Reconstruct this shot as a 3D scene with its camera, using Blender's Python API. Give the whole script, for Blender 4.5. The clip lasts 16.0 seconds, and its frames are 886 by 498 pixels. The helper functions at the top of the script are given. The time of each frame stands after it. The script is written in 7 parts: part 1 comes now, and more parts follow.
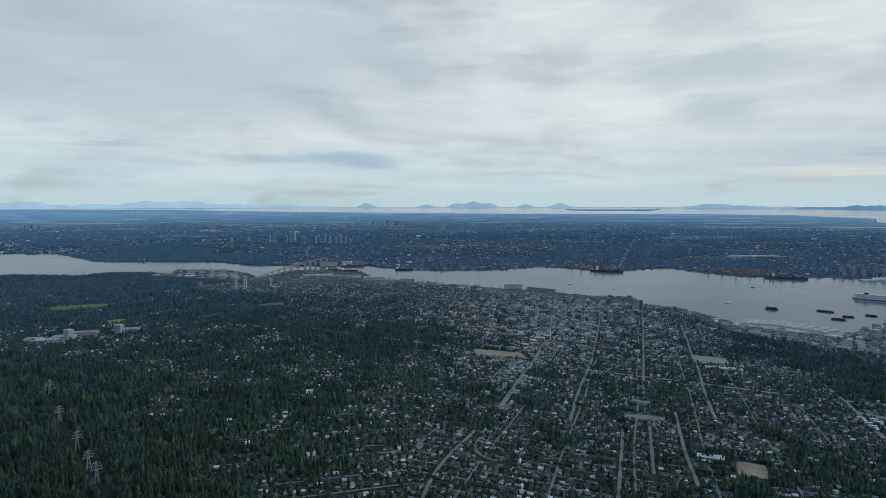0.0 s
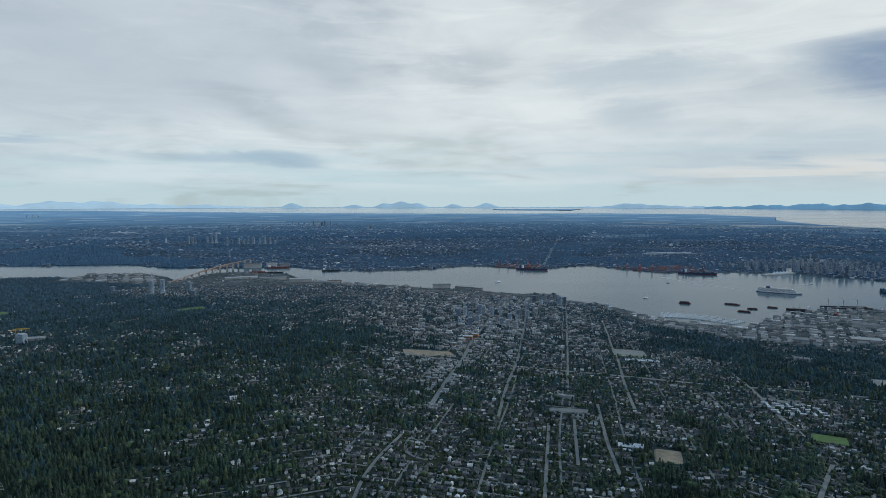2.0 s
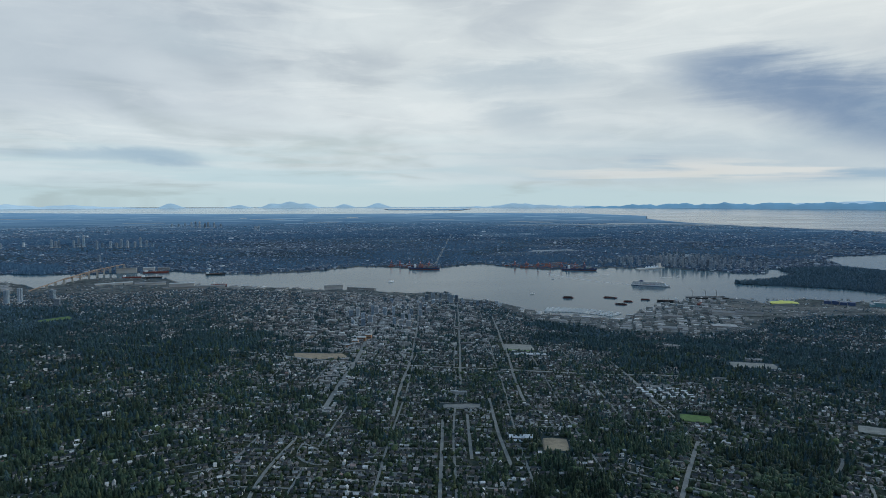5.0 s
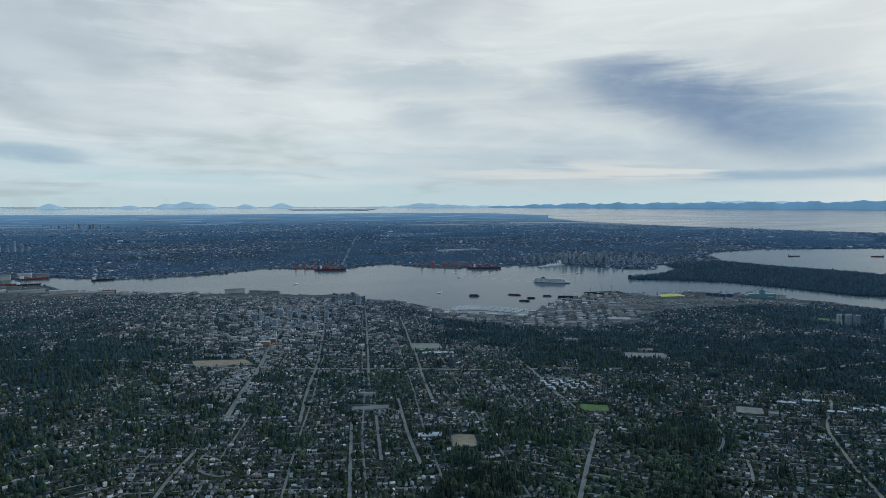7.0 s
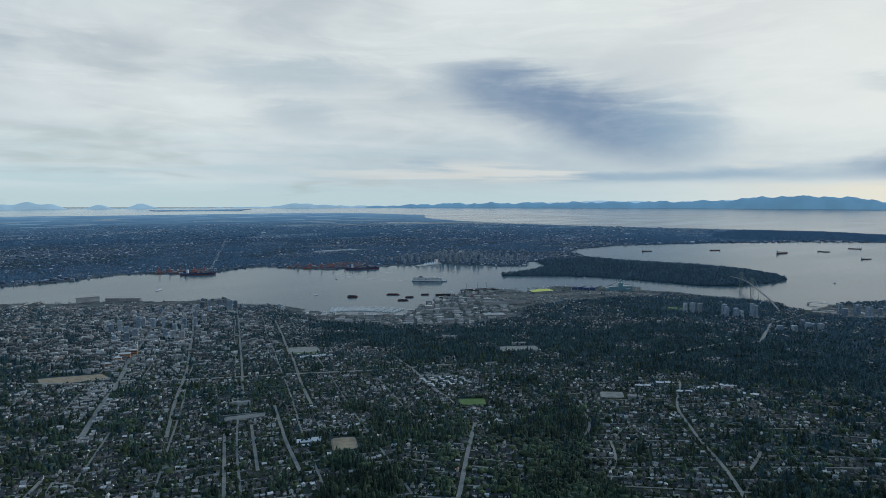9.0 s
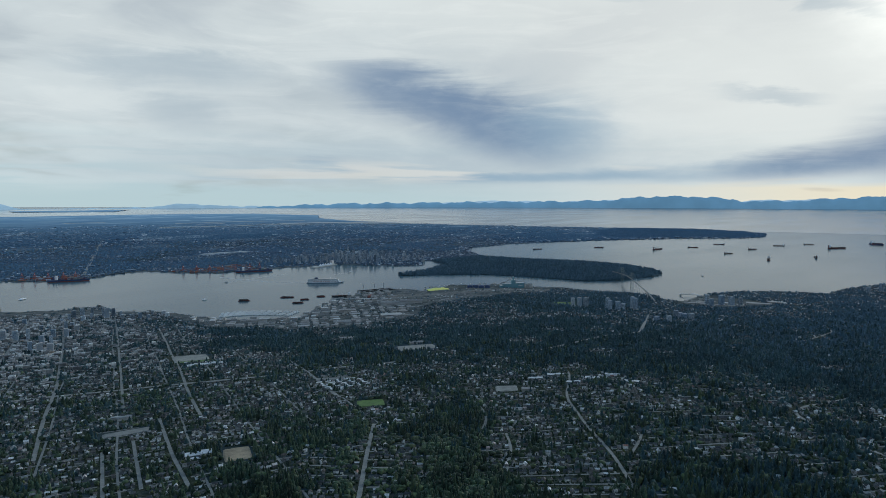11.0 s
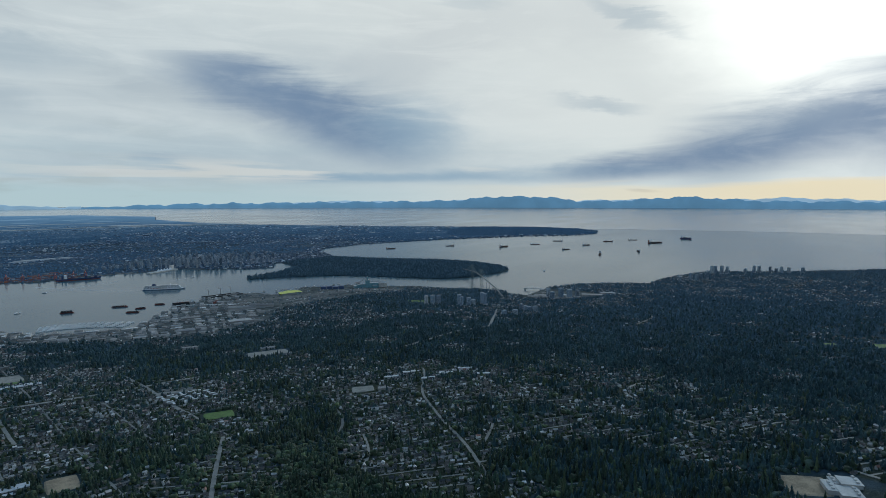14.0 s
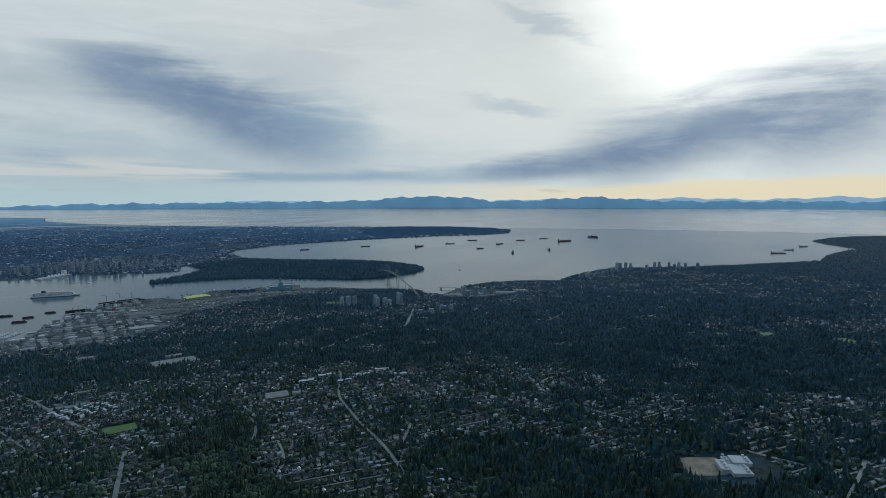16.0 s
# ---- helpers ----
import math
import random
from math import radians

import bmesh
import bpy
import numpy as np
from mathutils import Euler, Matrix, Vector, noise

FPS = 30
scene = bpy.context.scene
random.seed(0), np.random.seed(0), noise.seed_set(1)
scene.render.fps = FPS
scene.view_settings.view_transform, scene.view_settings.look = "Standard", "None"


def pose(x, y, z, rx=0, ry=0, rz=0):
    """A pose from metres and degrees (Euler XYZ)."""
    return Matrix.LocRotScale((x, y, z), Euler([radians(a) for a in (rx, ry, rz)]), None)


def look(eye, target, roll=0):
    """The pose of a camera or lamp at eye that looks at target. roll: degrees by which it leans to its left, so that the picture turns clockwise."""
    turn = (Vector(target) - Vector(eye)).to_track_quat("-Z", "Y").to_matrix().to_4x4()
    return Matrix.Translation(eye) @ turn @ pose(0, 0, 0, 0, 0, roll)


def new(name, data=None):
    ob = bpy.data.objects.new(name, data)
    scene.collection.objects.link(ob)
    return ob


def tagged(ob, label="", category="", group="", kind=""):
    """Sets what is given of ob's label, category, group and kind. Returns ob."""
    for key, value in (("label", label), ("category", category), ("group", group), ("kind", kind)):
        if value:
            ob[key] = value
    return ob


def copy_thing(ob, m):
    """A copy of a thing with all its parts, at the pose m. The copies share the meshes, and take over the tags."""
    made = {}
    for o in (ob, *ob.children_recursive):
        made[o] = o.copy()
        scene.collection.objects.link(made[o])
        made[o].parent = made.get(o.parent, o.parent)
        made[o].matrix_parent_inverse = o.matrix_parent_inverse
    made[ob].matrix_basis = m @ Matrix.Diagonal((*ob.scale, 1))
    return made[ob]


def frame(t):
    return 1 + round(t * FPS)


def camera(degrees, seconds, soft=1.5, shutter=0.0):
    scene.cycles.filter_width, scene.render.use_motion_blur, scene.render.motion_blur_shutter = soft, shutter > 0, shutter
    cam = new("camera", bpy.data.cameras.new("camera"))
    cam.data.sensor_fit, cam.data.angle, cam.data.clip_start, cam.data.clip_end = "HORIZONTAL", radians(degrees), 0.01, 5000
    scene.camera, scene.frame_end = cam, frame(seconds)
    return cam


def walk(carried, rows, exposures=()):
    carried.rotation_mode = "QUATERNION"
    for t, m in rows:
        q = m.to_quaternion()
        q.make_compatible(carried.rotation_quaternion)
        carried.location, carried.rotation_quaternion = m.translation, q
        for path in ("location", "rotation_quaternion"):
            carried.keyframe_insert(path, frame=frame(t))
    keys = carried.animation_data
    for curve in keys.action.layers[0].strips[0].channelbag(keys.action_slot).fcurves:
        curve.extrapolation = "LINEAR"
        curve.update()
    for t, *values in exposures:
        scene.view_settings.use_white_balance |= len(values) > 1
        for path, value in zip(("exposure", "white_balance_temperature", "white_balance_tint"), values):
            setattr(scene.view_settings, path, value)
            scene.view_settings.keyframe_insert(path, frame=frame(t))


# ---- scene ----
cam = camera(71.85, 16.0, soft=0.7)
TURNS = ((0.0, 0.0), (0.5, 1.712), (1.0, 3.41), (1.5, 5.088), (2.0, 6.756), (2.5, 8.407), (3.0, 10.138), (3.5, 11.963), (4.0, 13.788),
         (6.5, 22.549), (7.0, 25.589), (7.5, 29.207), (8.0, 31.788), (8.5, 34.214), (9.0, 37.038), (11.5, 49.027), (12.0, 51.379),
         (12.5, 53.722), (13.0, 56.01), (13.5, 58.225), (14.0, 60.447), (14.5, 62.525), (15.0, 64.632), (15.5, 66.65), (16.0, 68.36))
EYE = 70.0
walk(cam, [(t, pose(0, 0, EYE, 90 - 4.72, 0, -a)) for t, a in TURNS], [(0, 0.05, 6400, 7), (9, -0.02, 6380, 6), (12.5, -0.11, 6280, 5), (16, -0.21, 6200, 4)])

# ---- world and sun ----
SUN_AZ, SUN_EL = 100.0, 27.0          # the sun, behind the deck
GAP_AZ, GAP_EL = 95.0, 17.5           # the bright gap below it
world = bpy.data.worlds.new("overcast_evening")
scene.world = world
world.use_nodes = True


class Nodes:
    """Short hand for writing node graphs."""

    def __init__(self, tree):
        self.tree = tree

    def add(self, kind):
        return self.tree.nodes.new(kind)

    def put(self, value, socket):
        if isinstance(value, bpy.types.NodeSocket):
            self.tree.links.new(value, socket)
        else:
            if socket.type == "RGBA" and len(value) == 3:
                value = (*value, 1)
            socket.default_value = value

    def math(self, op, a, b=0.0, c=0.0, clamp=False):
        n = self.add("ShaderNodeMath")
        n.operation, n.use_clamp = op, clamp
        for v, s in zip((a, b, c), n.inputs):
            self.put(v, s)
        return n.outputs[0]

    def mix(self, fac, a, b, blend="MIX"):
        n = self.add("ShaderNodeMix")
        n.data_type, n.blend_type = "RGBA", blend
        self.put(fac, n.inputs[0]), self.put(a, n.inputs[6]), self.put(b, n.inputs[7])
        return n.outputs[2]

    def span(self, v, a, b, lo=0.0, hi=1.0):
        n = self.add("ShaderNodeMapRange")
        n.interpolation_type = "SMOOTHSTEP"
        for x, s in zip((v, a, b, lo, hi), n.inputs):
            self.put(x, s)
        return n.outputs[0]

    def noise(self, vec, scale, detail=4, rough=0.55, distort=0.0):
        n = self.add("ShaderNodeTexNoise")
        if vec is not None:
            self.put(vec, n.inputs["Vector"])
        n.inputs["Scale"].default_value, n.inputs["Detail"].default_value = scale, detail
        n.inputs["Roughness"].default_value, n.inputs["Distortion"].default_value = rough, distort
        return n.outputs["Fac"]

    def ramp(self, v, stops):
        n = self.add("ShaderNodeValToRGB")
        while len(n.color_ramp.elements) < len(stops):
            n.color_ramp.elements.new(0.5)
        for e, (p, c) in zip(n.color_ramp.elements, stops):
            e.position, e.color = p, (*c, 1)
        self.put(v, n.inputs[0])
        return n.outputs[0]


def sky():
    g = Nodes(world.node_tree)
    world.node_tree.nodes.clear()
    tex = g.add("ShaderNodeTexSky")
    tex.sky_type, tex.sun_disc = "NISHITA", False
    tex.sun_elevation, tex.sun_rotation = radians(SUN_EL), radians(SUN_AZ)
    tex.air_density, tex.dust_density = 1.2, 2.0
    way = g.add("ShaderNodeTexCoord").outputs["Generated"]
    sep = g.add("ShaderNodeSeparateXYZ")
    g.put(way, sep.inputs[0])
    x, y, z = sep.outputs
    az = g.math("MULTIPLY", g.math("ARCTAN2", x, y), 57.2958)      # degrees to the right of the first view
    el = g.math("MULTIPLY", g.math("ARCSINE", z), 57.2958)
    # the cloud deck lies in a plane overhead, so it closes up towards the horizon
    lift = g.math("DIVIDE", 1.0, g.math("ADD", g.math("MAXIMUM", z, 0.0), 0.13))
    deck = g.add("ShaderNodeCombineXYZ")
    g.put(g.math("MULTIPLY", x, lift), deck.inputs[0]), g.put(g.math("MULTIPLY", y, lift), deck.inputs[1])
    deck.inputs[2].default_value = 3.7
    deck = deck.outputs[0]
    broad, mid = g.noise(deck, 0.62, 3, 0.5, 0.5), g.noise(deck, 1.9, 6, 0.55, 0.6)
    flat = g.add("ShaderNodeMapping")
    g.put(way, flat.inputs[0])
    flat.inputs["Scale"].default_value = (3.2, 3.2, 46.0)
    streak = g.noise(flat.outputs[0], 1.0, 5, 0.5, 0.3)
    layer = g.add("ShaderNodeMapping")
    g.put(way, layer.inputs[0])
    layer.inputs["Scale"].default_value = (5.0, 5.0, 13.0)
    torn = g.noise(layer.outputs[0], 1.0, 7, 0.6, 0.5)
    billow = g.noise(layer.outputs[0], 3.4, 5, 0.6, 0.3)
    rag = g.math("ADD", g.math("MULTIPLY", g.math("SUBTRACT", torn, 0.5), 9.0), g.math("MULTIPLY", g.math("SUBTRACT", billow, 0.5), 3.5))     # ragged edges, in degrees
    wisp = g.math("MULTIPLY", g.math("SUBTRACT", streak, 0.5), 5.0)
    hair = g.add("ShaderNodeMapping")
    g.put(way, hair.inputs[0])
    hair.inputs["Scale"].default_value, hair.inputs["Rotation"].default_value = (4.5, 4.5, 30.0), (0.0, 0.0, 0.4)
    fibre = g.noise(hair.outputs[0], 1.0, 8, 0.62, 0.8)
    # pale deck: broad soft masses, a little texture
    grey = g.math("ADD", g.math("MULTIPLY", broad, 0.72), g.math("MULTIPLY", mid, 0.28))
    tone = g.span(g.math("ADD", g.math("MULTIPLY", grey, 0.75), g.math("MULTIPLY", torn, 0.25)), 0.38, 0.60)
    side = g.span(az, -40.0, 45.0)
    cloud = g.mix(tone, (0.46, 0.52, 0.58), (0.66, 0.72, 0.76))
    cloud = g.mix(g.math("MULTIPLY", side, 0.5), cloud, (0.86, 0.87, 0.85))
    puff = g.math("MULTIPLY", g.span(grey, 0.48, 0.38), g.span(el, 6.0, 10.0))
    cloud = g.mix(g.math("MULTIPLY", puff, 0.4), cloud, (0.44, 0.48, 0.55))
    thin_veil = g.math("MULTIPLY", g.span(fibre, 0.50, 0.66), g.span(el, 2.0, 5.0))
    cloud = g.mix(g.math("MULTIPLY", thin_veil, 0.30), cloud, (0.86, 0.88, 0.88))
    # a broad blue-grey mass to the left
    mass = g.math("MULTIPLY", g.span(g.math("ADD", el, g.math("MULTIPLY", rag, 0.35)), 5.2, 8.0), g.span(g.math("ADD", az, rag), 16.0, -18.0))
    cloud = g.mix(g.math("MULTIPLY", mass, 0.60), cloud, (0.47, 0.53, 0.61))
    low = g.span(el, 0.8, 8.0)
    band = g.span(streak, 0.44, 0.60)
    cloud = g.mix(g.math("MULTIPLY", g.math("SUBTRACT", 1.0, low), g.math("ADD", 0.35, g.math("MULTIPLY", band, 0.4))), cloud, (0.47, 0.62, 0.68))
    # brighter towards the sun behind the deck
    dot = g.add("ShaderNodeVectorMath")
    dot.operation = "DOT_PRODUCT"
    s = (math.sin(radians(GAP_AZ)) * math.cos(radians(GAP_EL)), math.cos(radians(GAP_AZ)) * math.cos(radians(GAP_EL)), math.sin(radians(GAP_EL)))
    g.put(way, dot.inputs[0]), g.put(s, dot.inputs[1])
    off = g.math("MULTIPLY", g.math("ARCCOSINE", g.math("MINIMUM", dot.outputs["Value"], 1.0)), 57.2958)
    cloud = g.mix(g.math("MULTIPLY", g.span(off, 70.0, 12.0), 0.7), cloud, (0.84, 0.84, 0.82))
    # the white gap round the sun
    core = g.span(g.math("ADD", off, g.math("MULTIPLY", rag, 0.6)), 19.0, 5.0)
    cloud = g.mix(core, cloud, (1.45, 1.42, 1.34))
    # banks and streaks of cloud, each a ragged lens: bearing, height, half length, half thickness, slope, weight, tone
    LILAC, BLUE, SLATE = (0.44, 0.515, 0.585), (0.32, 0.44, 0.56), (0.15, 0.235, 0.385)
    saz = g.math("ADD", az, g.math("MULTIPLY", rag, 0.40))
    sel = g.math("ADD", el, g.math("MULTIPLY", g.math("ADD", g.math("SUBTRACT", fibre, 0.5), g.math("MULTIPLY", g.math("SUBTRACT", torn, 0.5), 0.6)), g.span(el, 0.5, 9.0, 0.45, 4.2)))
    broken = g.span(g.math("ADD", g.math("MULTIPLY", fibre, 0.6), g.math("MULTIPLY", billow, 0.4)), 0.66, 0.40, 0.74, 1.0)

    def bank(a, e, half, thick, slope, weight, tone):
        nonlocal cloud
        c, s_ = math.cos(slope), math.sin(slope)
        da, de = g.math("SUBTRACT", saz, a), g.math("SUBTRACT", sel, e)
        u = g.math("MULTIPLY_ADD", da, c / half, g.math("MULTIPLY", de, s_ / half))
        v = g.math("MULTIPLY_ADD", da, -s_ / thick, g.math("MULTIPLY", de, c / thick))
        d = g.math("SQRT", g.math("MULTIPLY_ADD", u, u, g.math("MULTIPLY", v, v)))
        w = g.math("MULTIPLY", g.math("MULTIPLY", g.span(d, 1.3, 0.25), weight), broken)
        cloud = g.mix(w, cloud, tone)

    bank(40, 8.0, 26, 7.5, 0, 0.45, LILAC)
    bank(44, 2.8, 30, 3.2, 0, 0.62, (0.43, 0.51, 0.585))
    bank(70, 2.3, 16, 0.9, 0.03, 0.6, BLUE)
    bank(-5.3, 13.13, 6.2, 2.07, -0.106, 0.45, LILAC)
    bank(22.6, 10.88, 8.9, 1.46, 0.019, 0.45, LILAC)
    bank(24, 7.69, 4.1, 1.34, -0.102, 0.4, LILAC)
    bank(-25.6, 9.63, 14.4, 5.79, -0.002, 0.35, LILAC)
    bank(-29.2, 4.57, 3.9, 0.3, 0.019, 0.6, BLUE)
    bank(-13.8, 3.64, 8.1, 0.49, -0.032, 0.6, BLUE)
    bank(-8.1, 2.98, 4.1, 0.3, -0.048, 0.5, BLUE)
    bank(-32.7, 6.24, 1.6, 0.37, -0.032, 0.3, BLUE)
    bank(-24.7, 3.11, 3.8, 0.37, -0.03, 0.3, BLUE)
    bank(21.7, 11.08, 9.5, 1.58, 0.002, 0.3, LILAC)
    bank(45.9, 9.81, 10.7, 2.07, -0.086, 0.5, LILAC)
    bank(55, 5.95, 8.1, 2.56, -0.148, 0.45, BLUE)
    bank(52.5, 1.97, 10.2, 0.43, 0.005, 0.55, BLUE)
    bank(32.6, 2.19, 7.9, 0.3, 0.059, 0.35, BLUE)
    bank(35.7, 3.72, 4.5, 0.3, -3.103, 0.3, LILAC)
    bank(-7.8, 3.38, 4, 0.85, -0.098, 0.5, BLUE)
    bank(43.4, 9.7, 7.8, 2.56, -0.159, 0.75, SLATE)
    bank(51.5, 6.81, 8.3, 3.17, -0.289, 0.8, SLATE)
    bank(57.7, 6.53, 5.7, 3.05, -0.105, 0.5, BLUE)
    bank(23.9, 7.1, 3.9, 1.46, -0.085, 0.4, LILAC)
    bank(23.9, 11.08, 8.2, 1.58, 0.011, 0.4, LILAC)
    bank(73.9, 8.1, 4.6, 0.85, -0.097, 0.35, LILAC)
    bank(35.5, 3.8, 2.3, 0.37, 0.045, 0.45, LILAC)
    bank(54.5, 1.89, 11.5, 0.49, 0.024, 0.75, BLUE)
    bank(63.3, 2.2, 7.3, 0.49, -0.076, 0.35, BLUE)
    bank(77.9, 2.93, 8.4, 1.46, 0.098, 0.75, SLATE)
    bank(87.4, 4.74, 8.8, 3.17, 0.199, 0.85, SLATE)
    bank(98.6, 6.82, 10.5, 4.87, 0.122, 0.85, SLATE)
    bank(87.5, 7, 6.6, 2.44, 0.017, 0.3, LILAC)
    bank(77.2, 15.54, 5.1, 0.79, -0.329, 0.55, LILAC)
    bank(62.3, 17.08, 3.7, 0.73, -0.114, 0.35, LILAC)
    bank(74.9, 8.02, 4, 0.73, -0.085, 0.3, LILAC)
    bank(35.6, 3.63, 2.4, 0.43, 0.021, 0.4, BLUE)
    bank(78.1, 0.68, 1.7, 0.18, -0.052, 0.5, SLATE)
    # warm strip over the mountains
    w3 = g.math("MULTIPLY", g.span(g.math("SUBTRACT", g.math("ADD", el, g.math("MULTIPLY", wisp, 0.4)), g.span(az, 60.0, 104.0, 0.0, 0.5)), 1.45, 0.75), g.span(az, 54.0, 92.0))
    cloud = g.mix(g.math("MULTIPLY", w3, 0.85), cloud, (0.95, 0.79, 0.54))
    pink = g.math("MULTIPLY", g.math("MULTIPLY", g.span(g.math("ABSOLUTE", g.math("SUBTRACT", el, 2.4)), 1.6, 0.2), g.span(streak, 0.50, 0.60)), g.math("MULTIPLY", g.span(az, 18.0, 34.0), g.span(az, 75.0, 58.0)))
    cloud = g.mix(g.math("MULTIPLY", pink, 0.5), cloud, (0.86, 0.80, 0.74))
    haze = g.span(el, 2.0, 0.0)
    cloud = g.mix(g.math("MULTIPLY", haze, g.span(az, 75.0, 35.0)), cloud, (0.51, 0.63, 0.67))
    # unseen overhead and behind, the deck is set dim blue, tinting the land
    cloud = g.mix(g.span(el, 19.0, 42.0), cloud, (0.19, 0.37, 0.62))
    thin = g.math("MULTIPLY", g.math("MULTIPLY", g.span(grey, 0.50, 0.36), g.span(off, 45.0, 80.0)), 0.2)
    blue = g.mix(1.0, tex.outputs[0], (0.10, 0.10, 0.10), "MULTIPLY")
    out = g.mix(g.math("SUBTRACT", 1.0, thin), blue, cloud)
    back = g.add("ShaderNodeBackground")
    g.put(out, back.inputs[0])
    back.inputs[1].default_value = 1.0
    g.tree.links.new(back.outputs[0], g.add("ShaderNodeOutputWorld").inputs[0])


sky()
sun = bpy.data.lights.new("sun", "SUN")
sun.energy, sun.angle, sun.color = 0.85, radians(10), (0.96, 1.0, 0.97)
sun_ob = new("sun", sun)
sun_ob.matrix_world = look((math.sin(radians(SUN_AZ)) * 3000, math.cos(radians(SUN_AZ)) * 3000, math.tan(radians(SUN_EL)) * 3000), (0, 0, 0))
# ---- materials ----
def material(name, build, rough=0.85, spec=0.4, haze_sheen=0.0):
    m = bpy.data.materials.new(name)
    m.use_nodes = True
    g = Nodes(m.node_tree)
    b = m.node_tree.nodes["Principled BSDF"]
    b.inputs["Roughness"].default_value, b.inputs["Specular IOR Level"].default_value = rough, spec
    # blue sheen at grazing angles stands in for haze over distant surfaces
    if haze_sheen:
        b.inputs["Sheen Weight"].default_value, b.inputs["Sheen Roughness"].default_value = haze_sheen, 0.18
        b.inputs["Sheen Tint"].default_value = (0.50, 0.76, 1.0, 1)
    build(g, b)
    return m


def plain(name, colour, rough=0.7, grain=0.25, size=3.0, spec=0.4, metal=0.0):
    """Paint, concrete, metal: one colour with stains and a finer grain."""
    def build(g, b):
        at = g.add("ShaderNodeTexCoord").outputs["Object"]
        n = g.math("ADD", g.math("MULTIPLY", g.noise(at, size, 4), 0.6), g.math("MULTIPLY", g.noise(at, size * 7, 3), 0.4))
        k = g.span(n, 0.3, 0.7, 1 - grain, 1 + grain)
        c = g.mix(1.0, colour, (1, 1, 1), "MULTIPLY")
        v = g.add("ShaderNodeVectorMath")
        v.operation = "SCALE"
        g.put(c, v.inputs[0]), g.put(k, v.inputs["Scale"])
        g.put(v.outputs[0], b.inputs["Base Color"])
        b.inputs["Metallic"].default_value = metal
    return material(name, build, rough, spec)


def varied(name, stops, rough=0.8, per="island", size=2.0, grain=0.3, spec=0.4, haze_sheen=0.0, patches=0.0):
    """Many alike pieces, each with its own shade from a ramp."""
    def build(g, b):
        if per == "island":
            r = g.add("ShaderNodeNewGeometry").outputs["Random Per Island"]
        else:
            r = g.add("ShaderNodeObjectInfo").outputs["Random"]
        c = g.ramp(r, stops)
        at = g.add("ShaderNodeTexCoord").outputs["Object"]
        k = g.span(g.noise(at, size, 4), 0.3, 0.7, 1 - grain, 1 + grain)
        if patches:
            k = g.math("MULTIPLY", k, g.span(g.noise(at, 0.11, 4, 0.6), 0.35, 0.65, 1 - patches, 1 + patches))
        v = g.add("ShaderNodeVectorMath")
        v.operation = "SCALE"
        g.put(c, v.inputs[0]), g.put(k, v.inputs["Scale"])
        g.put(v.outputs[0], b.inputs["Base Color"])
    return material(name, build, rough, spec, haze_sheen)


CONIFER = ((0.0, (0.015, 0.029, 0.021)), (0.45, (0.026, 0.047, 0.031)), (0.85, (0.043, 0.066, 0.037)), (1.0, (0.070, 0.086, 0.042)))
# distant crowns, with the blue of haze in their base colour
HAZED_CROWNS = ((0.0, (0.042, 0.080, 0.106)), (0.5, (0.048, 0.088, 0.115)), (0.9, (0.056, 0.097, 0.124)), (1.0, (0.074, 0.112, 0.130)))
LEAFY = ((0.0, (0.016, 0.030, 0.016)), (0.5, (0.030, 0.050, 0.024)), (0.9, (0.050, 0.072, 0.032)), (1.0, (0.075, 0.095, 0.038)))
ROOFS = ((0.0, (0.022, 0.024, 0.027)), (0.40, (0.036, 0.038, 0.041)), (0.55, (0.070, 0.071, 0.071)), (0.66, (0.072, 0.055, 0.045)),
         (0.76, (0.170, 0.168, 0.162)), (0.88, (0.330, 0.328, 0.318)), (0.97, (0.640, 0.610, 0.590)), (1.0, (0.200, 0.090, 0.064)))
WALLS = ((0.0, (0.100, 0.105, 0.108)), (0.30, (0.190, 0.192, 0.188)), (0.5, (0.250, 0.236, 0.215)), (0.7, (0.400, 0.405, 0.400)), (0.88, (0.640, 0.645, 0.640)), (1.0, (0.790, 0.785, 0.770)))
FLATS = ((0.0, (0.090, 0.092, 0.096)), (0.3, (0.200, 0.202, 0.200)), (0.5, (0.130, 0.131, 0.130)), (0.75, (0.320, 0.320, 0.312)), (0.9, (0.560, 0.560, 0.545)), (1.0, (0.280, 0.220, 0.170)))
m_conifer = varied("conifer_needles", CONIFER, 0.75, size=1.2, grain=0.4, spec=0.2, haze_sheen=0.1, patches=0.35)
m_crown_hazed = varied("hazed_far_crowns", HAZED_CROWNS, 0.8, size=0.5, grain=0.2, spec=0.1, haze_sheen=0.2, patches=0.12)
# trees across the inlet: distance haze painted in as blue
m_leaf_hazed = varied("hazed_woodland", ((0.0, (0.056, 0.112, 0.175)), (0.5, (0.066, 0.126, 0.192)), (1.0, (0.080, 0.142, 0.208))), 0.8, size=0.4, grain=0.15, spec=0.1, haze_sheen=0.2, patches=0.12)
# middle distance: needles and leaves with a weaker painted haze tint
m_fir_half_hazed = varied("half_hazed_fir_needles", ((0.0, (0.025, 0.050, 0.056)), (0.45, (0.031, 0.059, 0.065)), (0.88, (0.039, 0.069, 0.072)), (1.0, (0.053, 0.083, 0.074))), 0.8, size=1.0, grain=0.3, spec=0.1, haze_sheen=0.15, patches=0.25)
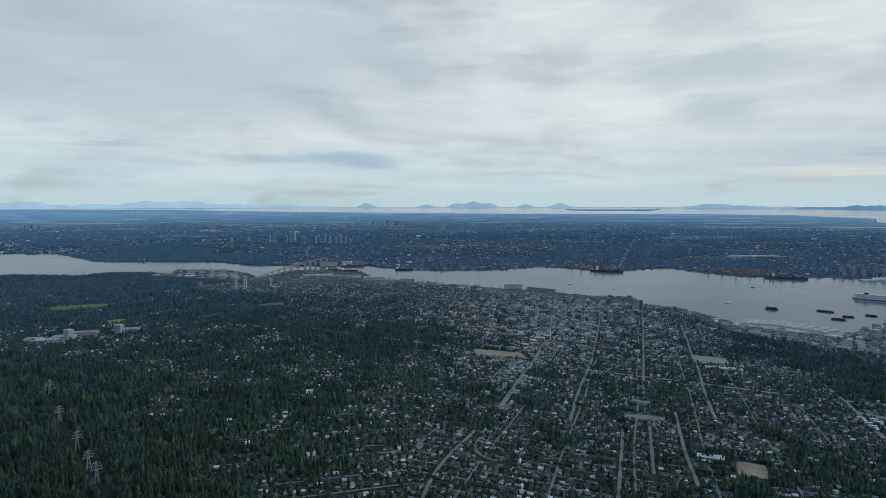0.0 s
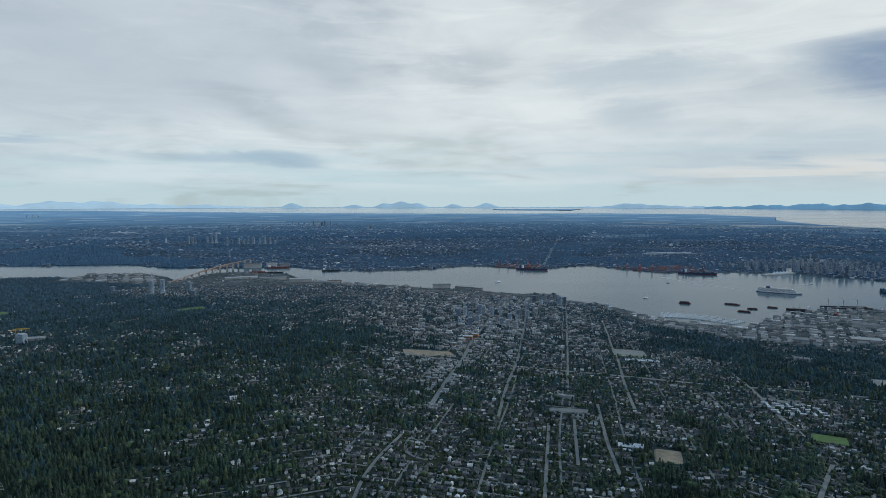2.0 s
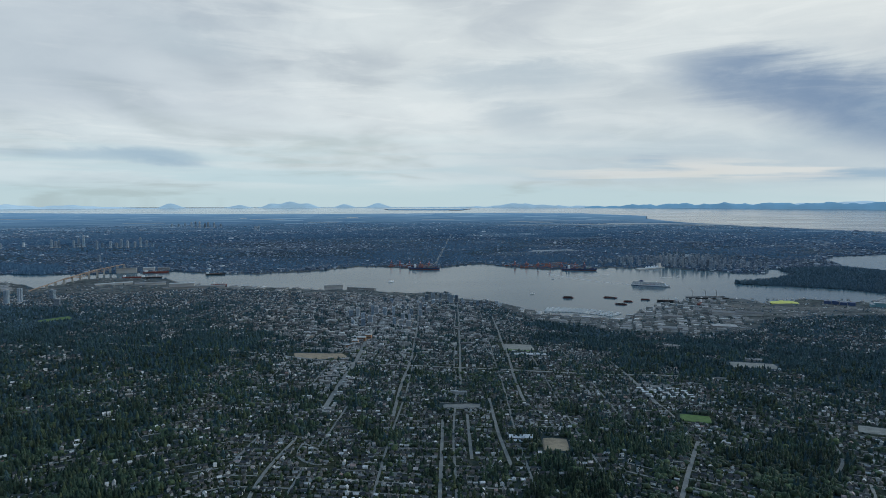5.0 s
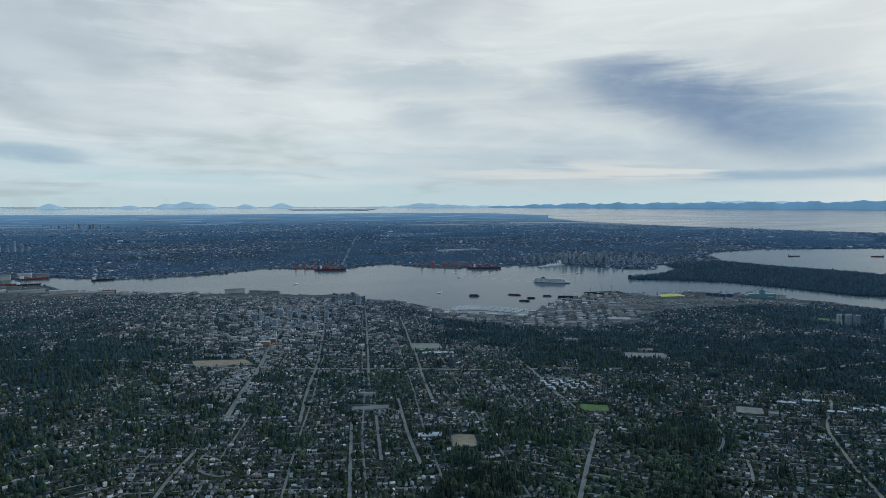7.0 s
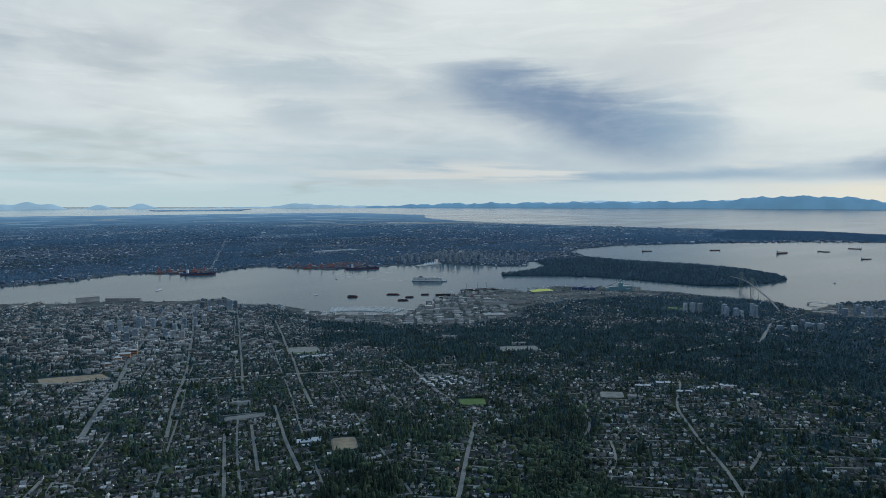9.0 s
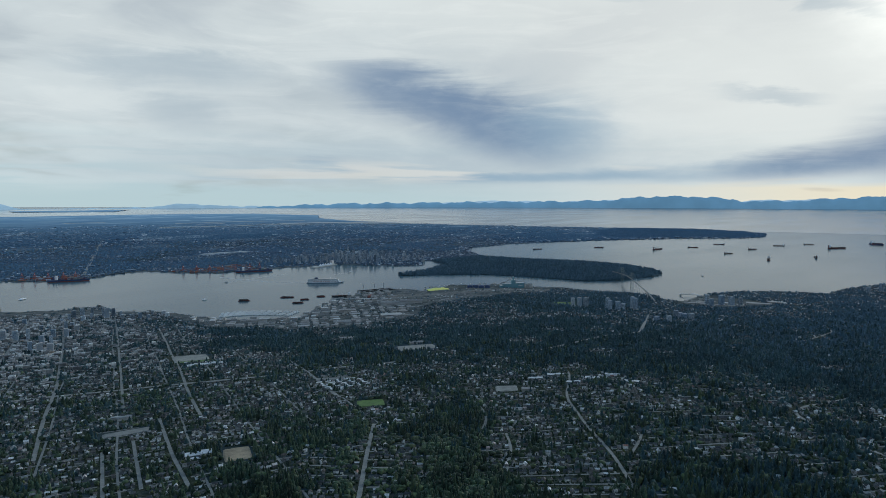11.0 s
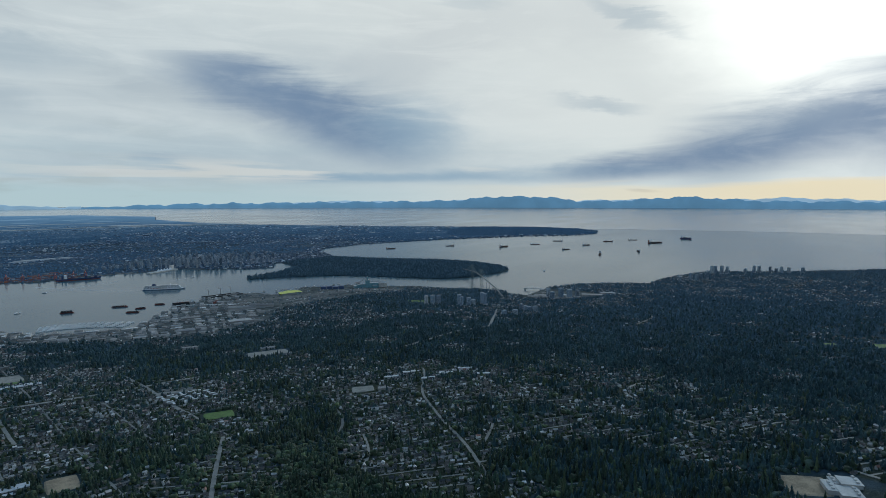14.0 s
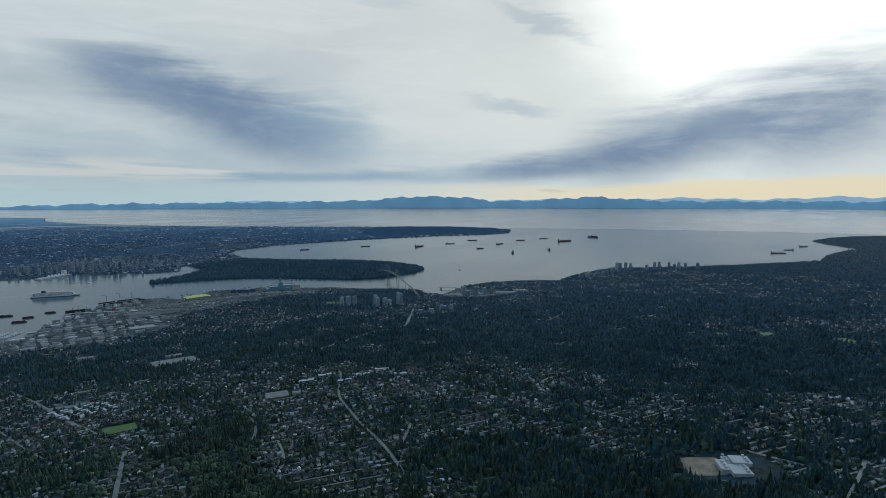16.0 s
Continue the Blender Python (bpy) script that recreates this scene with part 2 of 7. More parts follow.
m_leafy_half_hazed = varied("half_hazed_broad_leaves", ((0.0, (0.019, 0.038, 0.038)), (0.5, (0.029, 0.052, 0.048)), (0.9, (0.044, 0.068, 0.054)), (1.0, (0.066, 0.088, 0.056))), 0.75, size=1.2, grain=0.35, spec=0.2, haze_sheen=0.15, patches=0.25)
m_bush = varied("garden_leaves", ((0.0, (0.013, 0.026, 0.015)), (0.5, (0.026, 0.044, 0.022)), (0.85, (0.046, 0.066, 0.030)), (1.0, (0.10, 0.11, 0.045))), 0.75, size=1.5, grain=0.4, spec=0.2)
# roofs across the inlet, their colours shifted blue to imitate haze
m_roof_hazed = varied("hazed_city_roofs", ((0.0, (0.036, 0.066, 0.104)), (0.5, (0.062, 0.096, 0.152)), (0.76, (0.115, 0.150, 0.210)), (0.90, (0.24, 0.27, 0.32)), (0.97, (0.46, 0.49, 0.53)), (1.0, (0.68, 0.70, 0.72))), 0.6, size=0.8, haze_sheen=0.8)
m_conifer_thing = varied("conifer_needles_single", CONIFER, 0.75, "object", 1.2, 0.5, 0.25)
m_leafy = varied("broad_leaves", LEAFY, 0.7, size=1.5, grain=0.5, spec=0.3, haze_sheen=0.1, patches=0.35)
m_leafy_thing = varied("broad_leaves_single", LEAFY, 0.7, "object", 1.5, 0.45, 0.3)
m_trunk = plain("bark", (0.09, 0.06, 0.045), 0.9)
m_roof = varied("house_roofing", ROOFS, 0.6, size=3.0)
m_roof_thing = varied("house_roofing_single", ROOFS, 0.6, "object", 3.0)
m_wall = varied("house_siding", WALLS, 0.8, size=3.0)
m_wall_thing = varied("house_siding_single", WALLS, 0.8, "object", 3.0)
m_flat = varied("flat_roofs_and_walls", FLATS, 0.7, size=0.8)
m_works = varied("shed_roofs", ((0.0, (0.05, 0.05, 0.05)), (0.3, (0.20, 0.20, 0.20)), (0.55, (0.14, 0.10, 0.08)), (0.8, (0.30, 0.30, 0.30)), (1.0, (0.66, 0.66, 0.65))), 0.6, size=0.8)
m_flat_thing = varied("flat_roofs_single", FLATS, 0.7, "object", 0.8)
m_asphalt = plain("worn_asphalt", (0.185, 0.18, 0.166), 0.75, 0.3, 0.6)
m_gravel = plain("pale_gravel", (0.22, 0.21, 0.185), 0.9, 0.35, 0.5)
m_drive = varied("driveway_concrete", ((0.0, (0.07, 0.07, 0.066)), (0.5, (0.15, 0.145, 0.13)), (0.85, (0.26, 0.25, 0.22)), (1.0, (0.24, 0.18, 0.13))), 0.85, size=2.0)
m_street = plain("pale_street", (0.17, 0.166, 0.152), 0.75, 0.3, 0.6)
m_grass = plain("sports_turf", (0.085, 0.14, 0.035), 0.85, 0.3, 0.8)
m_dirt = plain("bare_earth", (0.27, 0.205, 0.135), 0.9, 0.35, 0.5)
m_glass = plain("window_glass", (0.05, 0.07, 0.09), 0.15, 0.15, 1.0, 0.7)
m_concrete = plain("concrete", (0.42, 0.41, 0.39), 0.8, 0.2, 0.5)
m_white = plain("white_paint", (0.68, 0.69, 0.70), 0.55, 0.12, 1.0)
m_steel = plain("galvanised_steel", (0.36, 0.37, 0.38), 0.45, 0.2, 1.0, 0.5, 0.5)


def ground_nodes(g, b):
    cover = g.add("ShaderNodeAttribute")
    cover.attribute_name = "cover"
    att = cover.outputs["Color"]
    sep = g.add("ShaderNodeSeparateColor")
    g.put(att, sep.inputs[0])
    wood, town, works = sep.outputs
    at = g.add("ShaderNodeTexCoord").outputs["Object"]
    big, fine = g.noise(at, 0.02, 5), g.noise(at, 0.9, 6, 0.65)
    # forest ground colour includes a painted blue haze tint
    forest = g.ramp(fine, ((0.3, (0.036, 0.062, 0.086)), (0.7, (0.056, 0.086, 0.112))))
    lawn = g.ramp(fine, ((0.3, (0.016, 0.022, 0.013)), (0.48, (0.030, 0.036, 0.021)), (0.60, (0.060, 0.061, 0.042)), (0.76, (0.15, 0.14, 0.108))))
    vor = g.add("ShaderNodeTexVoronoi")
    g.put(at, vor.inputs["Vector"])
    vor.inputs["Scale"].default_value = 0.36
    cell = g.add("ShaderNodeSeparateColor")
    g.put(vor.outputs["Color"], cell.inputs[0])
    # far roof patches, also blued in their colour for haze
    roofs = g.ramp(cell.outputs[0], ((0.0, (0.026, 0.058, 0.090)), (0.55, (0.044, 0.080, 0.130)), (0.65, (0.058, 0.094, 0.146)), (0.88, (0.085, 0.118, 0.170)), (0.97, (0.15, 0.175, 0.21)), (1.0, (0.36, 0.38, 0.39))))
    yard = g.ramp(g.noise(at, 0.16, 5), ((0.3, (0.036, 0.044, 0.047)), (0.45, (0.090, 0.097, 0.098)), (0.6, (0.155, 0.16, 0.156)), (0.75, (0.27, 0.265, 0.25))))
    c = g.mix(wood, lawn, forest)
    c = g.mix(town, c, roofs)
    plots = g.add("ShaderNodeTexVoronoi")
    stretch = g.add("ShaderNodeMapping")
    g.put(at, stretch.inputs[0])
    stretch.inputs["Scale"].default_value, stretch.inputs["Rotation"].default_value = (0.012, 0.03, 1), (0, 0, 0.3)
    g.put(stretch.outputs[0], plots.inputs["Vector"])
    plots.inputs["Scale"].default_value = 1.0
    plot = g.add("ShaderNodeSeparateColor")
    g.put(plots.outputs["Color"], plot.inputs[0])
    c = g.mix(g.math("MULTIPLY", g.math("MULTIPLY", town, 0.6), g.span(plot.outputs[1], 0.90, 0.92)), c, (0.15, 0.18, 0.20))
    c = g.mix(g.math("MULTIPLY", g.math("MULTIPLY", town, 0.7), g.span(plot.outputs[2], 0.72, 0.75)), c, (0.018, 0.042, 0.056))
    c = g.mix(works, c, yard)
    c = g.mix(g.span(big, 0.35, 0.65, 0.0, 0.35), c, (0.02, 0.03, 0.02))
    g.put(c, b.inputs["Base Color"])
    bump = g.add("ShaderNodeBump")
    bump.inputs["Strength"].default_value, bump.inputs["Distance"].default_value = 0.6, 0.5
    g.put(fine, bump.inputs["Height"]), g.put(bump.outputs[0], b.inputs["Normal"])


m_ground = material("land_cover", ground_nodes, 0.95, 0.06)


def water_nodes(g, b):
    at = g.add("ShaderNodeTexCoord").outputs["Object"]
    b.inputs["Base Color"].default_value = (0.03, 0.05, 0.062, 1)
    b.inputs["IOR"].default_value = 1.33
    lanes = g.add("ShaderNodeMapping")
    g.put(at, lanes.inputs[0])
    lanes.inputs["Scale"].default_value, lanes.inputs["Rotation"].default_value = (0.003, 0.010, 1), (0, 0, 0.9)
    g.put(g.span(g.noise(lanes.outputs[0], 1.0, 2), 0.3, 0.7, 0.13, 0.18), b.inputs["Roughness"])


m_water = material("sea_water", water_nodes, 0.25, 0.42)
# ripples that face the viewer show the water's own colour
wg = Nodes(m_water.node_tree)
deep = wg.add("ShaderNodeBsdfDiffuse")
deep.inputs[0].default_value = (0.085, 0.185, 0.225, 1)
both = wg.add("ShaderNodeMixShader")
both.inputs[0].default_value = 0.26
wg.tree.links.new(m_water.node_tree.nodes["Principled BSDF"].outputs[0], both.inputs[1])
wg.tree.links.new(deep.outputs[0], both.inputs[2])
wg.tree.links.new(both.outputs[0], m_water.node_tree.nodes["Material Output"].inputs[0])
# ---- the lie of the land: coasts in plan, about one part in ten of full size, placed to fit the camera's view ----
NORTH = [(-407, 558), (-379, 562), (-337, 554), (-315, 579), (-280, 579), (-257, 570), (-260, 593), (-213, 598), (-183, 570),
         (-166, 542), (-158, 558), (-147, 598), (-125, 598), (-78, 579), (-62, 545), (-40, 515), (7, 498), (38, 476),
         (76, 464), (97, 442), (135, 429), (134, 403), (151, 389), (160, 362), (166, 330), (200, 303), (223, 318),
         (255, 336), (281, 350), (313, 355), (324, 341), (324, 320), (366, 334), (377, 315), (404, 304), (401, 281)]
NORTH_WEST = [(411, 255), (415, 228), (423, 205), (426, 190), (411, 176), (412, 163), (460, 164), (487, 150), (508, 126),
              (518, 100), (572, 92), (634, 68), (672, 0), (704, -40), (765, -107), (793, -141), (876, -163), (974, -206),
              (1027, -263), (1300, -600), (1500, -2500), (-3000, -2500), (-3000, 1100), (-1200, 760), (-700, 600)]
SOUTH = [(-560, 770), (-489, 770), (-445, 732), (-391, 679), (-359, 673), (-305, 679), (-255, 679), (-228, 655), (-192, 639),
         (-131, 630), (-80, 632), (-36, 598), (-2, 588), (48, 595), (97, 620), (124, 612), (150, 592), (176, 590), (205, 605),
         (227, 610), (245, 577), (270, 545), (314, 535), (337, 540), (362, 528), (395, 531), (402, 500), (422, 479), (434, 458),
         (452, 452), (480, 482), (560, 460), (600, 505), (621, 538), (662, 564), (757, 568), (861, 530), (980, 478)]
SOUTH_WEST = [(1072, 420), (1153, 350), (1221, 335), (1308, 357), (1370, 408), (1411, 536), (1360, 665), (1257, 925), (1215, 1080),
              (1194, 1215), (1199, 1522), (1300, 1836), (1500, 2100), (1475, 2594), (1069, 2784), (555, 2784), (43, 2890),
              (-288, 3004), (-855, 3262), (-1672, 3744), (-2708, 3744), (-9000, 7000), (-9000, 2200), (-1300, 1000), (-800, 840)]
PARK = [(381, 416), (373, 406), (397, 389), (433, 356), (449, 310), (457, 265), (479, 246), (525, 236), (551, 238), (566, 247),
        (580, 268), (592, 300), (590, 345), (572, 395), (566, 440), (560, 470), (490, 478), (470, 440), (420, 418)]
HEADLAND = [(1160, -194), (1105, -196), (1049, -207), (985, -225), (1051, -420), (1330, -480), (1284, -271), (1234, -227)]
SPIT = [(785, 3938), (1402, 3938), (1151, 3408), (744, 3568)]
COASTS = [np.array(c, float) for c in (NORTH + NORTH_WEST, SOUTH + SOUTH_WEST, PARK, HEADLAND, SPIT)]


def inland(px, py, poly):
    """How far inside a closed outline the points lie; negative outside."""
    a, b = poly, np.roll(poly, -1, 0)
    best, inside = np.full(px.shape, 1e9), np.zeros(px.shape, bool)
    for (ax, ay), (bx, by) in zip(a, b):
        dx, dy = bx - ax, by - ay
        k = np.clip(((px - ax) * dx + (py - ay) * dy) / (dx * dx + dy * dy), 0, 1)
        best = np.minimum(best, np.hypot(px - ax - k * dx, py - ay - k * dy))
        if dy:
            cross = ((ay > py) != (by > py)) & (px < ax + (py - ay) / dy * dx)
            inside ^= cross
    return np.where(inside, best, -best)


def wave(px, py, size, seed):
    """A soft uneven field between about -1 and 1."""
    v = np.zeros(px.shape)
    for k in range(5):
        a = seed * 2.4 + k * 1.9
        v += np.sin((px * math.cos(a) + py * math.sin(a)) / size * (1 + 0.37 * k) * 2.2 + seed * 5.1 + k * 2.3) / 2.6
    return v


def lie(px, py):
    """Height of the ground and how far each of the five coasts lies, for arrays of plan points."""
    px, py = np.asarray(px, float), np.asarray(py, float)
    far = [inland(px, py, c) for c in COASTS]
    slope = 0.062 - 0.028 * np.clip((-60 - px) / 180, 0, 1) + 0.012 * np.clip((px - 420) / 300, 0, 1)
    n = np.maximum(far[0] - 14, 0)
    north = 0.35 + np.minimum(slope * n, 16 + 0.035 * n) + np.clip(n / 120, 0, 1) * 0.9 * wave(px, py, 55, 1)
    north = np.minimum(north, 44)
    north = north + 0.5 * np.clip(-py - 0.45 * np.abs(px) - 60, 0, 300)     # the mountain at the viewer's back, out of view, added to block sky light
    s = np.maximum(far[1] - 10, 0)
    south = 0.4 + 7 * (1 - np.exp(-s / 260)) * np.exp(-((py - 950) / 600) ** 2) + 0.4 * wave(px, py, 160, 2) * np.clip(s / 150, 0, 1)
    south = south + 9 * np.exp(-((px + 345) / 75) ** 2 - ((py - 800) / 50) ** 2) * np.clip(s / 60, 0, 1)
    park = 0.4 + 5.0 * (1 - np.exp(-np.maximum(far[2], 0) / 35)) * np.clip((px - 440) / 60, 0.15, 1)
    head = 0.4 + 8 * (1 - np.exp(-np.maximum(far[3], 0) / 45))
    z = np.full(px.shape, -2.0)
    for d, h in zip(far, (north, south, park, head, np.full(px.shape, 1.5))):
        z = np.where(d > -1.5, np.maximum(z, np.where(d > 0, h, 0.35 + d * 0.9)), z)
    return z, far


def height(x, y):
    return float(lie(np.array([x]), np.array([y]))[0][0])
# ---- builders ----
rng = np.random.default_rng(7)


def mesh_of(name, verts, faces, mats, slots=None, smooth=False):
    """A mesh from arrays: faces is a list of (n, 3) or (n, 4) index arrays, slots their material numbers."""
    verts = np.asarray(verts, np.float32)
    me = bpy.data.meshes.new(name)
    loops = np.concatenate([f.ravel() for f in faces]).astype(np.int32)
    sizes = np.concatenate([np.full(len(f), f.shape[1], np.int32) for f in faces])
    me.vertices.add(len(verts)), me.loops.add(len(loops)), me.polygons.add(len(sizes))
    me.vertices.foreach_set("co", verts.ravel())
    me.loops.foreach_set("vertex_index", loops)
    me.polygons.foreach_set("loop_start", np.concatenate([[0], np.cumsum(sizes)[:-1]]).astype(np.int32))
    if slots is not None:
        me.polygons.foreach_set("material_index", np.concatenate([np.broadcast_to(s, len(f)) for s, f in zip(slots, faces)]).astype(np.int32))
    me.polygons.foreach_set("use_smooth", np.full(len(sizes), smooth))
    for m in mats:
        me.materials.append(m)
    me.update(calc_edges=True)
    return me


def strewn(name, models, at, size, turn, pick, mats, smooth=False):
    """One mesh of many copies of small models. models: (verts, [(faces, slot), ...]); at (n, 3), size (n, 3), turn (n,), pick (n,)."""
    V, F, S, base = [], [], [], 0
    for k, (mv, mf) in enumerate(models):
        sel = np.flatnonzero(pick == k)
        if not len(sel):
            continue
        p = mv[None] * size[sel][:, None]
        c, s = np.cos(turn[sel])[:, None], np.sin(turn[sel])[:, None]
        q = np.stack([p[..., 0] * c - p[..., 1] * s, p[..., 0] * s + p[..., 1] * c, p[..., 2]], -1) + at[sel][:, None]
        for f, slot in mf:
            F.append((f[None] + (base + np.arange(len(sel)) * len(mv))[:, None, None]).reshape(-1, f.shape[1]))
            S.append(slot)
        V.append(q.reshape(-1, 3))
        base += len(sel) * len(mv)
    return mesh_of(name, np.concatenate(V), F, mats, S, smooth)


def thing(name, label, category, group="", kind="", at=(0, 0, 0), turn=0.0):
    ob = tagged(new(name), label, category, group, kind)
    ob.matrix_basis = Matrix.Translation(at) @ Matrix.Rotation(turn, 4, "Z")
    return ob


def part(name, me, parent, label="", m=None):
    ob = new(name, me)
    ob.parent = parent
    if m is not None:
        ob.matrix_basis = m
    return tagged(ob, label) if label else ob


def again(ob, m):
    """A copy of a thing at m, whose scale is taken as it stands."""
    return copy_thing(ob, m @ Matrix.Diagonal((1 / ob.scale[0], 1 / ob.scale[1], 1 / ob.scale[2], 1)))


def solid(bm, name, mat, bevel=0.0):
    if bevel:
        bmesh.ops.bevel(bm, geom=bm.edges[:], offset=bevel, segments=1, affect="EDGES")
    bmesh.ops.recalc_face_normals(bm, faces=bm.faces[:])
    me = bpy.data.meshes.new(name)
    bm.to_mesh(me)
    bm.free()
    me.materials.append(mat)
    return me


def block(bm, x0, x1, y0, y1, z0, z1, taper=0.0):
    """A box in bm; taper draws its top in."""
    v = [bm.verts.new((x, y, z)) for z, t in ((z0, 0), (z1, taper)) for x, y in ((x0 + t, y0 + t), (x1 - t, y0 + t), (x1 - t, y1 - t), (x0 + t, y1 - t))]
    for f in ((3, 2, 1, 0), (4, 5, 6, 7), (0, 1, 5, 4), (1, 2, 6, 5), (2, 3, 7, 6), (3, 0, 4, 7)):
        bm.faces.new([v[k] for k in f])


def bar(bm, a, b, w, d=None):
    """A straight bar from a to b."""
    a, b = Vector(a), Vector(b)
    way = (b - a).normalized()
    side = way.cross(Vector((0, 0, 1)))
    side = side.normalized() if side.length > 1e-4 else Vector((1, 0, 0))
    up = side.cross(way).normalized()
    d = d or w
    v = [bm.verts.new(p + side * (sx * w / 2) + up * (su * d / 2)) for p in (a, b) for sx, su in ((-1, -1), (1, -1), (1, 1), (-1, 1))]
    for f in ((3, 2, 1, 0), (4, 5, 6, 7), (0, 1, 5, 4), (1, 2, 6, 5), (2, 3, 7, 6), (3, 0, 4, 7)):
        bm.faces.new([v[k] for k in f])


# ---- where woods, works and bare places lie ----
WOODS = [np.array(w, float) for w in (
    [(-142, 192), (-117, 197), (-95, 192), (-70, 168), (-72, 152), (-52, 146), (-37, 137), (-42, 124), (-46, 118), (-36, 100), (-25, 70), (-120, 30), (-230, 170)],
    [(-55, 289), (-22, 283), (6, 287), (10, 244), (-10, 229), (-18, 210), (-43, 224)],
    [(-76, 258), (-59, 281), (-11, 258), (-5, 230), (-32, 234), (-50, 236)],
    [(-420, 500), (-221, 490), (-152, 425), (-105, 398), (-79, 346), (-76, 262), (-144, 288), (-330, 260)],
    [(140, 307), (182, 300), (184, 248), (147, 199), (128, 240), (116, 243)],
    [(196, 248), (322, 114), (300, 20), (293, -80), (191, -51), (182, -7), (206, 40), (201, 70), (176, 100), (182, 136), (162, 158), (141, 172), (127, 195), (146, 249)],
    [(109, 114), (140, 122), (125, 98), (89, 70), (75, 55), (60, 62), (75, 80)],
    [(121, 54), (127, 13), (123, 1), (113, -9), (100, -20), (85, 10), (101, 28), (114, 52)],
    [(270, 130), (330, 110), (430, 60), (400, -40), (330, -90), (290, 20)],
    [(300, 225), (420, 228), (430, 180), (330, 170), (270, 190)])]
SOUTH_WOODS = [np.array(w, float) for w in (
    [(-445, 735), (-391, 685), (-300, 684), (-230, 662), (-190, 648), (-190, 690), (-270, 735), (-340, 830), (-430, 800)],
    [(990, 540), (1100, 425), (1160, 360), (1230, 342), (1300, 365), (1370, 415), (1405, 540), (1345, 660), (1150, 640)],
    [(-620, 900), (-500, 850), (-470, 900), (-560, 980)])]
WORKS = [np.array(w, float) for w in (
    [(-270, 545), (-262, 600), (-200, 600), (-170, 540), (-150, 600), (-120, 600), (-60, 560), (-30, 512), (-60, 488), (-95, 470), (-150, 500), (-200, 520)],
    [(150, 395), (150, 310), (176, 272), (206, 248), (240, 246), (262, 264), (300, 268), (340, 258), (372, 248), (405, 262), (408, 310), (368, 336), (325, 345), (315, 360), (250, 345), (200, 310), (170, 335)],
    [(-30, 525), (95, 450), (150, 395), (140, 385), (80, 425), (-30, 495)],
    [(400, 165), (450, 165), (440, 130), (420, 110), (398, 130)])]
# open places: centre, half sizes, turn, what covers them
OPENS = {"golf_course": (-207, 345, 16, 12, 0.7), "bare_site": (22, 234, 11, 5.5, 0.1), "school_field": (107, 241, 7.5, 8.0, -0.32),
         "earth_field": (63.5, 121.5, 3.2, 4.6, -0.42), "ball_field": (112.6, 135, 4.4, 3.6, -0.62), "gravel_lot": (178, 183, 9, 6, -0.6),
         "paved_yard": (148.3, 112.5, 3.8, 3.2, -0.85), "campus_yard": (124, -4.5, 4.5, 4.0, 0.2), "open_lot": (54, 158, 6.5, 2.0, -0.25), "mall_lot": (123, 166.5, 6.5, 1.8, -0.64), "school_lawn": (103.5, 231.5, 7.0, 2.2, -0.32),
         "green_verge": (-100, 352, 8, 7, 0.4), "park_lawn": (325, 200, 9, 5, -0.9), "hill_lawn": (268, -58, 6, 3.0, 0.3), "clearing": (282.8, -32.8, 5, 3.2, 0.2), "small_clearing": (280.4, -16.2, 4, 2.4, 0.2)}
CAMPUS = (124.0, -10.5)


def in_open(px, py, grow=0.6):
    hit = np.zeros(np.shape(px), bool)
    for x, y, a, b, r in OPENS.values():
        u = (px - x) * math.cos(r) + (py - y) * math.sin(r)
        v = -(px - x) * math.sin(r) + (py - y) * math.cos(r)
        hit |= (np.abs(u) < a + grow) & (np.abs(v) < b + grow)
    return hit | (np.hypot(px - CAMPUS[0], py - CAMPUS[1]) < 8)


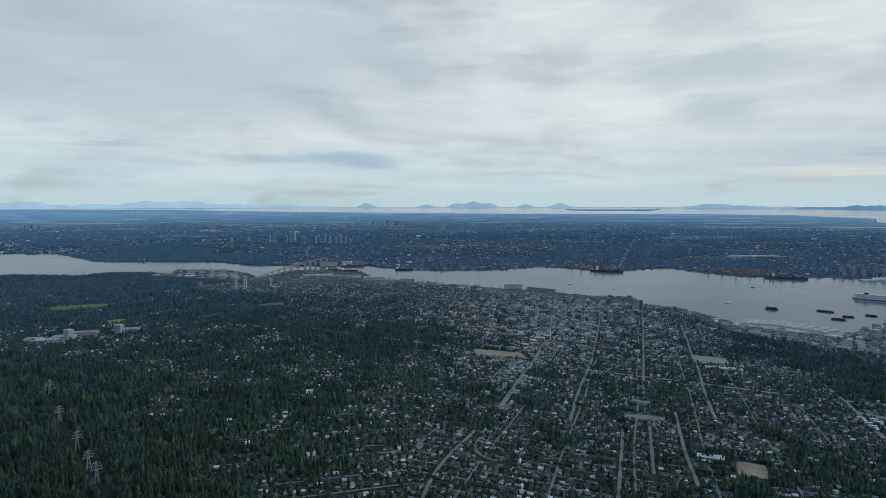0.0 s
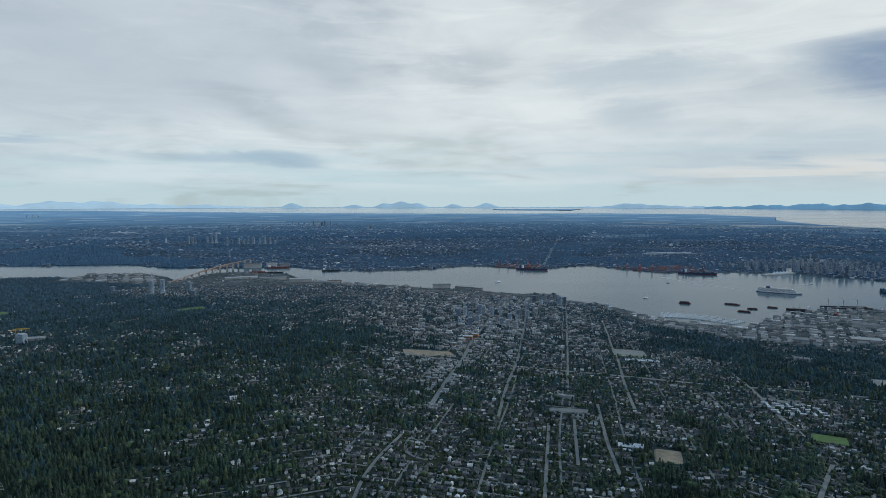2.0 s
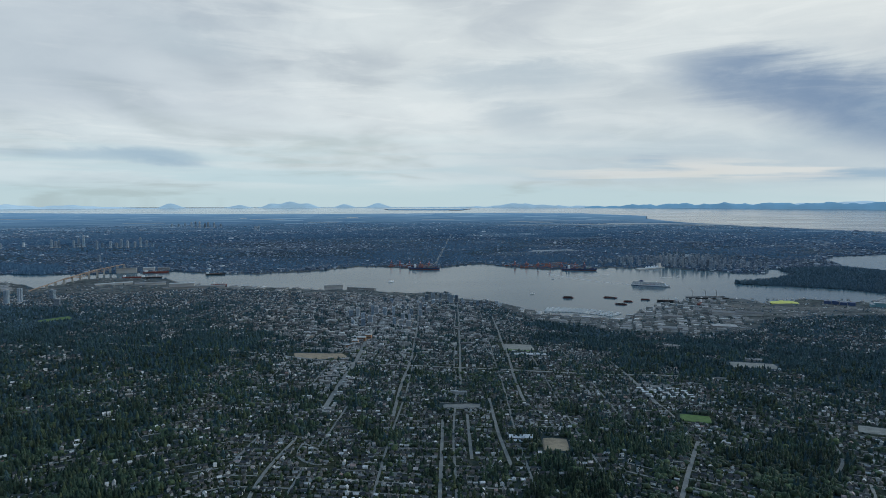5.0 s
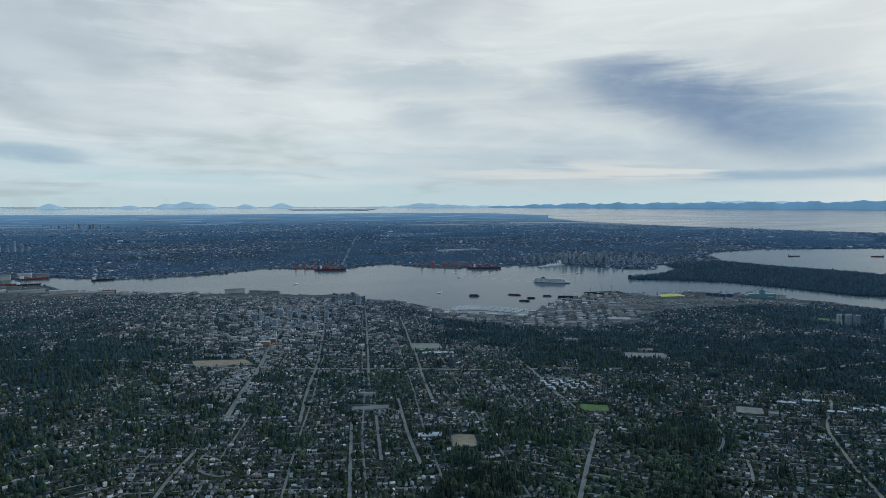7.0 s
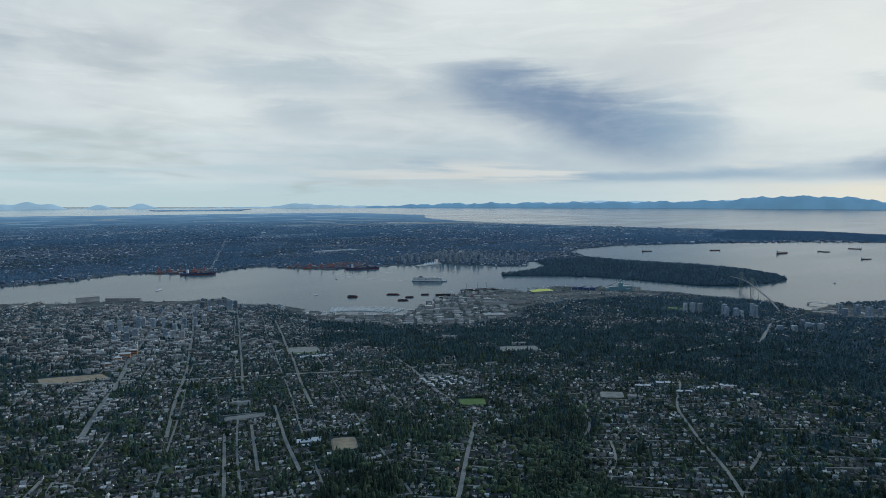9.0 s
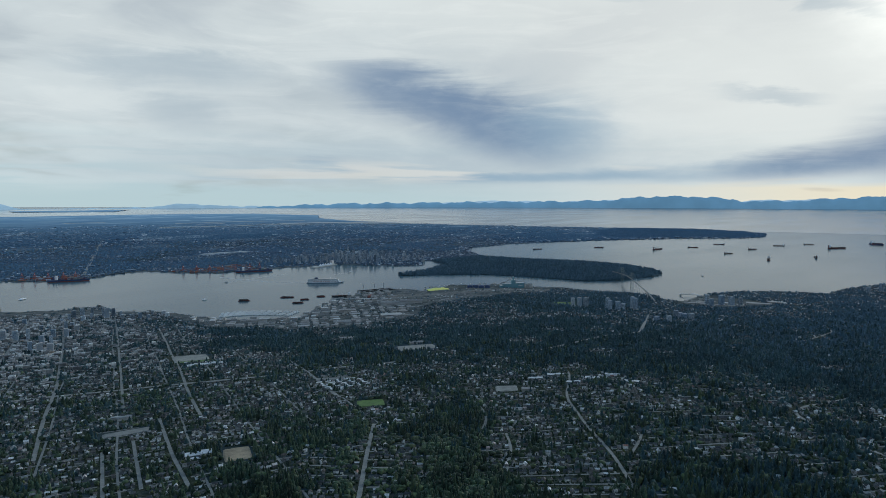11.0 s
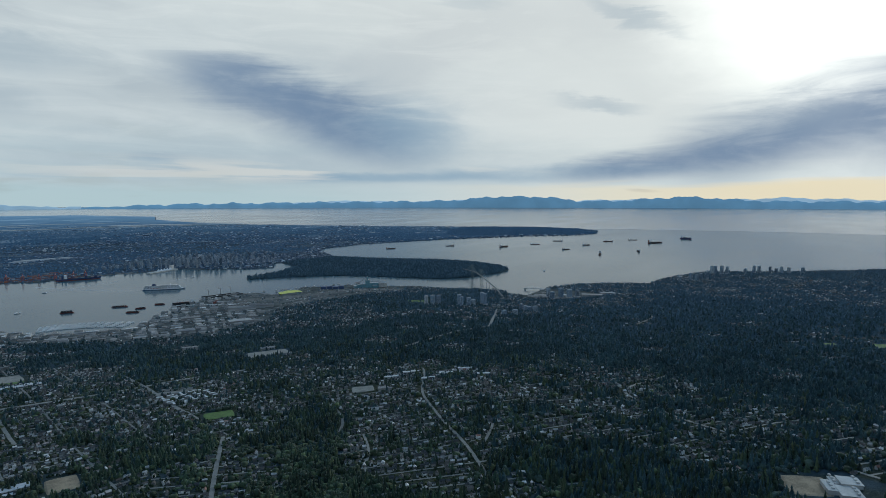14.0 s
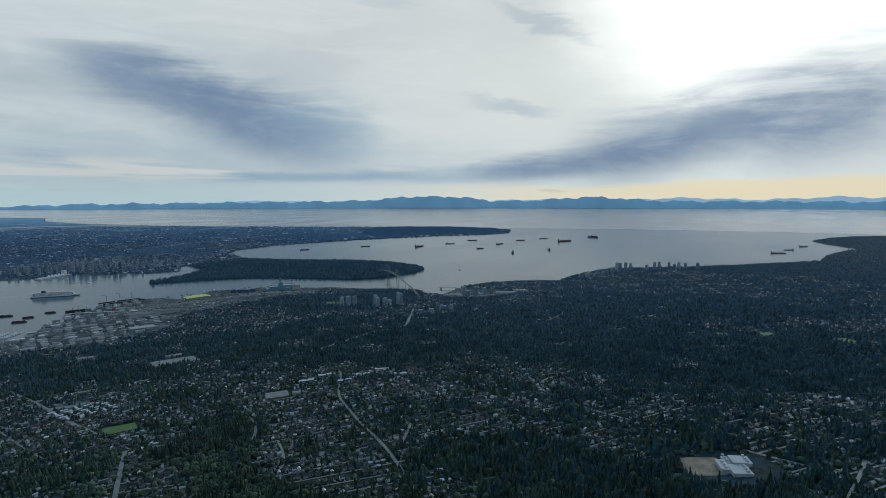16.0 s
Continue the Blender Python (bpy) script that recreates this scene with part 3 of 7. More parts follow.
def woods(px, py, far):
    """How thickly trees stand, 0 to 1."""
    px, py = np.asarray(px, float), np.asarray(py, float)
    away, bearing = np.hypot(px, py), np.degrees(np.arctan2(px, py))
    rough = 5.0 * wave(px, py, 20, 3) + 4.0 * wave(px, py, 6, 4)
    d = np.full(px.shape, -1e3)
    for w in WOODS:
        d = np.maximum(d, inland(px, py, w))
    k = np.clip((d + rough) / 8 + 0.5, 0, 1)
    glade = np.clip(wave(px, py, 17, 11) * 2.2 - 1.1, 0, 1) * np.clip((away - 150) / 60, 0, 1)
    k = k * (1 - 0.75 * glade)
    usual = 0.29 + 0.05 * np.clip((50 - px) / 40, 0, 1) * np.clip((300 - py) / 60, 0, 1) + 0.22 * wave(px, py, 24, 6) + 0.26 * wave(px, py, 9, 7) + 0.20 * wave(px, py, 4, 17)
    usual = usual + 0.30 * np.clip((4 - px) / 45, 0, 1) * np.clip((430 - py) / 80, 0, 1) - 0.45 * np.exp(-((px + 6) / 24) ** 2 - ((py - 106) / 15) ** 2) - 0.40 * np.exp(-((px - 15) / 17) ** 2 - ((py - 115) / 17) ** 2) + 0.35 * np.exp(-((px - 78) ** 2 + (py - 112) ** 2) / 500)
    usual = usual + 0.22 * np.clip((bearing - 62) / 18, 0, 1) + 0.20 * np.clip((bearing - 66) / 8, 0, 1) * np.exp(-((away - 250) / 70) ** 2) + 0.20 * np.clip((bearing - 60) / 10, 0, 1) * np.clip((away - 300) / 60, 0, 1)
    usual = usual + 0.60 * np.exp(-((px - 345) ** 2 + (py - 215) ** 2) / 3600) + 0.25 * np.exp(-((px - 215) ** 2 + (py - 215) ** 2) / 1600)
    k = np.maximum(k, np.clip(usual, 0.04, 0.95))
    south_wood = np.full(px.shape, -1e3)
    for w in SOUTH_WOODS:
        south_wood = np.maximum(south_wood, inland(px, py, w))
    k = np.where((far[2] > 0) | (far[3] > 0) | (south_wood + 12 * wave(px, py, 40, 12) > 0), 1.0, k)
    return np.where(works(px, py) > 0.4, 0.03, k)


def works(px, py):
    d = np.full(np.shape(px), -1e3)
    for w in WORKS:
        d = np.maximum(d, inland(px, py, w))
    return np.clip(d / 5 + 0.5, 0, 1)


ROADS = {  # plan lines and widths
    "main_avenue": (2.3, [(15.7, 163.7), (31, 213.5), (42.5, 257), (67, 332), (92, 415)]),
    "avenue": (1.5, [(33, 154.7), (41.6, 182.7), (56.3, 227.4), (81, 313), (96, 370)]),
    "long_street": (1.3, [(60, 179), (75.7, 226.4), (109, 329), (125, 380)]),
    "lane_street": (1.2, [(42.4, 118.8), (52.3, 150.4)]),
    "near_street": (1.2, [(30, 101), (44.8, 148)]),
    "boulevard": (1.5, [(72.4, 157.6), (81.3, 186.5), (98, 233.3), (129.5, 328.3)]),
    "bend_street": (1.3, [(49, 113), (53.8, 131.9), (63.7, 163.6)]),
    "highway": (2.2, [(-60, 262), (0, 236), (52, 212), (67, 200.4), (89, 189.8), (110, 183.3), (135, 181), (165, 164), (200, 135), (260, 122), (330, 150), (400, 160)]),
    "slip_road": (2.0, [(129, 203.7), (121.5, 179.2), (113.8, 158.4), (110, 146)]),
    "crescent": (1.0, [(8.6, 137.2), (13.1, 129.9), (14.4, 124.3), (12.6, 118.6), (8.8, 121.2), (5.5, 125.9), (8.6, 137.2)]),
    "hill_street": (1.1, [(6.8, 139.8), (0.7, 121.3), (-2.5, 109.2), (-4, 98)]),
    "west_avenue": (1.5, [(99.5, 118), (83.4, 101.4), (73.1, 90.5), (60, 77)]),
    "diagonal_road": (1.2, [(184, 126), (180.6, 110), (166, 101), (150.7, 93), (139.3, 82.1), (128.4, 72.2), (115.4, 59.3), (97.5, 43.5)]),
    "side_road": (1.0, [(131, 60.5), (127, 58.6), (123.2, 58.1), (116.7, 56.4)]),
    "creek_road": (1.0, [(116, 88), (109.2, 81.7), (102.1, 75), (97.2, 75.3), (93.6, 71.1), (92, 64)]),
    "hill_end": (1.2, [(134, -33), (129.1, -31.8), (119.1, -27.9), (108, -24)]),
    "park_road": (1.1, [(133.5, 113), (130.5, 108), (127, 103), (122.4, 99), (115.5, 95)]),
    "upper_road": (1.3, [(200, 30), (170, 40), (150, 20), (137, -5), (128, -22)]),
    "far_road": (1.6, [(250, 80), (330, 60), (420, 100)]),
    "city_street": (4.5, [(176, 610), (255, 830), (330, 1040)]),
}


def near_road(px, py, clear):
    """True where a point lies on or close by a road."""
    hit = np.zeros(np.shape(px), bool)
    for w, line in ROADS.values():
        for (ax, ay), (bx, by) in zip(line, line[1:]):
            dx, dy = bx - ax, by - ay
            k = np.clip(((px - ax) * dx + (py - ay) * dy) / (dx * dx + dy * dy), 0, 1)
            hit |= np.hypot(px - ax - k * dx, py - ay - k * dy) < w * 0.30 + clear * (3 if w == 2.2 and 50 < ax < 130 else 1)
    for (ax, ay), (bx, by) in zip(POWER, POWER[1:]):
        dx, dy = bx - ax, by - ay
        k = np.clip(((px - ax) * dx + (py - ay) * dy) / (dx * dx + dy * dy), 0, 1)
        hit |= np.hypot(px - ax - k * dx, py - ay - k * dy) < 0.9 + clear
    return hit


POWER = [(-103.6, 157.6), (-88.8, 137.9), (-75.9, 123.1), (-67.4, 112.6), (-62.3, 106.3), (-54, 96), (-44, 82)]

# ---- ground and sea ----
def sheet():
    """Land and sea, each one sheet to the horizon."""
    fine = np.arange(-46, 113.01, 0.25)
    az = np.radians(np.concatenate([fine, np.arange(117, 313, 5)]))
    r = np.concatenate([[0.01, 15, 30, 45, 58], np.geomspace(68, 1000, 235), np.geomspace(1025, 15000, 80)])
    R, A = np.meshgrid(r, az, indexing="ij")
    x, y = (R * np.sin(A)).ravel() + 0.9, (R * np.cos(A)).ravel() - 0.7
    z, far = lie(x, y)
    n, m = len(r), len(az)
    i, j = np.meshgrid(np.arange(n - 1), np.arange(m), indexing="ij")
    k = (j + 1) % m
    quads = np.stack([i * m + j, (i + 1) * m + j, (i + 1) * m + k, i * m + k], -1).reshape(-1, 4)[:, ::-1]
    me = mesh_of("ground", np.stack([x, y, z], -1), [quads], [m_ground], smooth=True)
    wood = np.clip(woods(x, y, far) * 1.3 - 0.15, 0, 1) * np.where(near_road(x, y, 0.9), 0.1, 1.0)
    south = (far[1] > 0) & (far[2] < 0)
    town = np.where(south, np.clip(0.85 + 0.4 * wave(x, y, 120, 8), 0.15, 1), np.clip((R.ravel() - 260) / 200, 0, 0.5) * (1 - wood) * np.clip((70 - np.degrees(np.arctan2(x, y))) / 10, 0, 1))
    town = np.where(south & (y > 1900), town * 0.7, town)
    wk = np.where(south, np.clip((26 - far[1]) / 14, 0, 1) * np.clip((x + 80) / 40, 0, 1) * np.clip((430 - x) / 40, 0, 1), works(x, y))
    grove = south & (woods(x, y, far) > 0.99)
    col = np.stack([np.where(south, np.where(grove, 1.0, 0.92), wood), np.where(grove, 0.0, town), wk, np.ones_like(x)], -1).astype(np.float32)
    me.color_attributes.new("cover", "FLOAT_COLOR", "POINT").data.foreach_set("color", col.ravel())
    tagged(new("ground", me), "wooded coastal hillside and city plain in dull light", "ground", kind="structure")
    # the sea
    r = np.concatenate([[1], np.geomspace(200, 15000, 60)])
    az = np.radians(np.arange(0, 360, 2))
    R, A = np.meshgrid(r, az, indexing="ij")
    n, m = len(r), len(az)
    i, j = np.meshgrid(np.arange(n - 1), np.arange(m), indexing="ij")
    k = (j + 1) % m
    quads = np.stack([i * m + j, (i + 1) * m + j, (i + 1) * m + k, i * m + k], -1).reshape(-1, 4)[:, ::-1]
    me = mesh_of("water", np.stack([(R * np.sin(A)).ravel(), (R * np.cos(A)).ravel(), np.zeros(R.size)], -1), [quads], [m_water], smooth=True)
    tagged(new("water", me), "calm grey sea inlet mirroring the clouds", "water", kind="structure")


sheet()


# ---- roads, lots and fields ----
def ribbon(name, line, width, mat, label, lift=0.10):
    pts = []
    for (ax, ay), (bx, by) in zip(line, line[1:]):
        n = max(2, int(math.hypot(bx - ax, by - ay) / 2.5))
        pts += [(ax + (bx - ax) * k / n, ay + (by - ay) * k / n) for k in range(n)]
    p = np.array(pts + [line[-1]])
    for _ in range(6):
        p[1:-1] = (p[:-2] + 2 * p[1:-1] + p[2:]) / 4
    d = np.gradient(p, axis=0)
    d /= np.linalg.norm(d, axis=1)[:, None]
    side = np.stack([d[:, 1], -d[:, 0]], -1) * width / 2
    n = len(p)
    rows = [p - side, p - side * 0.97, p + side * 0.97, p + side]
    z = [np.maximum(lie(q[:, 0], q[:, 1])[0], 0.2) for q in (rows[0], rows[3])]
    z = np.maximum(z[0], z[1]) + lift
    V = np.concatenate([np.column_stack([q, z + dz]) for q, dz in zip(rows, (-0.25, 0, 0, -0.25))])
    i = np.arange(n - 1)
    F = np.concatenate([np.stack([k * n + i, k * n + i + 1, (k + 1) * n + i + 1, (k + 1) * n + i], -1) for k in range(3)])[:, ::-1]
    return tagged(new(name, mesh_of(name, V, [F], [mat])), label, "road", kind="structure")


for road_name, (road_width, road_line) in ROADS.items():
    ribbon(road_name, road_line, road_width * 0.64, m_asphalt if road_name in ("main_avenue", "highway", "slip_road") else m_street,
           "worn grey asphalt road between houses and trees")


def pad(name, x, y, a, b, turn, mat, label, lift=0.12):
    """A field or yard laid on the slope, with a thin rounded edge."""
    n = 10
    u, v = np.meshgrid(np.linspace(-1, 1, n), np.linspace(-1, 1, n), indexing="ij")
    round_off = 1 - 0.08 * (u * u * v * v)
    px, py = u * a * round_off, v * b * round_off
    X, Y = x + px * math.cos(turn) - py * math.sin(turn), y + px * math.sin(turn) + py * math.cos(turn)
    edge = (np.maximum(np.abs(u), np.abs(v)) > 0.99)
    Z = np.maximum(lie(X.ravel(), Y.ravel())[0].reshape(n, n), 0.2) + np.where(edge, -0.1, lift)
    i, j = np.meshgrid(np.arange(n - 1), np.arange(n - 1), indexing="ij")
    F = np.stack([i * n + j, (i + 1) * n + j, (i + 1) * n + j + 1, i * n + j + 1], -1).reshape(-1, 4)
    return tagged(new(name, mesh_of(name, np.stack([X, Y, Z], -1).reshape(-1, 3), [F], [mat], smooth=False)), label, "field", kind="structure")


COVERS = {"golf_course": (m_grass, "mown green golf fairway among dark woods"), "bare_site": (m_dirt, "bare brown building site"),
          "school_field": (m_gravel, "pale gravel school field"), "earth_field": (m_dirt, "dry brown sports field"),
          "ball_field": (m_grass, "bright green ball field"), "gravel_lot": (m_gravel, "pale gravel lot in the woods"),
          "paved_yard": (m_gravel, "pale paved yard among trees"), "campus_yard": (m_dirt, "bare grey yard beside the large building"),
          "open_lot": (m_street, "pale paved lot"), "mall_lot": (m_street, "paved car park beside the slip road"), "school_lawn": (m_grass, "green school lawn beside the gravel field"), "green_verge": (m_grass, "green clearing in the woods"),
          "park_lawn": (m_grass, "green park lawn"), "hill_lawn": (m_grass, "green clearing on the wooded hill"), "clearing": (m_grass, "mown green clearing in dark woods"), "small_clearing": (m_grass, "small green clearing in dark woods")}
for open_name, (ox, oy, oa, ob_, ot) in OPENS.items():
    pad(open_name, ox, oy, oa, ob_, ot, *COVERS[open_name])


# ---- far mountains across the strait ----
def mountains(name, away, crest, mat, label, lo, hi):
    az = np.arange(lo, hi, 0.12)
    top = np.array([crest(a) for a in az]) * away / 1082
    a = np.radians(az)
    V = []
    for dr, k in ((0, 0.0), (10, 0.35), (28, 0.75), (45, 1.0), (110, 0.0)):
        jag = 1 + 0.06 * np.sin(az * 7.1 + k * 9) * (0 < k < 1)
        V.append(np.column_stack([(away + dr) * np.sin(a), (away + dr) * np.cos(a), top * k * jag - 1.0 * (k == 0)]))
    n = len(az)
    i = np.arange(n - 1)
    F = np.concatenate([np.stack([k * n + i, k * n + i + 1, (k + 1) * n + i + 1, (k + 1) * n + i], -1) for k in range(4)])
    tagged(new(name, mesh_of(name, np.concatenate(V), [F], [mat], smooth=True)), label, "backdrop", kind="structure")


def hills(az, bumps):
    return sum(h * math.exp(-((az - c) / w) ** 2) for c, h, w in bumps)


def crest_near(az):
    h = hills(az, ((-7.1, 8, 0.8), (-1.5, 5, 0.9), (1.2, 7, 0.7), (2.8, 11, 0.9), (4.4, 7, 0.8), (7.7, 6, 0.8), (10.8, 8, 0.9), (24, 5, 2.0), (66, 8, 3.5), (70, 5, 2), (82, 7, 4)))
    ramp = min(max((az - 12) / 25, 0), 1) * 5.5 + min(max((az - 30) / 30, 0), 1) * 6
    return max(h + ramp + (1.1 * math.sin(az * 1.7) + 0.9 * math.sin(az * 4.1 + 1) + 0.35 * math.sin(az * 6.7 + 2 * math.sin(az * 0.9)) + 0.25 * math.sin(az * 11.3 + 3 * math.sin(az * 1.3))) * min(1, 0.2 + ramp / 8), 0.3)


def crest_far(az):
    h = 13 + 4 * math.sin(az * 0.5 + 1) + 2.2 * math.sin(az * 1.63) + 1.2 * math.sin(az * 4.3)
    left = 1 / (1 + math.exp((az + 14) / 2.0))
    right = 1 / (1 + math.exp(-(az - 42) / 6.0))
    return max(h * left * 0.65 + (h * 0.55 + 9) * right * (0.75 + 0.25 * min(max((az - 80) / 15, 0), 1)), 0.2)


def haze_painted(name, colour, glow):
    """Distant land whose haze is put in as blue colour and a glow."""
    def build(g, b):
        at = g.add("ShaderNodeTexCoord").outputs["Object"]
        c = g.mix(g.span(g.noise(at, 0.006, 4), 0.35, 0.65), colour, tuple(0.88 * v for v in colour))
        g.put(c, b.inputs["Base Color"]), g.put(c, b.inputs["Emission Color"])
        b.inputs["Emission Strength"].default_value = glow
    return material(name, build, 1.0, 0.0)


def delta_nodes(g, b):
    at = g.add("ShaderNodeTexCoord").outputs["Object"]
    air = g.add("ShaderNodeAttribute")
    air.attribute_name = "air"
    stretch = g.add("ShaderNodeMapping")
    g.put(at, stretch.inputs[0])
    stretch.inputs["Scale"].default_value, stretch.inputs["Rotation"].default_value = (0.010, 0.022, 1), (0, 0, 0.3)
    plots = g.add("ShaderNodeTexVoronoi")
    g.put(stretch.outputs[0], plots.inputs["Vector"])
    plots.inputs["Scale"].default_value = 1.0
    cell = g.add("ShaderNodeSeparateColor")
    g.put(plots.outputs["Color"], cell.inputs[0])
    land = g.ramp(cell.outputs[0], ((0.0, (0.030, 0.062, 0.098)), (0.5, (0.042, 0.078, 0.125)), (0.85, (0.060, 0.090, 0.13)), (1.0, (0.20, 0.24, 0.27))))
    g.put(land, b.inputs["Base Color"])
    # emission paints blue haze over the plain, stronger with distance
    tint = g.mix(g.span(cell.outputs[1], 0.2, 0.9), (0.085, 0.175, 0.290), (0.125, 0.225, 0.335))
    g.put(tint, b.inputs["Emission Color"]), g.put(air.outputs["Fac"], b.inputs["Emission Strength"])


m_delta = material("delta_painted_haze", delta_nodes, 1.0, 0.0)


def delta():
    """The plain beyond the city, its kilometres of haze painted as a blue glow."""
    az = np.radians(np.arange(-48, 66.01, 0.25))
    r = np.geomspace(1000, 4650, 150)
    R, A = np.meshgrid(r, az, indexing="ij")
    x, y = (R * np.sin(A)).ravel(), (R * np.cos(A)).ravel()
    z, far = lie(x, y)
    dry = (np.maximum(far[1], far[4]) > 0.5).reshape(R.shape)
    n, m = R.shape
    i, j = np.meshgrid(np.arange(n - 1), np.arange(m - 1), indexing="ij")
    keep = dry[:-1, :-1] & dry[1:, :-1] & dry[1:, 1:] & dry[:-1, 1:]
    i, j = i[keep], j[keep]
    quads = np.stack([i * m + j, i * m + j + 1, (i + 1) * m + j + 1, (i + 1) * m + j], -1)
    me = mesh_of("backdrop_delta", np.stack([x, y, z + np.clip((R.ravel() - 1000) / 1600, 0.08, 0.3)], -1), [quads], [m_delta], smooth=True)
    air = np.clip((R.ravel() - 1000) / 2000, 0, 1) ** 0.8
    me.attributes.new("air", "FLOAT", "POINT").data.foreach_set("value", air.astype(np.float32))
    tagged(new("backdrop_delta", me), "flat distant delta plain beyond the city, with painted blue haze", "backdrop", kind="structure")


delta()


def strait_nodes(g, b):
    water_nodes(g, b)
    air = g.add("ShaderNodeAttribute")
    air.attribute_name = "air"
    # the sea gives off no light; this emission imitates haze
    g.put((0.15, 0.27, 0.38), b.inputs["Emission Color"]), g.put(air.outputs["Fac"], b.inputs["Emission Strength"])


def strait():
    """The open strait beyond the delta, with haze painted as a glow that grows outwards."""
    deg = np.arange(-48, 116.01, 1.0)
    az, r = np.radians(deg), np.geomspace(1450, 4640, 60)
    R, A = np.meshgrid(r, az, indexing="ij")
    x, y = (R * np.sin(A)).ravel(), (R * np.cos(A)).ravel()
    n, m = R.shape
    i, j = np.meshgrid(np.arange(n - 1), np.arange(m - 1), indexing="ij")
    quads = np.stack([i * m + j, i * m + j + 1, (i + 1) * m + j + 1, (i + 1) * m + j], -1).reshape(-1, 4)
    me = mesh_of("backdrop_strait", np.stack([x, y, np.full(x.shape, 0.12)], -1), [quads], [material("strait_painted_haze", strait_nodes, 0.25, 0.42)], smooth=True)
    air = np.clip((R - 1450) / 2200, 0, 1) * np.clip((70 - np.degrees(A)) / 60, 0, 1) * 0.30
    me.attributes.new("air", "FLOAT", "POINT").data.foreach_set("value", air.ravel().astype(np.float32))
    tagged(new("backdrop_strait", me), "distant strait below the mountains, with painted pale haze", "backdrop", kind="structure")


strait()
# each range has its share of haze mixed into colour and emission
m_isles = haze_painted("hazed_islands", (0.27, 0.38, 0.46), 0.6)
m_mount_near = haze_painted("hazed_near_mountains", (0.125, 0.245, 0.355), 0.6)
m_mount_far = haze_painted("hazed_far_mountains", (0.33, 0.44, 0.52), 0.6)
mountains("backdrop_islands", 4680, crest_near, m_isles, "islands across the strait, painted pale blue with haze", -12, 30)
mountains("backdrop_near_range", 4700, lambda a: crest_near(a) * min(max((a - 22) / 14, 0.05), 1), m_mount_near, "mountains across the strait, painted blue with haze", 22, 118)
mountains("backdrop_far_range", 4820, crest_far, m_mount_far, "far mountain range on the horizon, painted pale with haze", -50, 118)
# ---- street grids ----
GRIDS = (("centre", 18, 5.3, 1.25), ("west", 46, 5.3, 1.3), ("east", -14, 5.8, 1.45))
CROSS_STEP = 15.0


def region(x, y):
    """Which street grid a plan point belongs to."""
    b, r = np.degrees(np.arctan2(x, y)), np.hypot(x, y)
    west = (b > 41) | ((b > 34) & (r < 135))
    east = (x < -6) & (y < 400)
    return np.where(west, "west", np.where(east, "east", "centre"))


def lane_bend(u, k, gname):
    return 1.6 * np.sin(u / 23 + k * 0.7) * (gname != "centre")


def on_lane(px, py, clear):
    """True on a side street, or within that of it."""
    near, where = np.hypot(px, py) < 420, region(px, py)
    hit = np.zeros(np.shape(px), bool)
    for gname, angle, pitch, lot in GRIDS:
        a = radians(angle)
        u, v = px * math.cos(a) - py * math.sin(a), px * math.sin(a) + py * math.cos(a)
        d = np.full(np.shape(px), 9.0)
        for dk in (-1, 0, 1):
            k = np.round(v / pitch) + dk
            d = np.minimum(d, np.abs(v - k * pitch - lane_bend(u, k, gname)))
        w = u - 0.35 * np.sin(v / 13)
        if gname == "centre":
            d = np.minimum(d, np.abs(w - np.round(w / CROSS_STEP) * CROSS_STEP) + 0.12)
        hit |= (where == gname) & (d < 0.4 + clear)
    return hit & near


# ---- trees ----
def conifer_model(tiers, spikes, seed):
    """A fir of drooping, ragged branch whorls round a leader."""
    r = np.random.default_rng(seed)
    V, F = [], []
    for k in range(tiers):
        z0, z1 = 0.06 + 0.80 * k / tiers, 0.06 + 0.80 * (k + 1) / tiers + 0.16
        rad = 0.5 * (1 - (k / tiers) ** 1.15 * 0.86)
        b = len(V)
        if k:
            F.append((b - spikes - 1, b, b + 1))        # a sliver inside the crown holds the whorls together
        V.append((0, 0, min(z1, 1.0) if k < tiers - 1 else 1.0))
        a0 = r.uniform(0, 6.28)
        for s in range(spikes):
            a = a0 + 6.283 * s / spikes
            q = rad * (r.uniform(0.75, 1.2) if s % 2 == 0 else r.uniform(0.45, 0.7))
            V.append((q * math.cos(a), q * math.sin(a), z0 + (r.uniform(-0.03, 0.02) if s % 2 == 0 else 0.05)))
        for s in range(spikes):
            F.append((b, b + 1 + s, b + 1 + (s + 1) % spikes))
    return np.array(V), np.array(F)


def leafy_model(seed, rings=3, around=6, clumps=4):
    """A broad crown: a lumpy mass of clumps with an uneven outline."""
    r = np.random.default_rng(seed)
    V, F = [], []
    for c in range(clumps):
        ox, oy, oz, s = (0, 0, 0.55, 0.42) if c == 0 else (r.uniform(-0.24, 0.24), r.uniform(-0.24, 0.24), r.uniform(0.35, 0.8), r.uniform(0.2, 0.3))
        b = len(V)
        if c:
            F.append((1, b, b + 1))
        V.append((ox, oy, oz + s * r.uniform(0.9, 1.2)))
        for k in range(1, rings):
            for a in range(around):
                f, g = math.pi * k / rings, 6.283 * (a + 0.5 * k) / around
                q = s * r.uniform(0.75, 1.25)
                V.append((ox + q * math.sin(f) * math.cos(g), oy + q * math.sin(f) * math.sin(g), oz + q * math.cos(f)))
        for a in range(around):
            F.append((b, b + 1 + a, b + 1 + (a + 1) % around))
        for k in range(rings - 2):
            for a in range(around):
                p, q = b + 1 + k * around + a, b + 1 + k * around + (a + 1) % around
                F += [(p, p + around, q), (q, p + around, q + around)]
    return np.array(V), np.array(F)


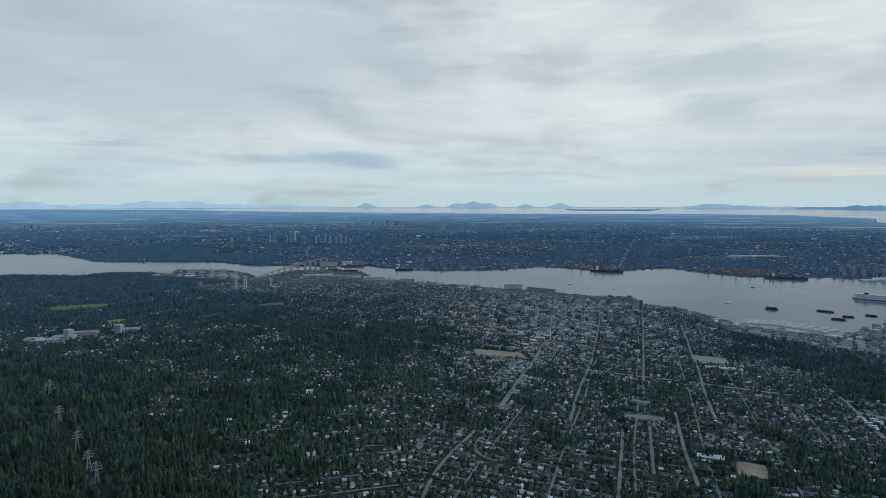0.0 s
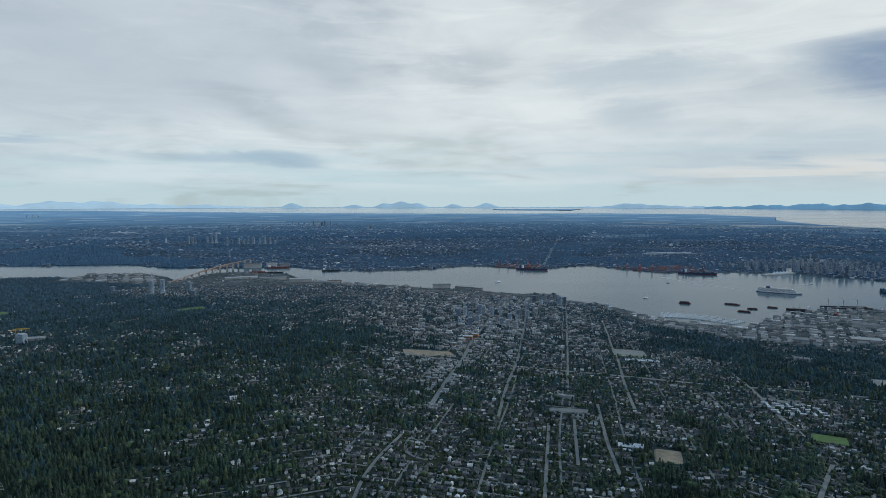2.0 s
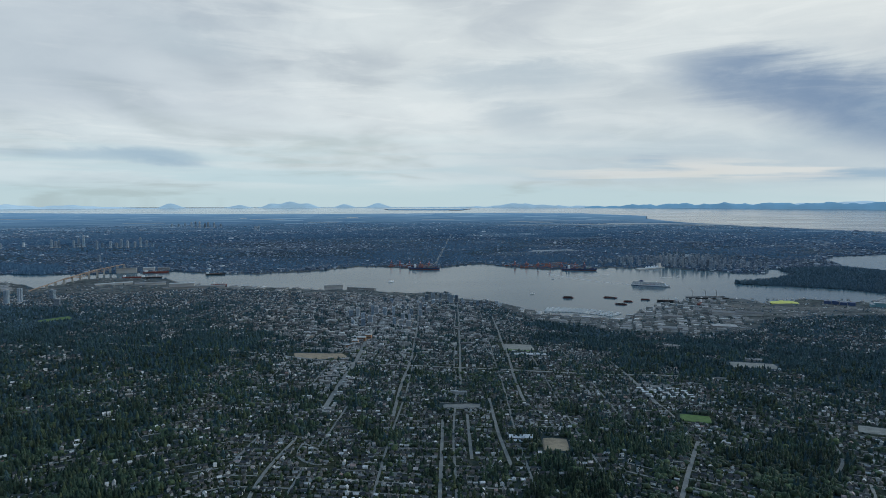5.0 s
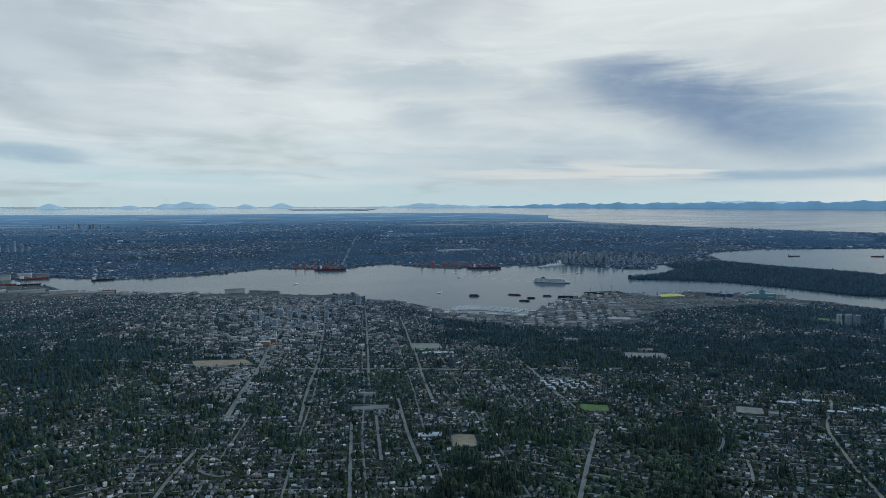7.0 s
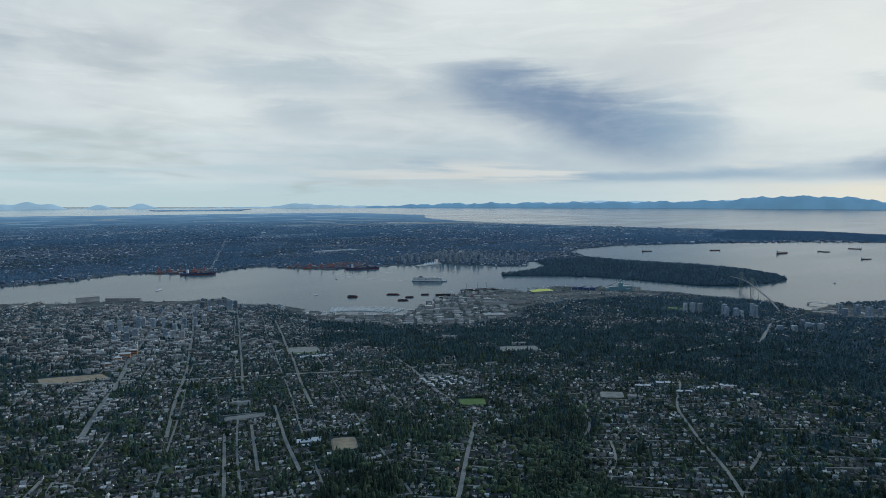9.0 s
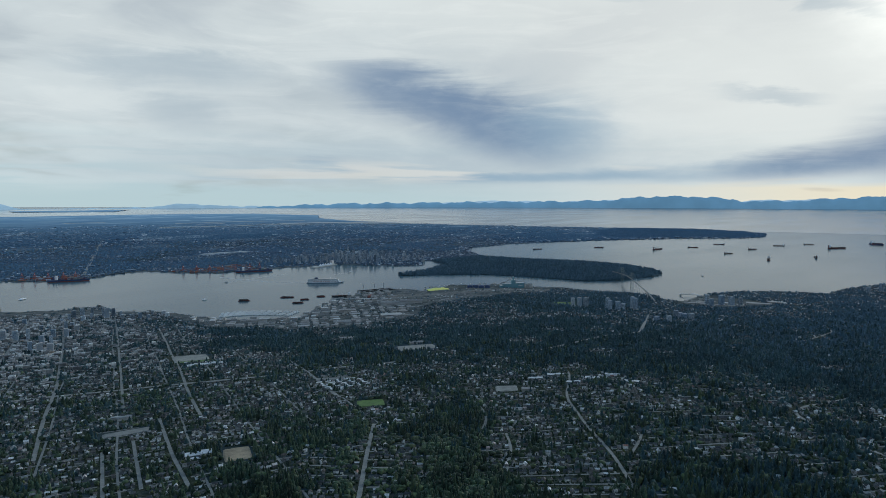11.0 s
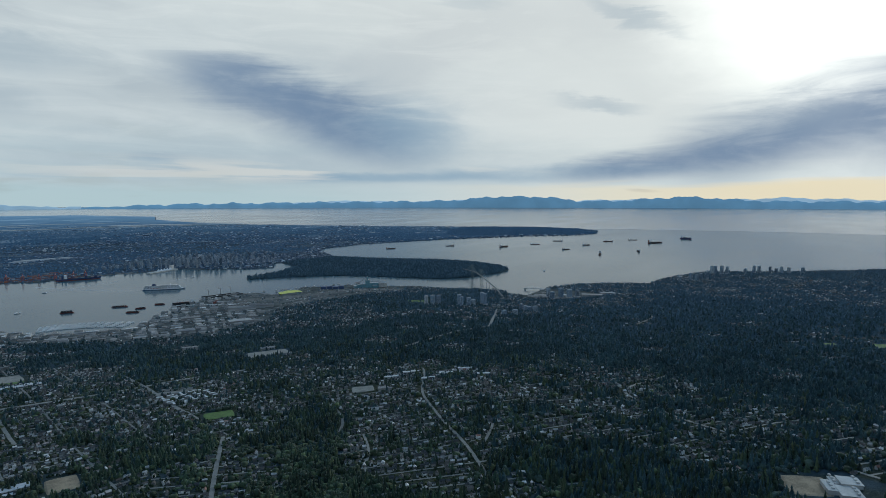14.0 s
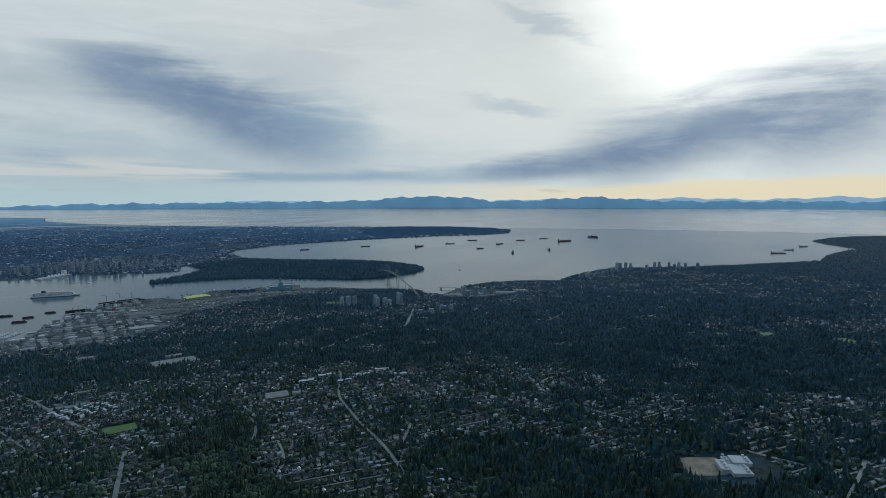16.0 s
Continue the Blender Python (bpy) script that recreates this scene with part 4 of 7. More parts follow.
def joined(models, slots=1):
    """Crowns standing as one model piece each, once for every material slot."""
    return [(v, [(f, k)]) for k in range(slots) for v, f in models]


FIR_NEAR = [conifer_model(5, 8, 10 + k) for k in range(5)]
FIR_MID = [conifer_model(3, 6, 20 + k) for k in range(5)]
FIR_FAR = [conifer_model(2, 4, 30 + k) for k in range(4)]
LEAF_NEAR = [leafy_model(40 + k) for k in range(4)]
LEAF_TINY = [leafy_model(56 + k, 3, 3) for k in range(3)]
BUSH = [leafy_model(100 + k, 3, 5, 1) for k in range(4)]
LEAF_FAR = [leafy_model(50 + k, 3, 4) for k in range(3)]


def candidates(lo, hi, grain, az0, az1):
    """Scattered plan points, closer together near the middle."""
    rings = np.exp(np.arange(math.log(lo), math.log(hi), 1 / grain))
    n = int(math.radians(az1 - az0) * grain)
    R, A = np.meshgrid(rings, np.radians(np.linspace(az0, az1, n)), indexing="ij")
    R = R * (1 + rng.uniform(-0.5, 0.5, R.shape) / grain)
    A = A + rng.uniform(-0.5, 0.5, R.shape) / grain
    return (R * np.sin(A)).ravel(), (R * np.cos(A)).ravel()


def plant(lo, hi, grain, firs, leaves, name, az=(-41, 107), which=(0, 2, 3), full=0.8, tall=1.0, wide=1.0):
    """Firs and broadleaf trees where the woods stand, thinly between the houses."""
    x, y = candidates(lo, hi, grain, *az)
    z, far = lie(x, y)
    ok = np.zeros(x.shape, bool)
    for k in which:
        ok |= far[k] > 0.8
    x, y, z, far = x[ok], y[ok], z[ok], [f[ok] for f in far]
    dens = woods(x, y, far)
    deep = dens > 0.72
    away = np.hypot(x, y)
    thin = 0.085 + 0.80 * np.clip((dens - 0.22) / 0.44, 0, 1) ** 1.4 + 0.36 * np.clip((away - 150) / 180, 0, 1) * (1 - 0.20 * np.clip((np.degrees(np.arctan2(x, y)) - 70) / 10, 0, 1))
    thin = thin * np.where(works(x, y) > 0.4, 0.07, 1.0)
    ok = (rng.random(x.shape) < np.where(deep, full, thin * np.clip(away / 160, 0.7, 1.2))) & ~near_road(x, y, 0.15) & ~in_open(x, y, 0.2) & ~(on_lane(x, y, 0.12) & (dens < 0.6))
    x, y, z, deep, away = x[ok], y[ok], z[ok], deep[ok], away[ok]
    n = len(x)
    leafy = rng.random(n) < np.where(deep, 0.10, 0.34) + 0.5 * (np.hypot(x - 88, y - 86) < 22)
    h = rng.uniform(0.55, 1.0, n) * tall * np.interp(away, [76, 185, 330, 900], [3.1, 2.6, 2.0, 1.7]) * np.where(deep, 1.0, 0.74) * (1 + 0.25 * wave(x, y, 5, 21)) * np.where(rng.random(n) < 0.12, 1.3, 1.0)
    w = rng.uniform(0.7, 1.25, n) * wide * np.interp(away, [76, 185, 330, 900], [1.3, 1.65, 2.0, 2.6])
    # tiny footings keep the crowns on the slope
    at = np.stack([x, y, z - 0.15], -1)
    turn = rng.uniform(0, 6.28, n)
    # haze painted by distance: green crowns nearby, bluer ones far off and westward
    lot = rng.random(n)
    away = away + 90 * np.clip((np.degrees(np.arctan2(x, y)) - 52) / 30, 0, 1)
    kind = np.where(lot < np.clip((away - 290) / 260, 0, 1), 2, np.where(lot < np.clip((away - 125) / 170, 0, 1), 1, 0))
    for lf, models, mats, nm, lab in ((False, firs, [m_conifer, m_fir_half_hazed, m_crown_hazed], "fir_", "dark green firs crowded on the slope"), (True, leaves, [m_leafy, m_leafy_half_hazed, m_crown_hazed], "broadleaf_", "rounded broadleaf trees among the houses")):
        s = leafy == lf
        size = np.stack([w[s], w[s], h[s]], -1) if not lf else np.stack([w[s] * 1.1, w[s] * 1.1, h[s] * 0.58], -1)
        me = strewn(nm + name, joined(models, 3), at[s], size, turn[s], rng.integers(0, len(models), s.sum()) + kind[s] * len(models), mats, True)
        tagged(new(nm + name, me), lab, "trees", kind="stuff")
    return n


plant(76, 185, 150, FIR_NEAR, LEAF_NEAR, "trees_close")
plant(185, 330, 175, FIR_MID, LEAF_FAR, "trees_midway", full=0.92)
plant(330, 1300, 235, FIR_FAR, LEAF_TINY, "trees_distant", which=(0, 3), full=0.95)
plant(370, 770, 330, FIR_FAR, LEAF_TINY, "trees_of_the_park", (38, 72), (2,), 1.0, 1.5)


def garden_bushes():
    """Low hedges and bushes round the houses."""
    x, y = candidates(76, 240, 185, -41, 107)
    z, far = lie(x, y)
    dens = woods(x, y, far)
    ok = (far[0] > 2) & (dens < 0.8) & (rng.random(x.shape) < 0.34 + 0.3 * dens) & ~near_road(x, y, 0.1) & ~on_lane(x, y, 0.1) & ~in_open(x, y, 0.1)
    x, y, z = x[ok], y[ok], z[ok]
    n = len(x)
    w = rng.uniform(0.3, 0.75, n)
    me = strewn("garden_bushes", joined(BUSH), np.stack([x, y, z - 0.1], -1), np.stack([w, w * rng.uniform(0.8, 1.6, n), rng.uniform(0.3, 0.85, n)], -1), rng.uniform(0, 6.28, n), rng.integers(0, 4, n), [m_bush])
    tagged(new("garden_bushes", me), "hedges and low bushes of the house gardens", "bushes", kind="stuff")


garden_bushes()


def city_trees():
    x, y = candidates(560, 1900, 190, -40, 76)
    z, far = lie(x, y)
    ok = (far[1] > 3) & (far[2] < 0) & (rng.random(x.shape) < np.where(woods(x, y, far) > 0.99, 1.0, (0.40 + 0.30 * wave(x, y, 210, 9) + 0.22 * wave(x, y, 60, 14)) * np.clip((1900 - np.hypot(x, y)) / 700, 0, 1)))
    x, y, z = x[ok], y[ok], z[ok]
    away = np.hypot(x, y)
    size = np.stack([away / 190 * 0.8, away / 190 * 0.8, np.full(x.shape, 1.5)], -1)
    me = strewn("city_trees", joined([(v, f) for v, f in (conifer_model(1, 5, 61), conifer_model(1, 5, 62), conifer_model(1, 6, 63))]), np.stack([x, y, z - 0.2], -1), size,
                rng.uniform(0, 6.28, len(x)), rng.integers(0, 3, len(x)), [m_leaf_hazed])
    tagged(new("city_trees", me), "street trees of the far city", "trees", kind="stuff")


city_trees()


def far_woods():
    """The wooded bluffs and headland on the far shore."""
    x, y = candidates(640, 1500, 290, -37, 76)
    z, far = lie(x, y)
    ok = (far[1] > 1) & (far[2] < 0)
    x, y, z, far = x[ok], y[ok], z[ok], [f[ok] for f in far]
    ok = woods(x, y, far) > 0.99
    x, y, z = x[ok], y[ok], z[ok]
    away = np.hypot(x, y)
    size = np.stack([away / 290 * 1.25, away / 290 * 1.25, rng.uniform(1.8, 3.0, len(x))], -1)
    me = strewn("far_woods", joined([conifer_model(1, 5, 66), conifer_model(1, 6, 67)]), np.stack([x, y, z - 0.2], -1), size, rng.uniform(0, 6.28, len(x)), rng.integers(0, 2, len(x)), [m_leaf_hazed])
    tagged(new("far_woods", me), "dark woods on the far bluffs", "trees", kind="stuff")


far_woods()
# ---- houses ----
def house_model(seed):
    """Gabled house: walls, an overhanging roof with thickness, a lower wing."""
    r = np.random.default_rng(seed)
    V, W, Wt, R = [], [], [], []

    def wing(x0, x1, y0, y1, e, ridge):
        b = len(V)
        V.extend([(x0, y0, -0.3), (x1, y0, -0.3), (x1, y1, -0.3), (x0, y1, -0.3), (x0, y0, e), (x1, y0, e), (x1, y1, e), (x0, y1, e),
                  (x0, (y0 + y1) / 2, ridge), (x1, (y0 + y1) / 2, ridge)])
        W.extend([(b, b + 1, b + 5, b + 4), (b + 1, b + 2, b + 6, b + 5), (b + 2, b + 3, b + 7, b + 6), (b + 3, b, b + 4, b + 7)])
        Wt.extend([(b + 4, b + 8, b + 7)[::-1], (b + 5, b + 9, b + 6)])
        o, t, m = 0.07, 0.05, (y0 + y1) / 2
        c = len(V)
        drop = (ridge - e) * o / max(m - y0, 0.1)
        V.extend([(x0 - o, y0 - o, e - drop), (x1 + o, y0 - o, e - drop), (x0 - o, m, ridge + t), (x1 + o, m, ridge + t), (x0 - o, y1 + o, e - drop), (x1 + o, y1 + o, e - drop),
                  (x0 - o, y0 - o, e - drop + t), (x1 + o, y0 - o, e - drop + t), (x0 - o, y1 + o, e - drop + t), (x1 + o, y1 + o, e - drop + t)])
        R.extend([(c + 6, c + 7, c + 3, c + 2), (c + 2, c + 3, c + 9, c + 8), (c, c + 1, c + 7, c + 6), (c + 4, c + 5, c + 9, c + 8)[::-1]])

    e = r.uniform(0.48, 0.62)
    wing(-0.62, 0.62, -0.42, 0.42, e, e + r.uniform(0.2, 0.36))
    if r.random() < 0.7:
        s = r.choice([-1, 1])
        x0, x1 = sorted((s * 0.15, s * 0.58))
        wing(x0, x1, 0.3, 0.78, e * 0.75, e * 0.75 + 0.17)
    return np.array(V), [(np.array(W), 0), (np.array(Wt), 0), (np.array(R), 1)]


def flat_model(seed):
    """Low flat-roofed block with a parapet and a plant box."""
    r = np.random.default_rng(seed)
    V, F = [], []

    def box(x0, x1, y0, y1, z0, z1):
        b = len(V)
        V.extend([(x, y, z) for z in (z0, z1) for x, y in ((x0, y0), (x1, y0), (x1, y1), (x0, y1))])
        F.extend([(b + 4, b + 5, b + 6, b + 7), (b, b + 1, b + 5, b + 4), (b + 1, b + 2, b + 6, b + 5), (b + 2, b + 3, b + 7, b + 6), (b + 3, b, b + 4, b + 7)])

    box(-0.5, 0.5, -0.5, 0.5, -0.3, 1.0)
    x, y = r.uniform(-0.3, 0.1), r.uniform(-0.3, 0.1)
    box(x, x + 0.2, y, y + 0.25, 1.0, 1.25)
    return np.array(V), [(np.array(F), 0)]


HOUSES = [house_model(70 + k) for k in range(6)]
FLATS_M = [flat_model(80 + k) for k in range(3)]
homes, lanes = [], []
for gname, angle, pitch, lot in GRIDS:
    a = radians(angle)
    vx, vy, ux, uy = math.sin(a), math.cos(a), math.cos(a), -math.sin(a)
    U, K = np.meshgrid(np.arange(-320, 420, lot), np.arange(-30, 136), indexing="ij")
    for row, flip in ((1.95, 0), (5.2, 1)):
        u = U + rng.uniform(-0.3, 0.3, U.shape) + 0.6 * np.sin(K * 1.3)
        bend = lane_bend(U, K, gname) + 0.25 * rng.uniform(-1, 1, U.shape)
        v = K * pitch + row * pitch / 7.2 + bend
        homes.append((gname, (u * ux + v * vx).ravel(), (u * uy + v * vy).ravel(), np.full(U.size, -a + flip * math.pi)))
    v = K * pitch + lane_bend(U, K, gname)
    lanes.append((gname, (U * ux + v * vx), (U * uy + v * vy)))
    V_, C_ = np.meshgrid(np.arange(-160, 720, 1.6), np.arange(-21, 29) * CROSS_STEP, indexing="ij")
    u = C_ + 0.35 * np.sin(V_ / 13)
    if gname == "centre":
        lanes.append((gname, (u * ux + V_ * vx), (u * uy + V_ * vy)))


hx, hy, ht = [], [], []
for gname, x, y, turn in homes:
    keep = (region(x, y) == gname) & (np.hypot(x, y) > 74) & (np.hypot(x, y) < np.where(np.degrees(np.arctan2(x, y)) > 72, 600, 520))
    b = np.degrees(np.arctan2(x, y))
    keep &= (b > -41) & (b < 107)
    hx.append(x[keep]), hy.append(y[keep]), ht.append(turn[keep])
hx, hy, ht = np.concatenate(hx), np.concatenate(hy), np.concatenate(ht)
hz, hfar = lie(hx, hy)
dens = woods(hx, hy, hfar)
keep = (hfar[0] > 3) & (dens < 0.74) & (rng.random(hx.shape) > dens * 0.7 + 0.12 * np.clip((np.hypot(hx, hy) - 200) / 100, 0, 1)) & ~near_road(hx, hy, 0.55) & ~on_lane(hx, hy, 0.3) & ~in_open(hx, hy, 0.9) & (works(hx, hy) < 0.3)
hx, hy, hz, ht = hx[keep], hy[keep], hz[keep], ht[keep] + rng.normal(0, 0.07, keep.sum())
haway = np.hypot(hx, hy)
# flats and shops gather downhill along the main avenue
along = np.abs((hx - 42.5) * math.cos(radians(17.5)) - (hy - 257) * math.sin(radians(17.5)))
block_of_flats = (rng.random(hx.shape) < np.clip((hy - 170) / 260, 0, 0.6) * np.exp(-(along / 55) ** 2) + 0.75 * (along < 5.5) * (hy > 160)) & (hx > -60) & (hx < 190)
SINGLE = 190
order = np.argsort(haway + 40 * (np.degrees(np.arctan2(hx, hy)) > 75))
single = np.zeros(hx.shape, bool)
single[[k for k in order if not block_of_flats[k]][:SINGLE]] = True
s = ~block_of_flats & ~single
me = strewn("houses", HOUSES, np.stack([hx[s], hy[s], hz[s]], -1), np.stack([rng.uniform(0.5, 0.85, s.sum()), rng.uniform(0.55, 0.9, s.sum()), rng.uniform(0.65, 1.05, s.sum())], -1),
            ht[s] + math.pi / 2 * (rng.random(s.sum()) < 0.35), rng.integers(0, 6, s.sum()), [m_wall, m_roof])
tagged(new("houses", me), "rows of detached houses with grey and brown roofs", "houses", kind="stuff")
# the blocks nearest the viewer one by one
FLAT_KINDS = []
for v, g in FLATS_M:
    t = thing("apartment_block", "low flat-roofed apartment block near the avenue", "building", "low blocks of the town")
    f = g[0][0]
    part("wall", mesh_of("block_wall", v[:8], [f[:5]], [m_flat_thing]), t)
    part("plant_box", mesh_of("block_plant", v[8:], [f[5:] - 8], [m_steel]), t)
    bm = bmesh.new()
    for x0, x1, y0, y1 in ((-0.52, 0.52, -0.52, -0.46), (-0.52, 0.52, 0.46, 0.52), (-0.52, -0.46, -0.46, 0.46), (0.46, 0.52, -0.46, 0.46)):
        block(bm, x0, x1, y0, y1, 0.9, 1.08)
    bmesh.ops.remove_doubles(bm, verts=bm.verts[:], dist=0.001)
    part("parapet", solid(bm, "block_parapet", m_concrete), t)
    FLAT_KINDS.append(t)
flats_near = [k for k in np.argsort(haway) if block_of_flats[k]][:270]
for n_, k in enumerate(flats_near):
    m = Matrix.Translation((hx[k], hy[k], hz[k])) @ Matrix.Rotation(ht[k], 4, "Z") @ Matrix.Diagonal((float(rng.uniform(0.9, 1.9)), float(rng.uniform(0.7, 1.3)), float(rng.uniform(0.4, 1.0)), 1))
    if n_ < 3:
        FLAT_KINDS[n_].matrix_basis = m
    else:
        again(FLAT_KINDS[n_ % 3], m)
block_of_flats[flats_near] = False
s = block_of_flats
me = strewn("low_blocks", FLATS_M, np.stack([hx[s], hy[s], hz[s]], -1), np.stack([rng.uniform(1.2, 2.6, s.sum()), rng.uniform(1.0, 1.9, s.sum()), rng.uniform(0.5, 1.5, s.sum())], -1),
            ht[s], rng.integers(0, 3, s.sum()), [m_flat])
tagged(new("low_blocks", me), "low flat-roofed shops and apartment blocks", "buildings", kind="stuff")


# the nearest houses one by one
def house_parts(seed):
    v, groups = house_model(seed)
    out = {}
    walls = [f for f, slot in groups if slot == 0]
    roof = [f for f, slot in groups if slot == 1]
    for nm, faces, mat in (("wall", walls, m_wall_thing), ("roof", roof, m_roof_thing)):
        for wing in (0, 1):
            lo = wing * 20
            own = [f[(f[:, 0] >= lo) & (f[:, 0] < lo + 20)] for f in faces]
            if not sum(len(f) for f in own):
                continue
            used = np.unique(np.concatenate([f.ravel() for f in own]))
            out[("wing_" if wing else "") + nm] = mesh_of("house_" + nm, v[used], [np.searchsorted(used, f) for f in own if len(f)], [mat])
    bm = bmesh.new()
    block(bm, -0.09, 0.09, -0.07, 0.07, -0.25, 0.18, 0.01)
    block(bm, -0.11, 0.11, -0.09, 0.09, 0.18, 0.21)
    out["chimney"] = solid(bm, "house_chimney", m_concrete)
    bm = bmesh.new()
    block(bm, -0.09, 0.09, -0.015, 0.015, -0.07, 0.07, 0.004)
    out["window"] = solid(bm, "house_window", m_glass)
    bm = bmesh.new()
    block(bm, -0.055, 0.055, -0.015, 0.015, -0.02, 0.24, 0.003)
    out["door"] = solid(bm, "house_door", m_trunk)
    out["eave"] = max(v[4][2], 0.4)
    out["ridge"] = v[8][2]
    return out


HOUSE_PARTS = [house_parts(70 + k) for k in range(6)]
prototypes = {}
for n_, k in enumerate(np.flatnonzero(single)):
    kind = n_ % 6
    at = Matrix.Translation((hx[k], hy[k], hz[k])) @ Matrix.Rotation(ht[k] + 1.5708 * (n_ % 5 == 0), 4, "Z") @ Matrix.Diagonal((0.84, 0.84, 0.9, 1))
    if kind in prototypes:
        copy_thing(prototypes[kind], at)
        continue
    hp = HOUSE_PARTS[kind]
    h = thing("house", "detached family house with a gabled roof among trees", "house", "houses on the hillside")
    h.matrix_basis = at
    part("wall", hp["wall"], h), part("roof", hp["roof"], h, "shingled gable roof")
    if "wing_wall" in hp:
        part("wing_wall", hp["wing_wall"], h), part("wing_roof", hp["wing_roof"], h, "lower roof of the wing")
    part("chimney", hp["chimney"], h, m=Matrix.Translation((0.3, 0.12, hp["ridge"] + 0.02)))
    for wx in (-0.38, -0.02, 0.36):
        part("window", hp["window"], h, m=Matrix.Translation((wx, -0.425, 0.32)))
    part("door", hp["door"], h, m=Matrix.Translation((0.17, -0.425, 0.0)))
    prototypes[kind] = h

# driveways and patios beside the houses
near = np.flatnonzero((haway < 300) & ~block_of_flats)
slab = np.array([(x, y, z) for z in (-0.3, 0.0) for x, y in ((-0.5, -0.5), (0.5, -0.5), (0.5, 0.5), (-0.5, 0.5))])
slab_faces = np.array([(4, 5, 6, 7), (0, 1, 5, 4), (1, 2, 6, 5), (2, 3, 7, 6), (3, 0, 4, 7)])
dx, dy = rng.uniform(-0.75, 0.75, len(near)), np.where(rng.random(len(near)) < 0.7, -0.85, 0.85)
px, py = hx[near] + dx * np.cos(ht[near]) - dy * np.sin(ht[near]), hy[near] + dx * np.sin(ht[near]) + dy * np.cos(ht[near])
me = strewn("driveways", [(slab, [(slab_faces, 0)])], np.stack([px, py, lie(px, py)[0] + 0.06], -1), np.stack([rng.uniform(0.2, 0.45, len(near)), rng.uniform(0.5, 0.9, len(near)), np.ones(len(near))], -1), ht[near], np.zeros(len(near), int), [m_drive])
tagged(new("driveways", me), "pale concrete driveways and patios beside the houses", "driveways", kind="stuff")
# minor streets between the rows
V, F, count = [], [], 0
for gname, X, Y in lanes:
    mx, my = (X[1:] + X[:-1]) / 2, (Y[1:] + Y[:-1]) / 2
    away, b = np.hypot(mx, my), np.degrees(np.arctan2(mx, my))
    z, far = lie(mx.ravel(), my.ravel())
    d = woods(mx.ravel(), my.ravel(), far).reshape(mx.shape)
    ok = (region(mx, my) == gname) & (away > 76) & (away < 420) & (b > -41) & (b < 107) & (d < 0.6) & (far[0].reshape(mx.shape) > 4) & ~in_open(mx, my, 0.5) & (works(mx, my) < 0.4) & ~near_road(mx, my, 0.5)
    for i, j in zip(*np.nonzero(ok)):
        p, q = np.array((X[i, j], Y[i, j])), np.array((X[i + 1, j], Y[i + 1, j]))
        w = (q - p) / np.linalg.norm(q - p)
        sd = np.array((w[1], -w[0])) * 0.26
        V += [p - sd, p + sd, q + sd, q - sd]
        F.append((count, count + 1, count + 2, count + 3))
        count += 4
V = np.array(V)
V = np.column_stack([V, lie(V[:, 0], V[:, 1])[0] + 0.07])
tagged(new("side_streets", mesh_of("side_streets", V, [np.array(F)], [m_street])), "narrow grey side streets between rows of houses", "road", kind="structure")


# ---- the city across the water ----
def city():
    x, y = candidates(545, 1700, 190, -41, 74)
    z, far = lie(x, y)
    ok = (far[1] > 2) & (far[2] < -2) & (woods(x, y, far) < 0.99) & (rng.random(x.shape) < 0.38 - 0.30 * wave(x, y, 210, 9) - 0.22 * wave(x, y, 60, 14) + 0.3 * (far[1] < 25))
    x, y, z, d = x[ok], y[ok], z[ok], far[1][ok]
    n, away = len(x), np.hypot(x, y)
    w = rng.uniform(0.35, 1.0, n) ** 2 * away / 190 * 0.62
    big = (rng.random(n) < 0.03 + 0.16 * (wave(x, y, 95, 15) > 0.6)) | ((d < 28) & (rng.random(n) < 0.4))
    w = np.where(big, w * 1.9, w)
    h = np.where(big, rng.uniform(0.6, 1.8, n), rng.uniform(0.4, 0.9, n))
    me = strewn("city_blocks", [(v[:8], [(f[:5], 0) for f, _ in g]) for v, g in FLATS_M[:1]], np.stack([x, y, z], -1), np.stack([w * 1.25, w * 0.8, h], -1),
                np.full(n, -radians(18)) + math.pi / 2 * (rng.random(n) < 0.5), np.zeros(n, int), [m_roof_hazed])
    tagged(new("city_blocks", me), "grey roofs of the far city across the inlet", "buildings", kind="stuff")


city()
# ---- towers ----
m_townhouse_roof = plain("pale_flat_roof", (0.40, 0.40, 0.39), 0.7, 0.15, 1.5)
TOWER_WALLS = ((0.0, (0.16, 0.19, 0.23)), (0.25, (0.46, 0.50, 0.53)), (0.45, (0.20, 0.25, 0.31)), (0.62, (0.52, 0.56, 0.60)), (0.78, (0.36, 0.38, 0.41)), (0.9, (0.42, 0.38, 0.35)), (1.0, (0.80, 0.81, 0.82)))
TOWER_GLASS = ((0.0, (0.07, 0.11, 0.15)), (0.5, (0.13, 0.20, 0.27)), (1.0, (0.22, 0.32, 0.40)))
m_tower_wall = varied("tower_concrete", TOWER_WALLS, 0.75, "object", 2.0, 0.15)
m_tower_glass = varied("tower_glazing", TOWER_GLASS, 0.22, "object", 2.0, 0.2, 0.6)


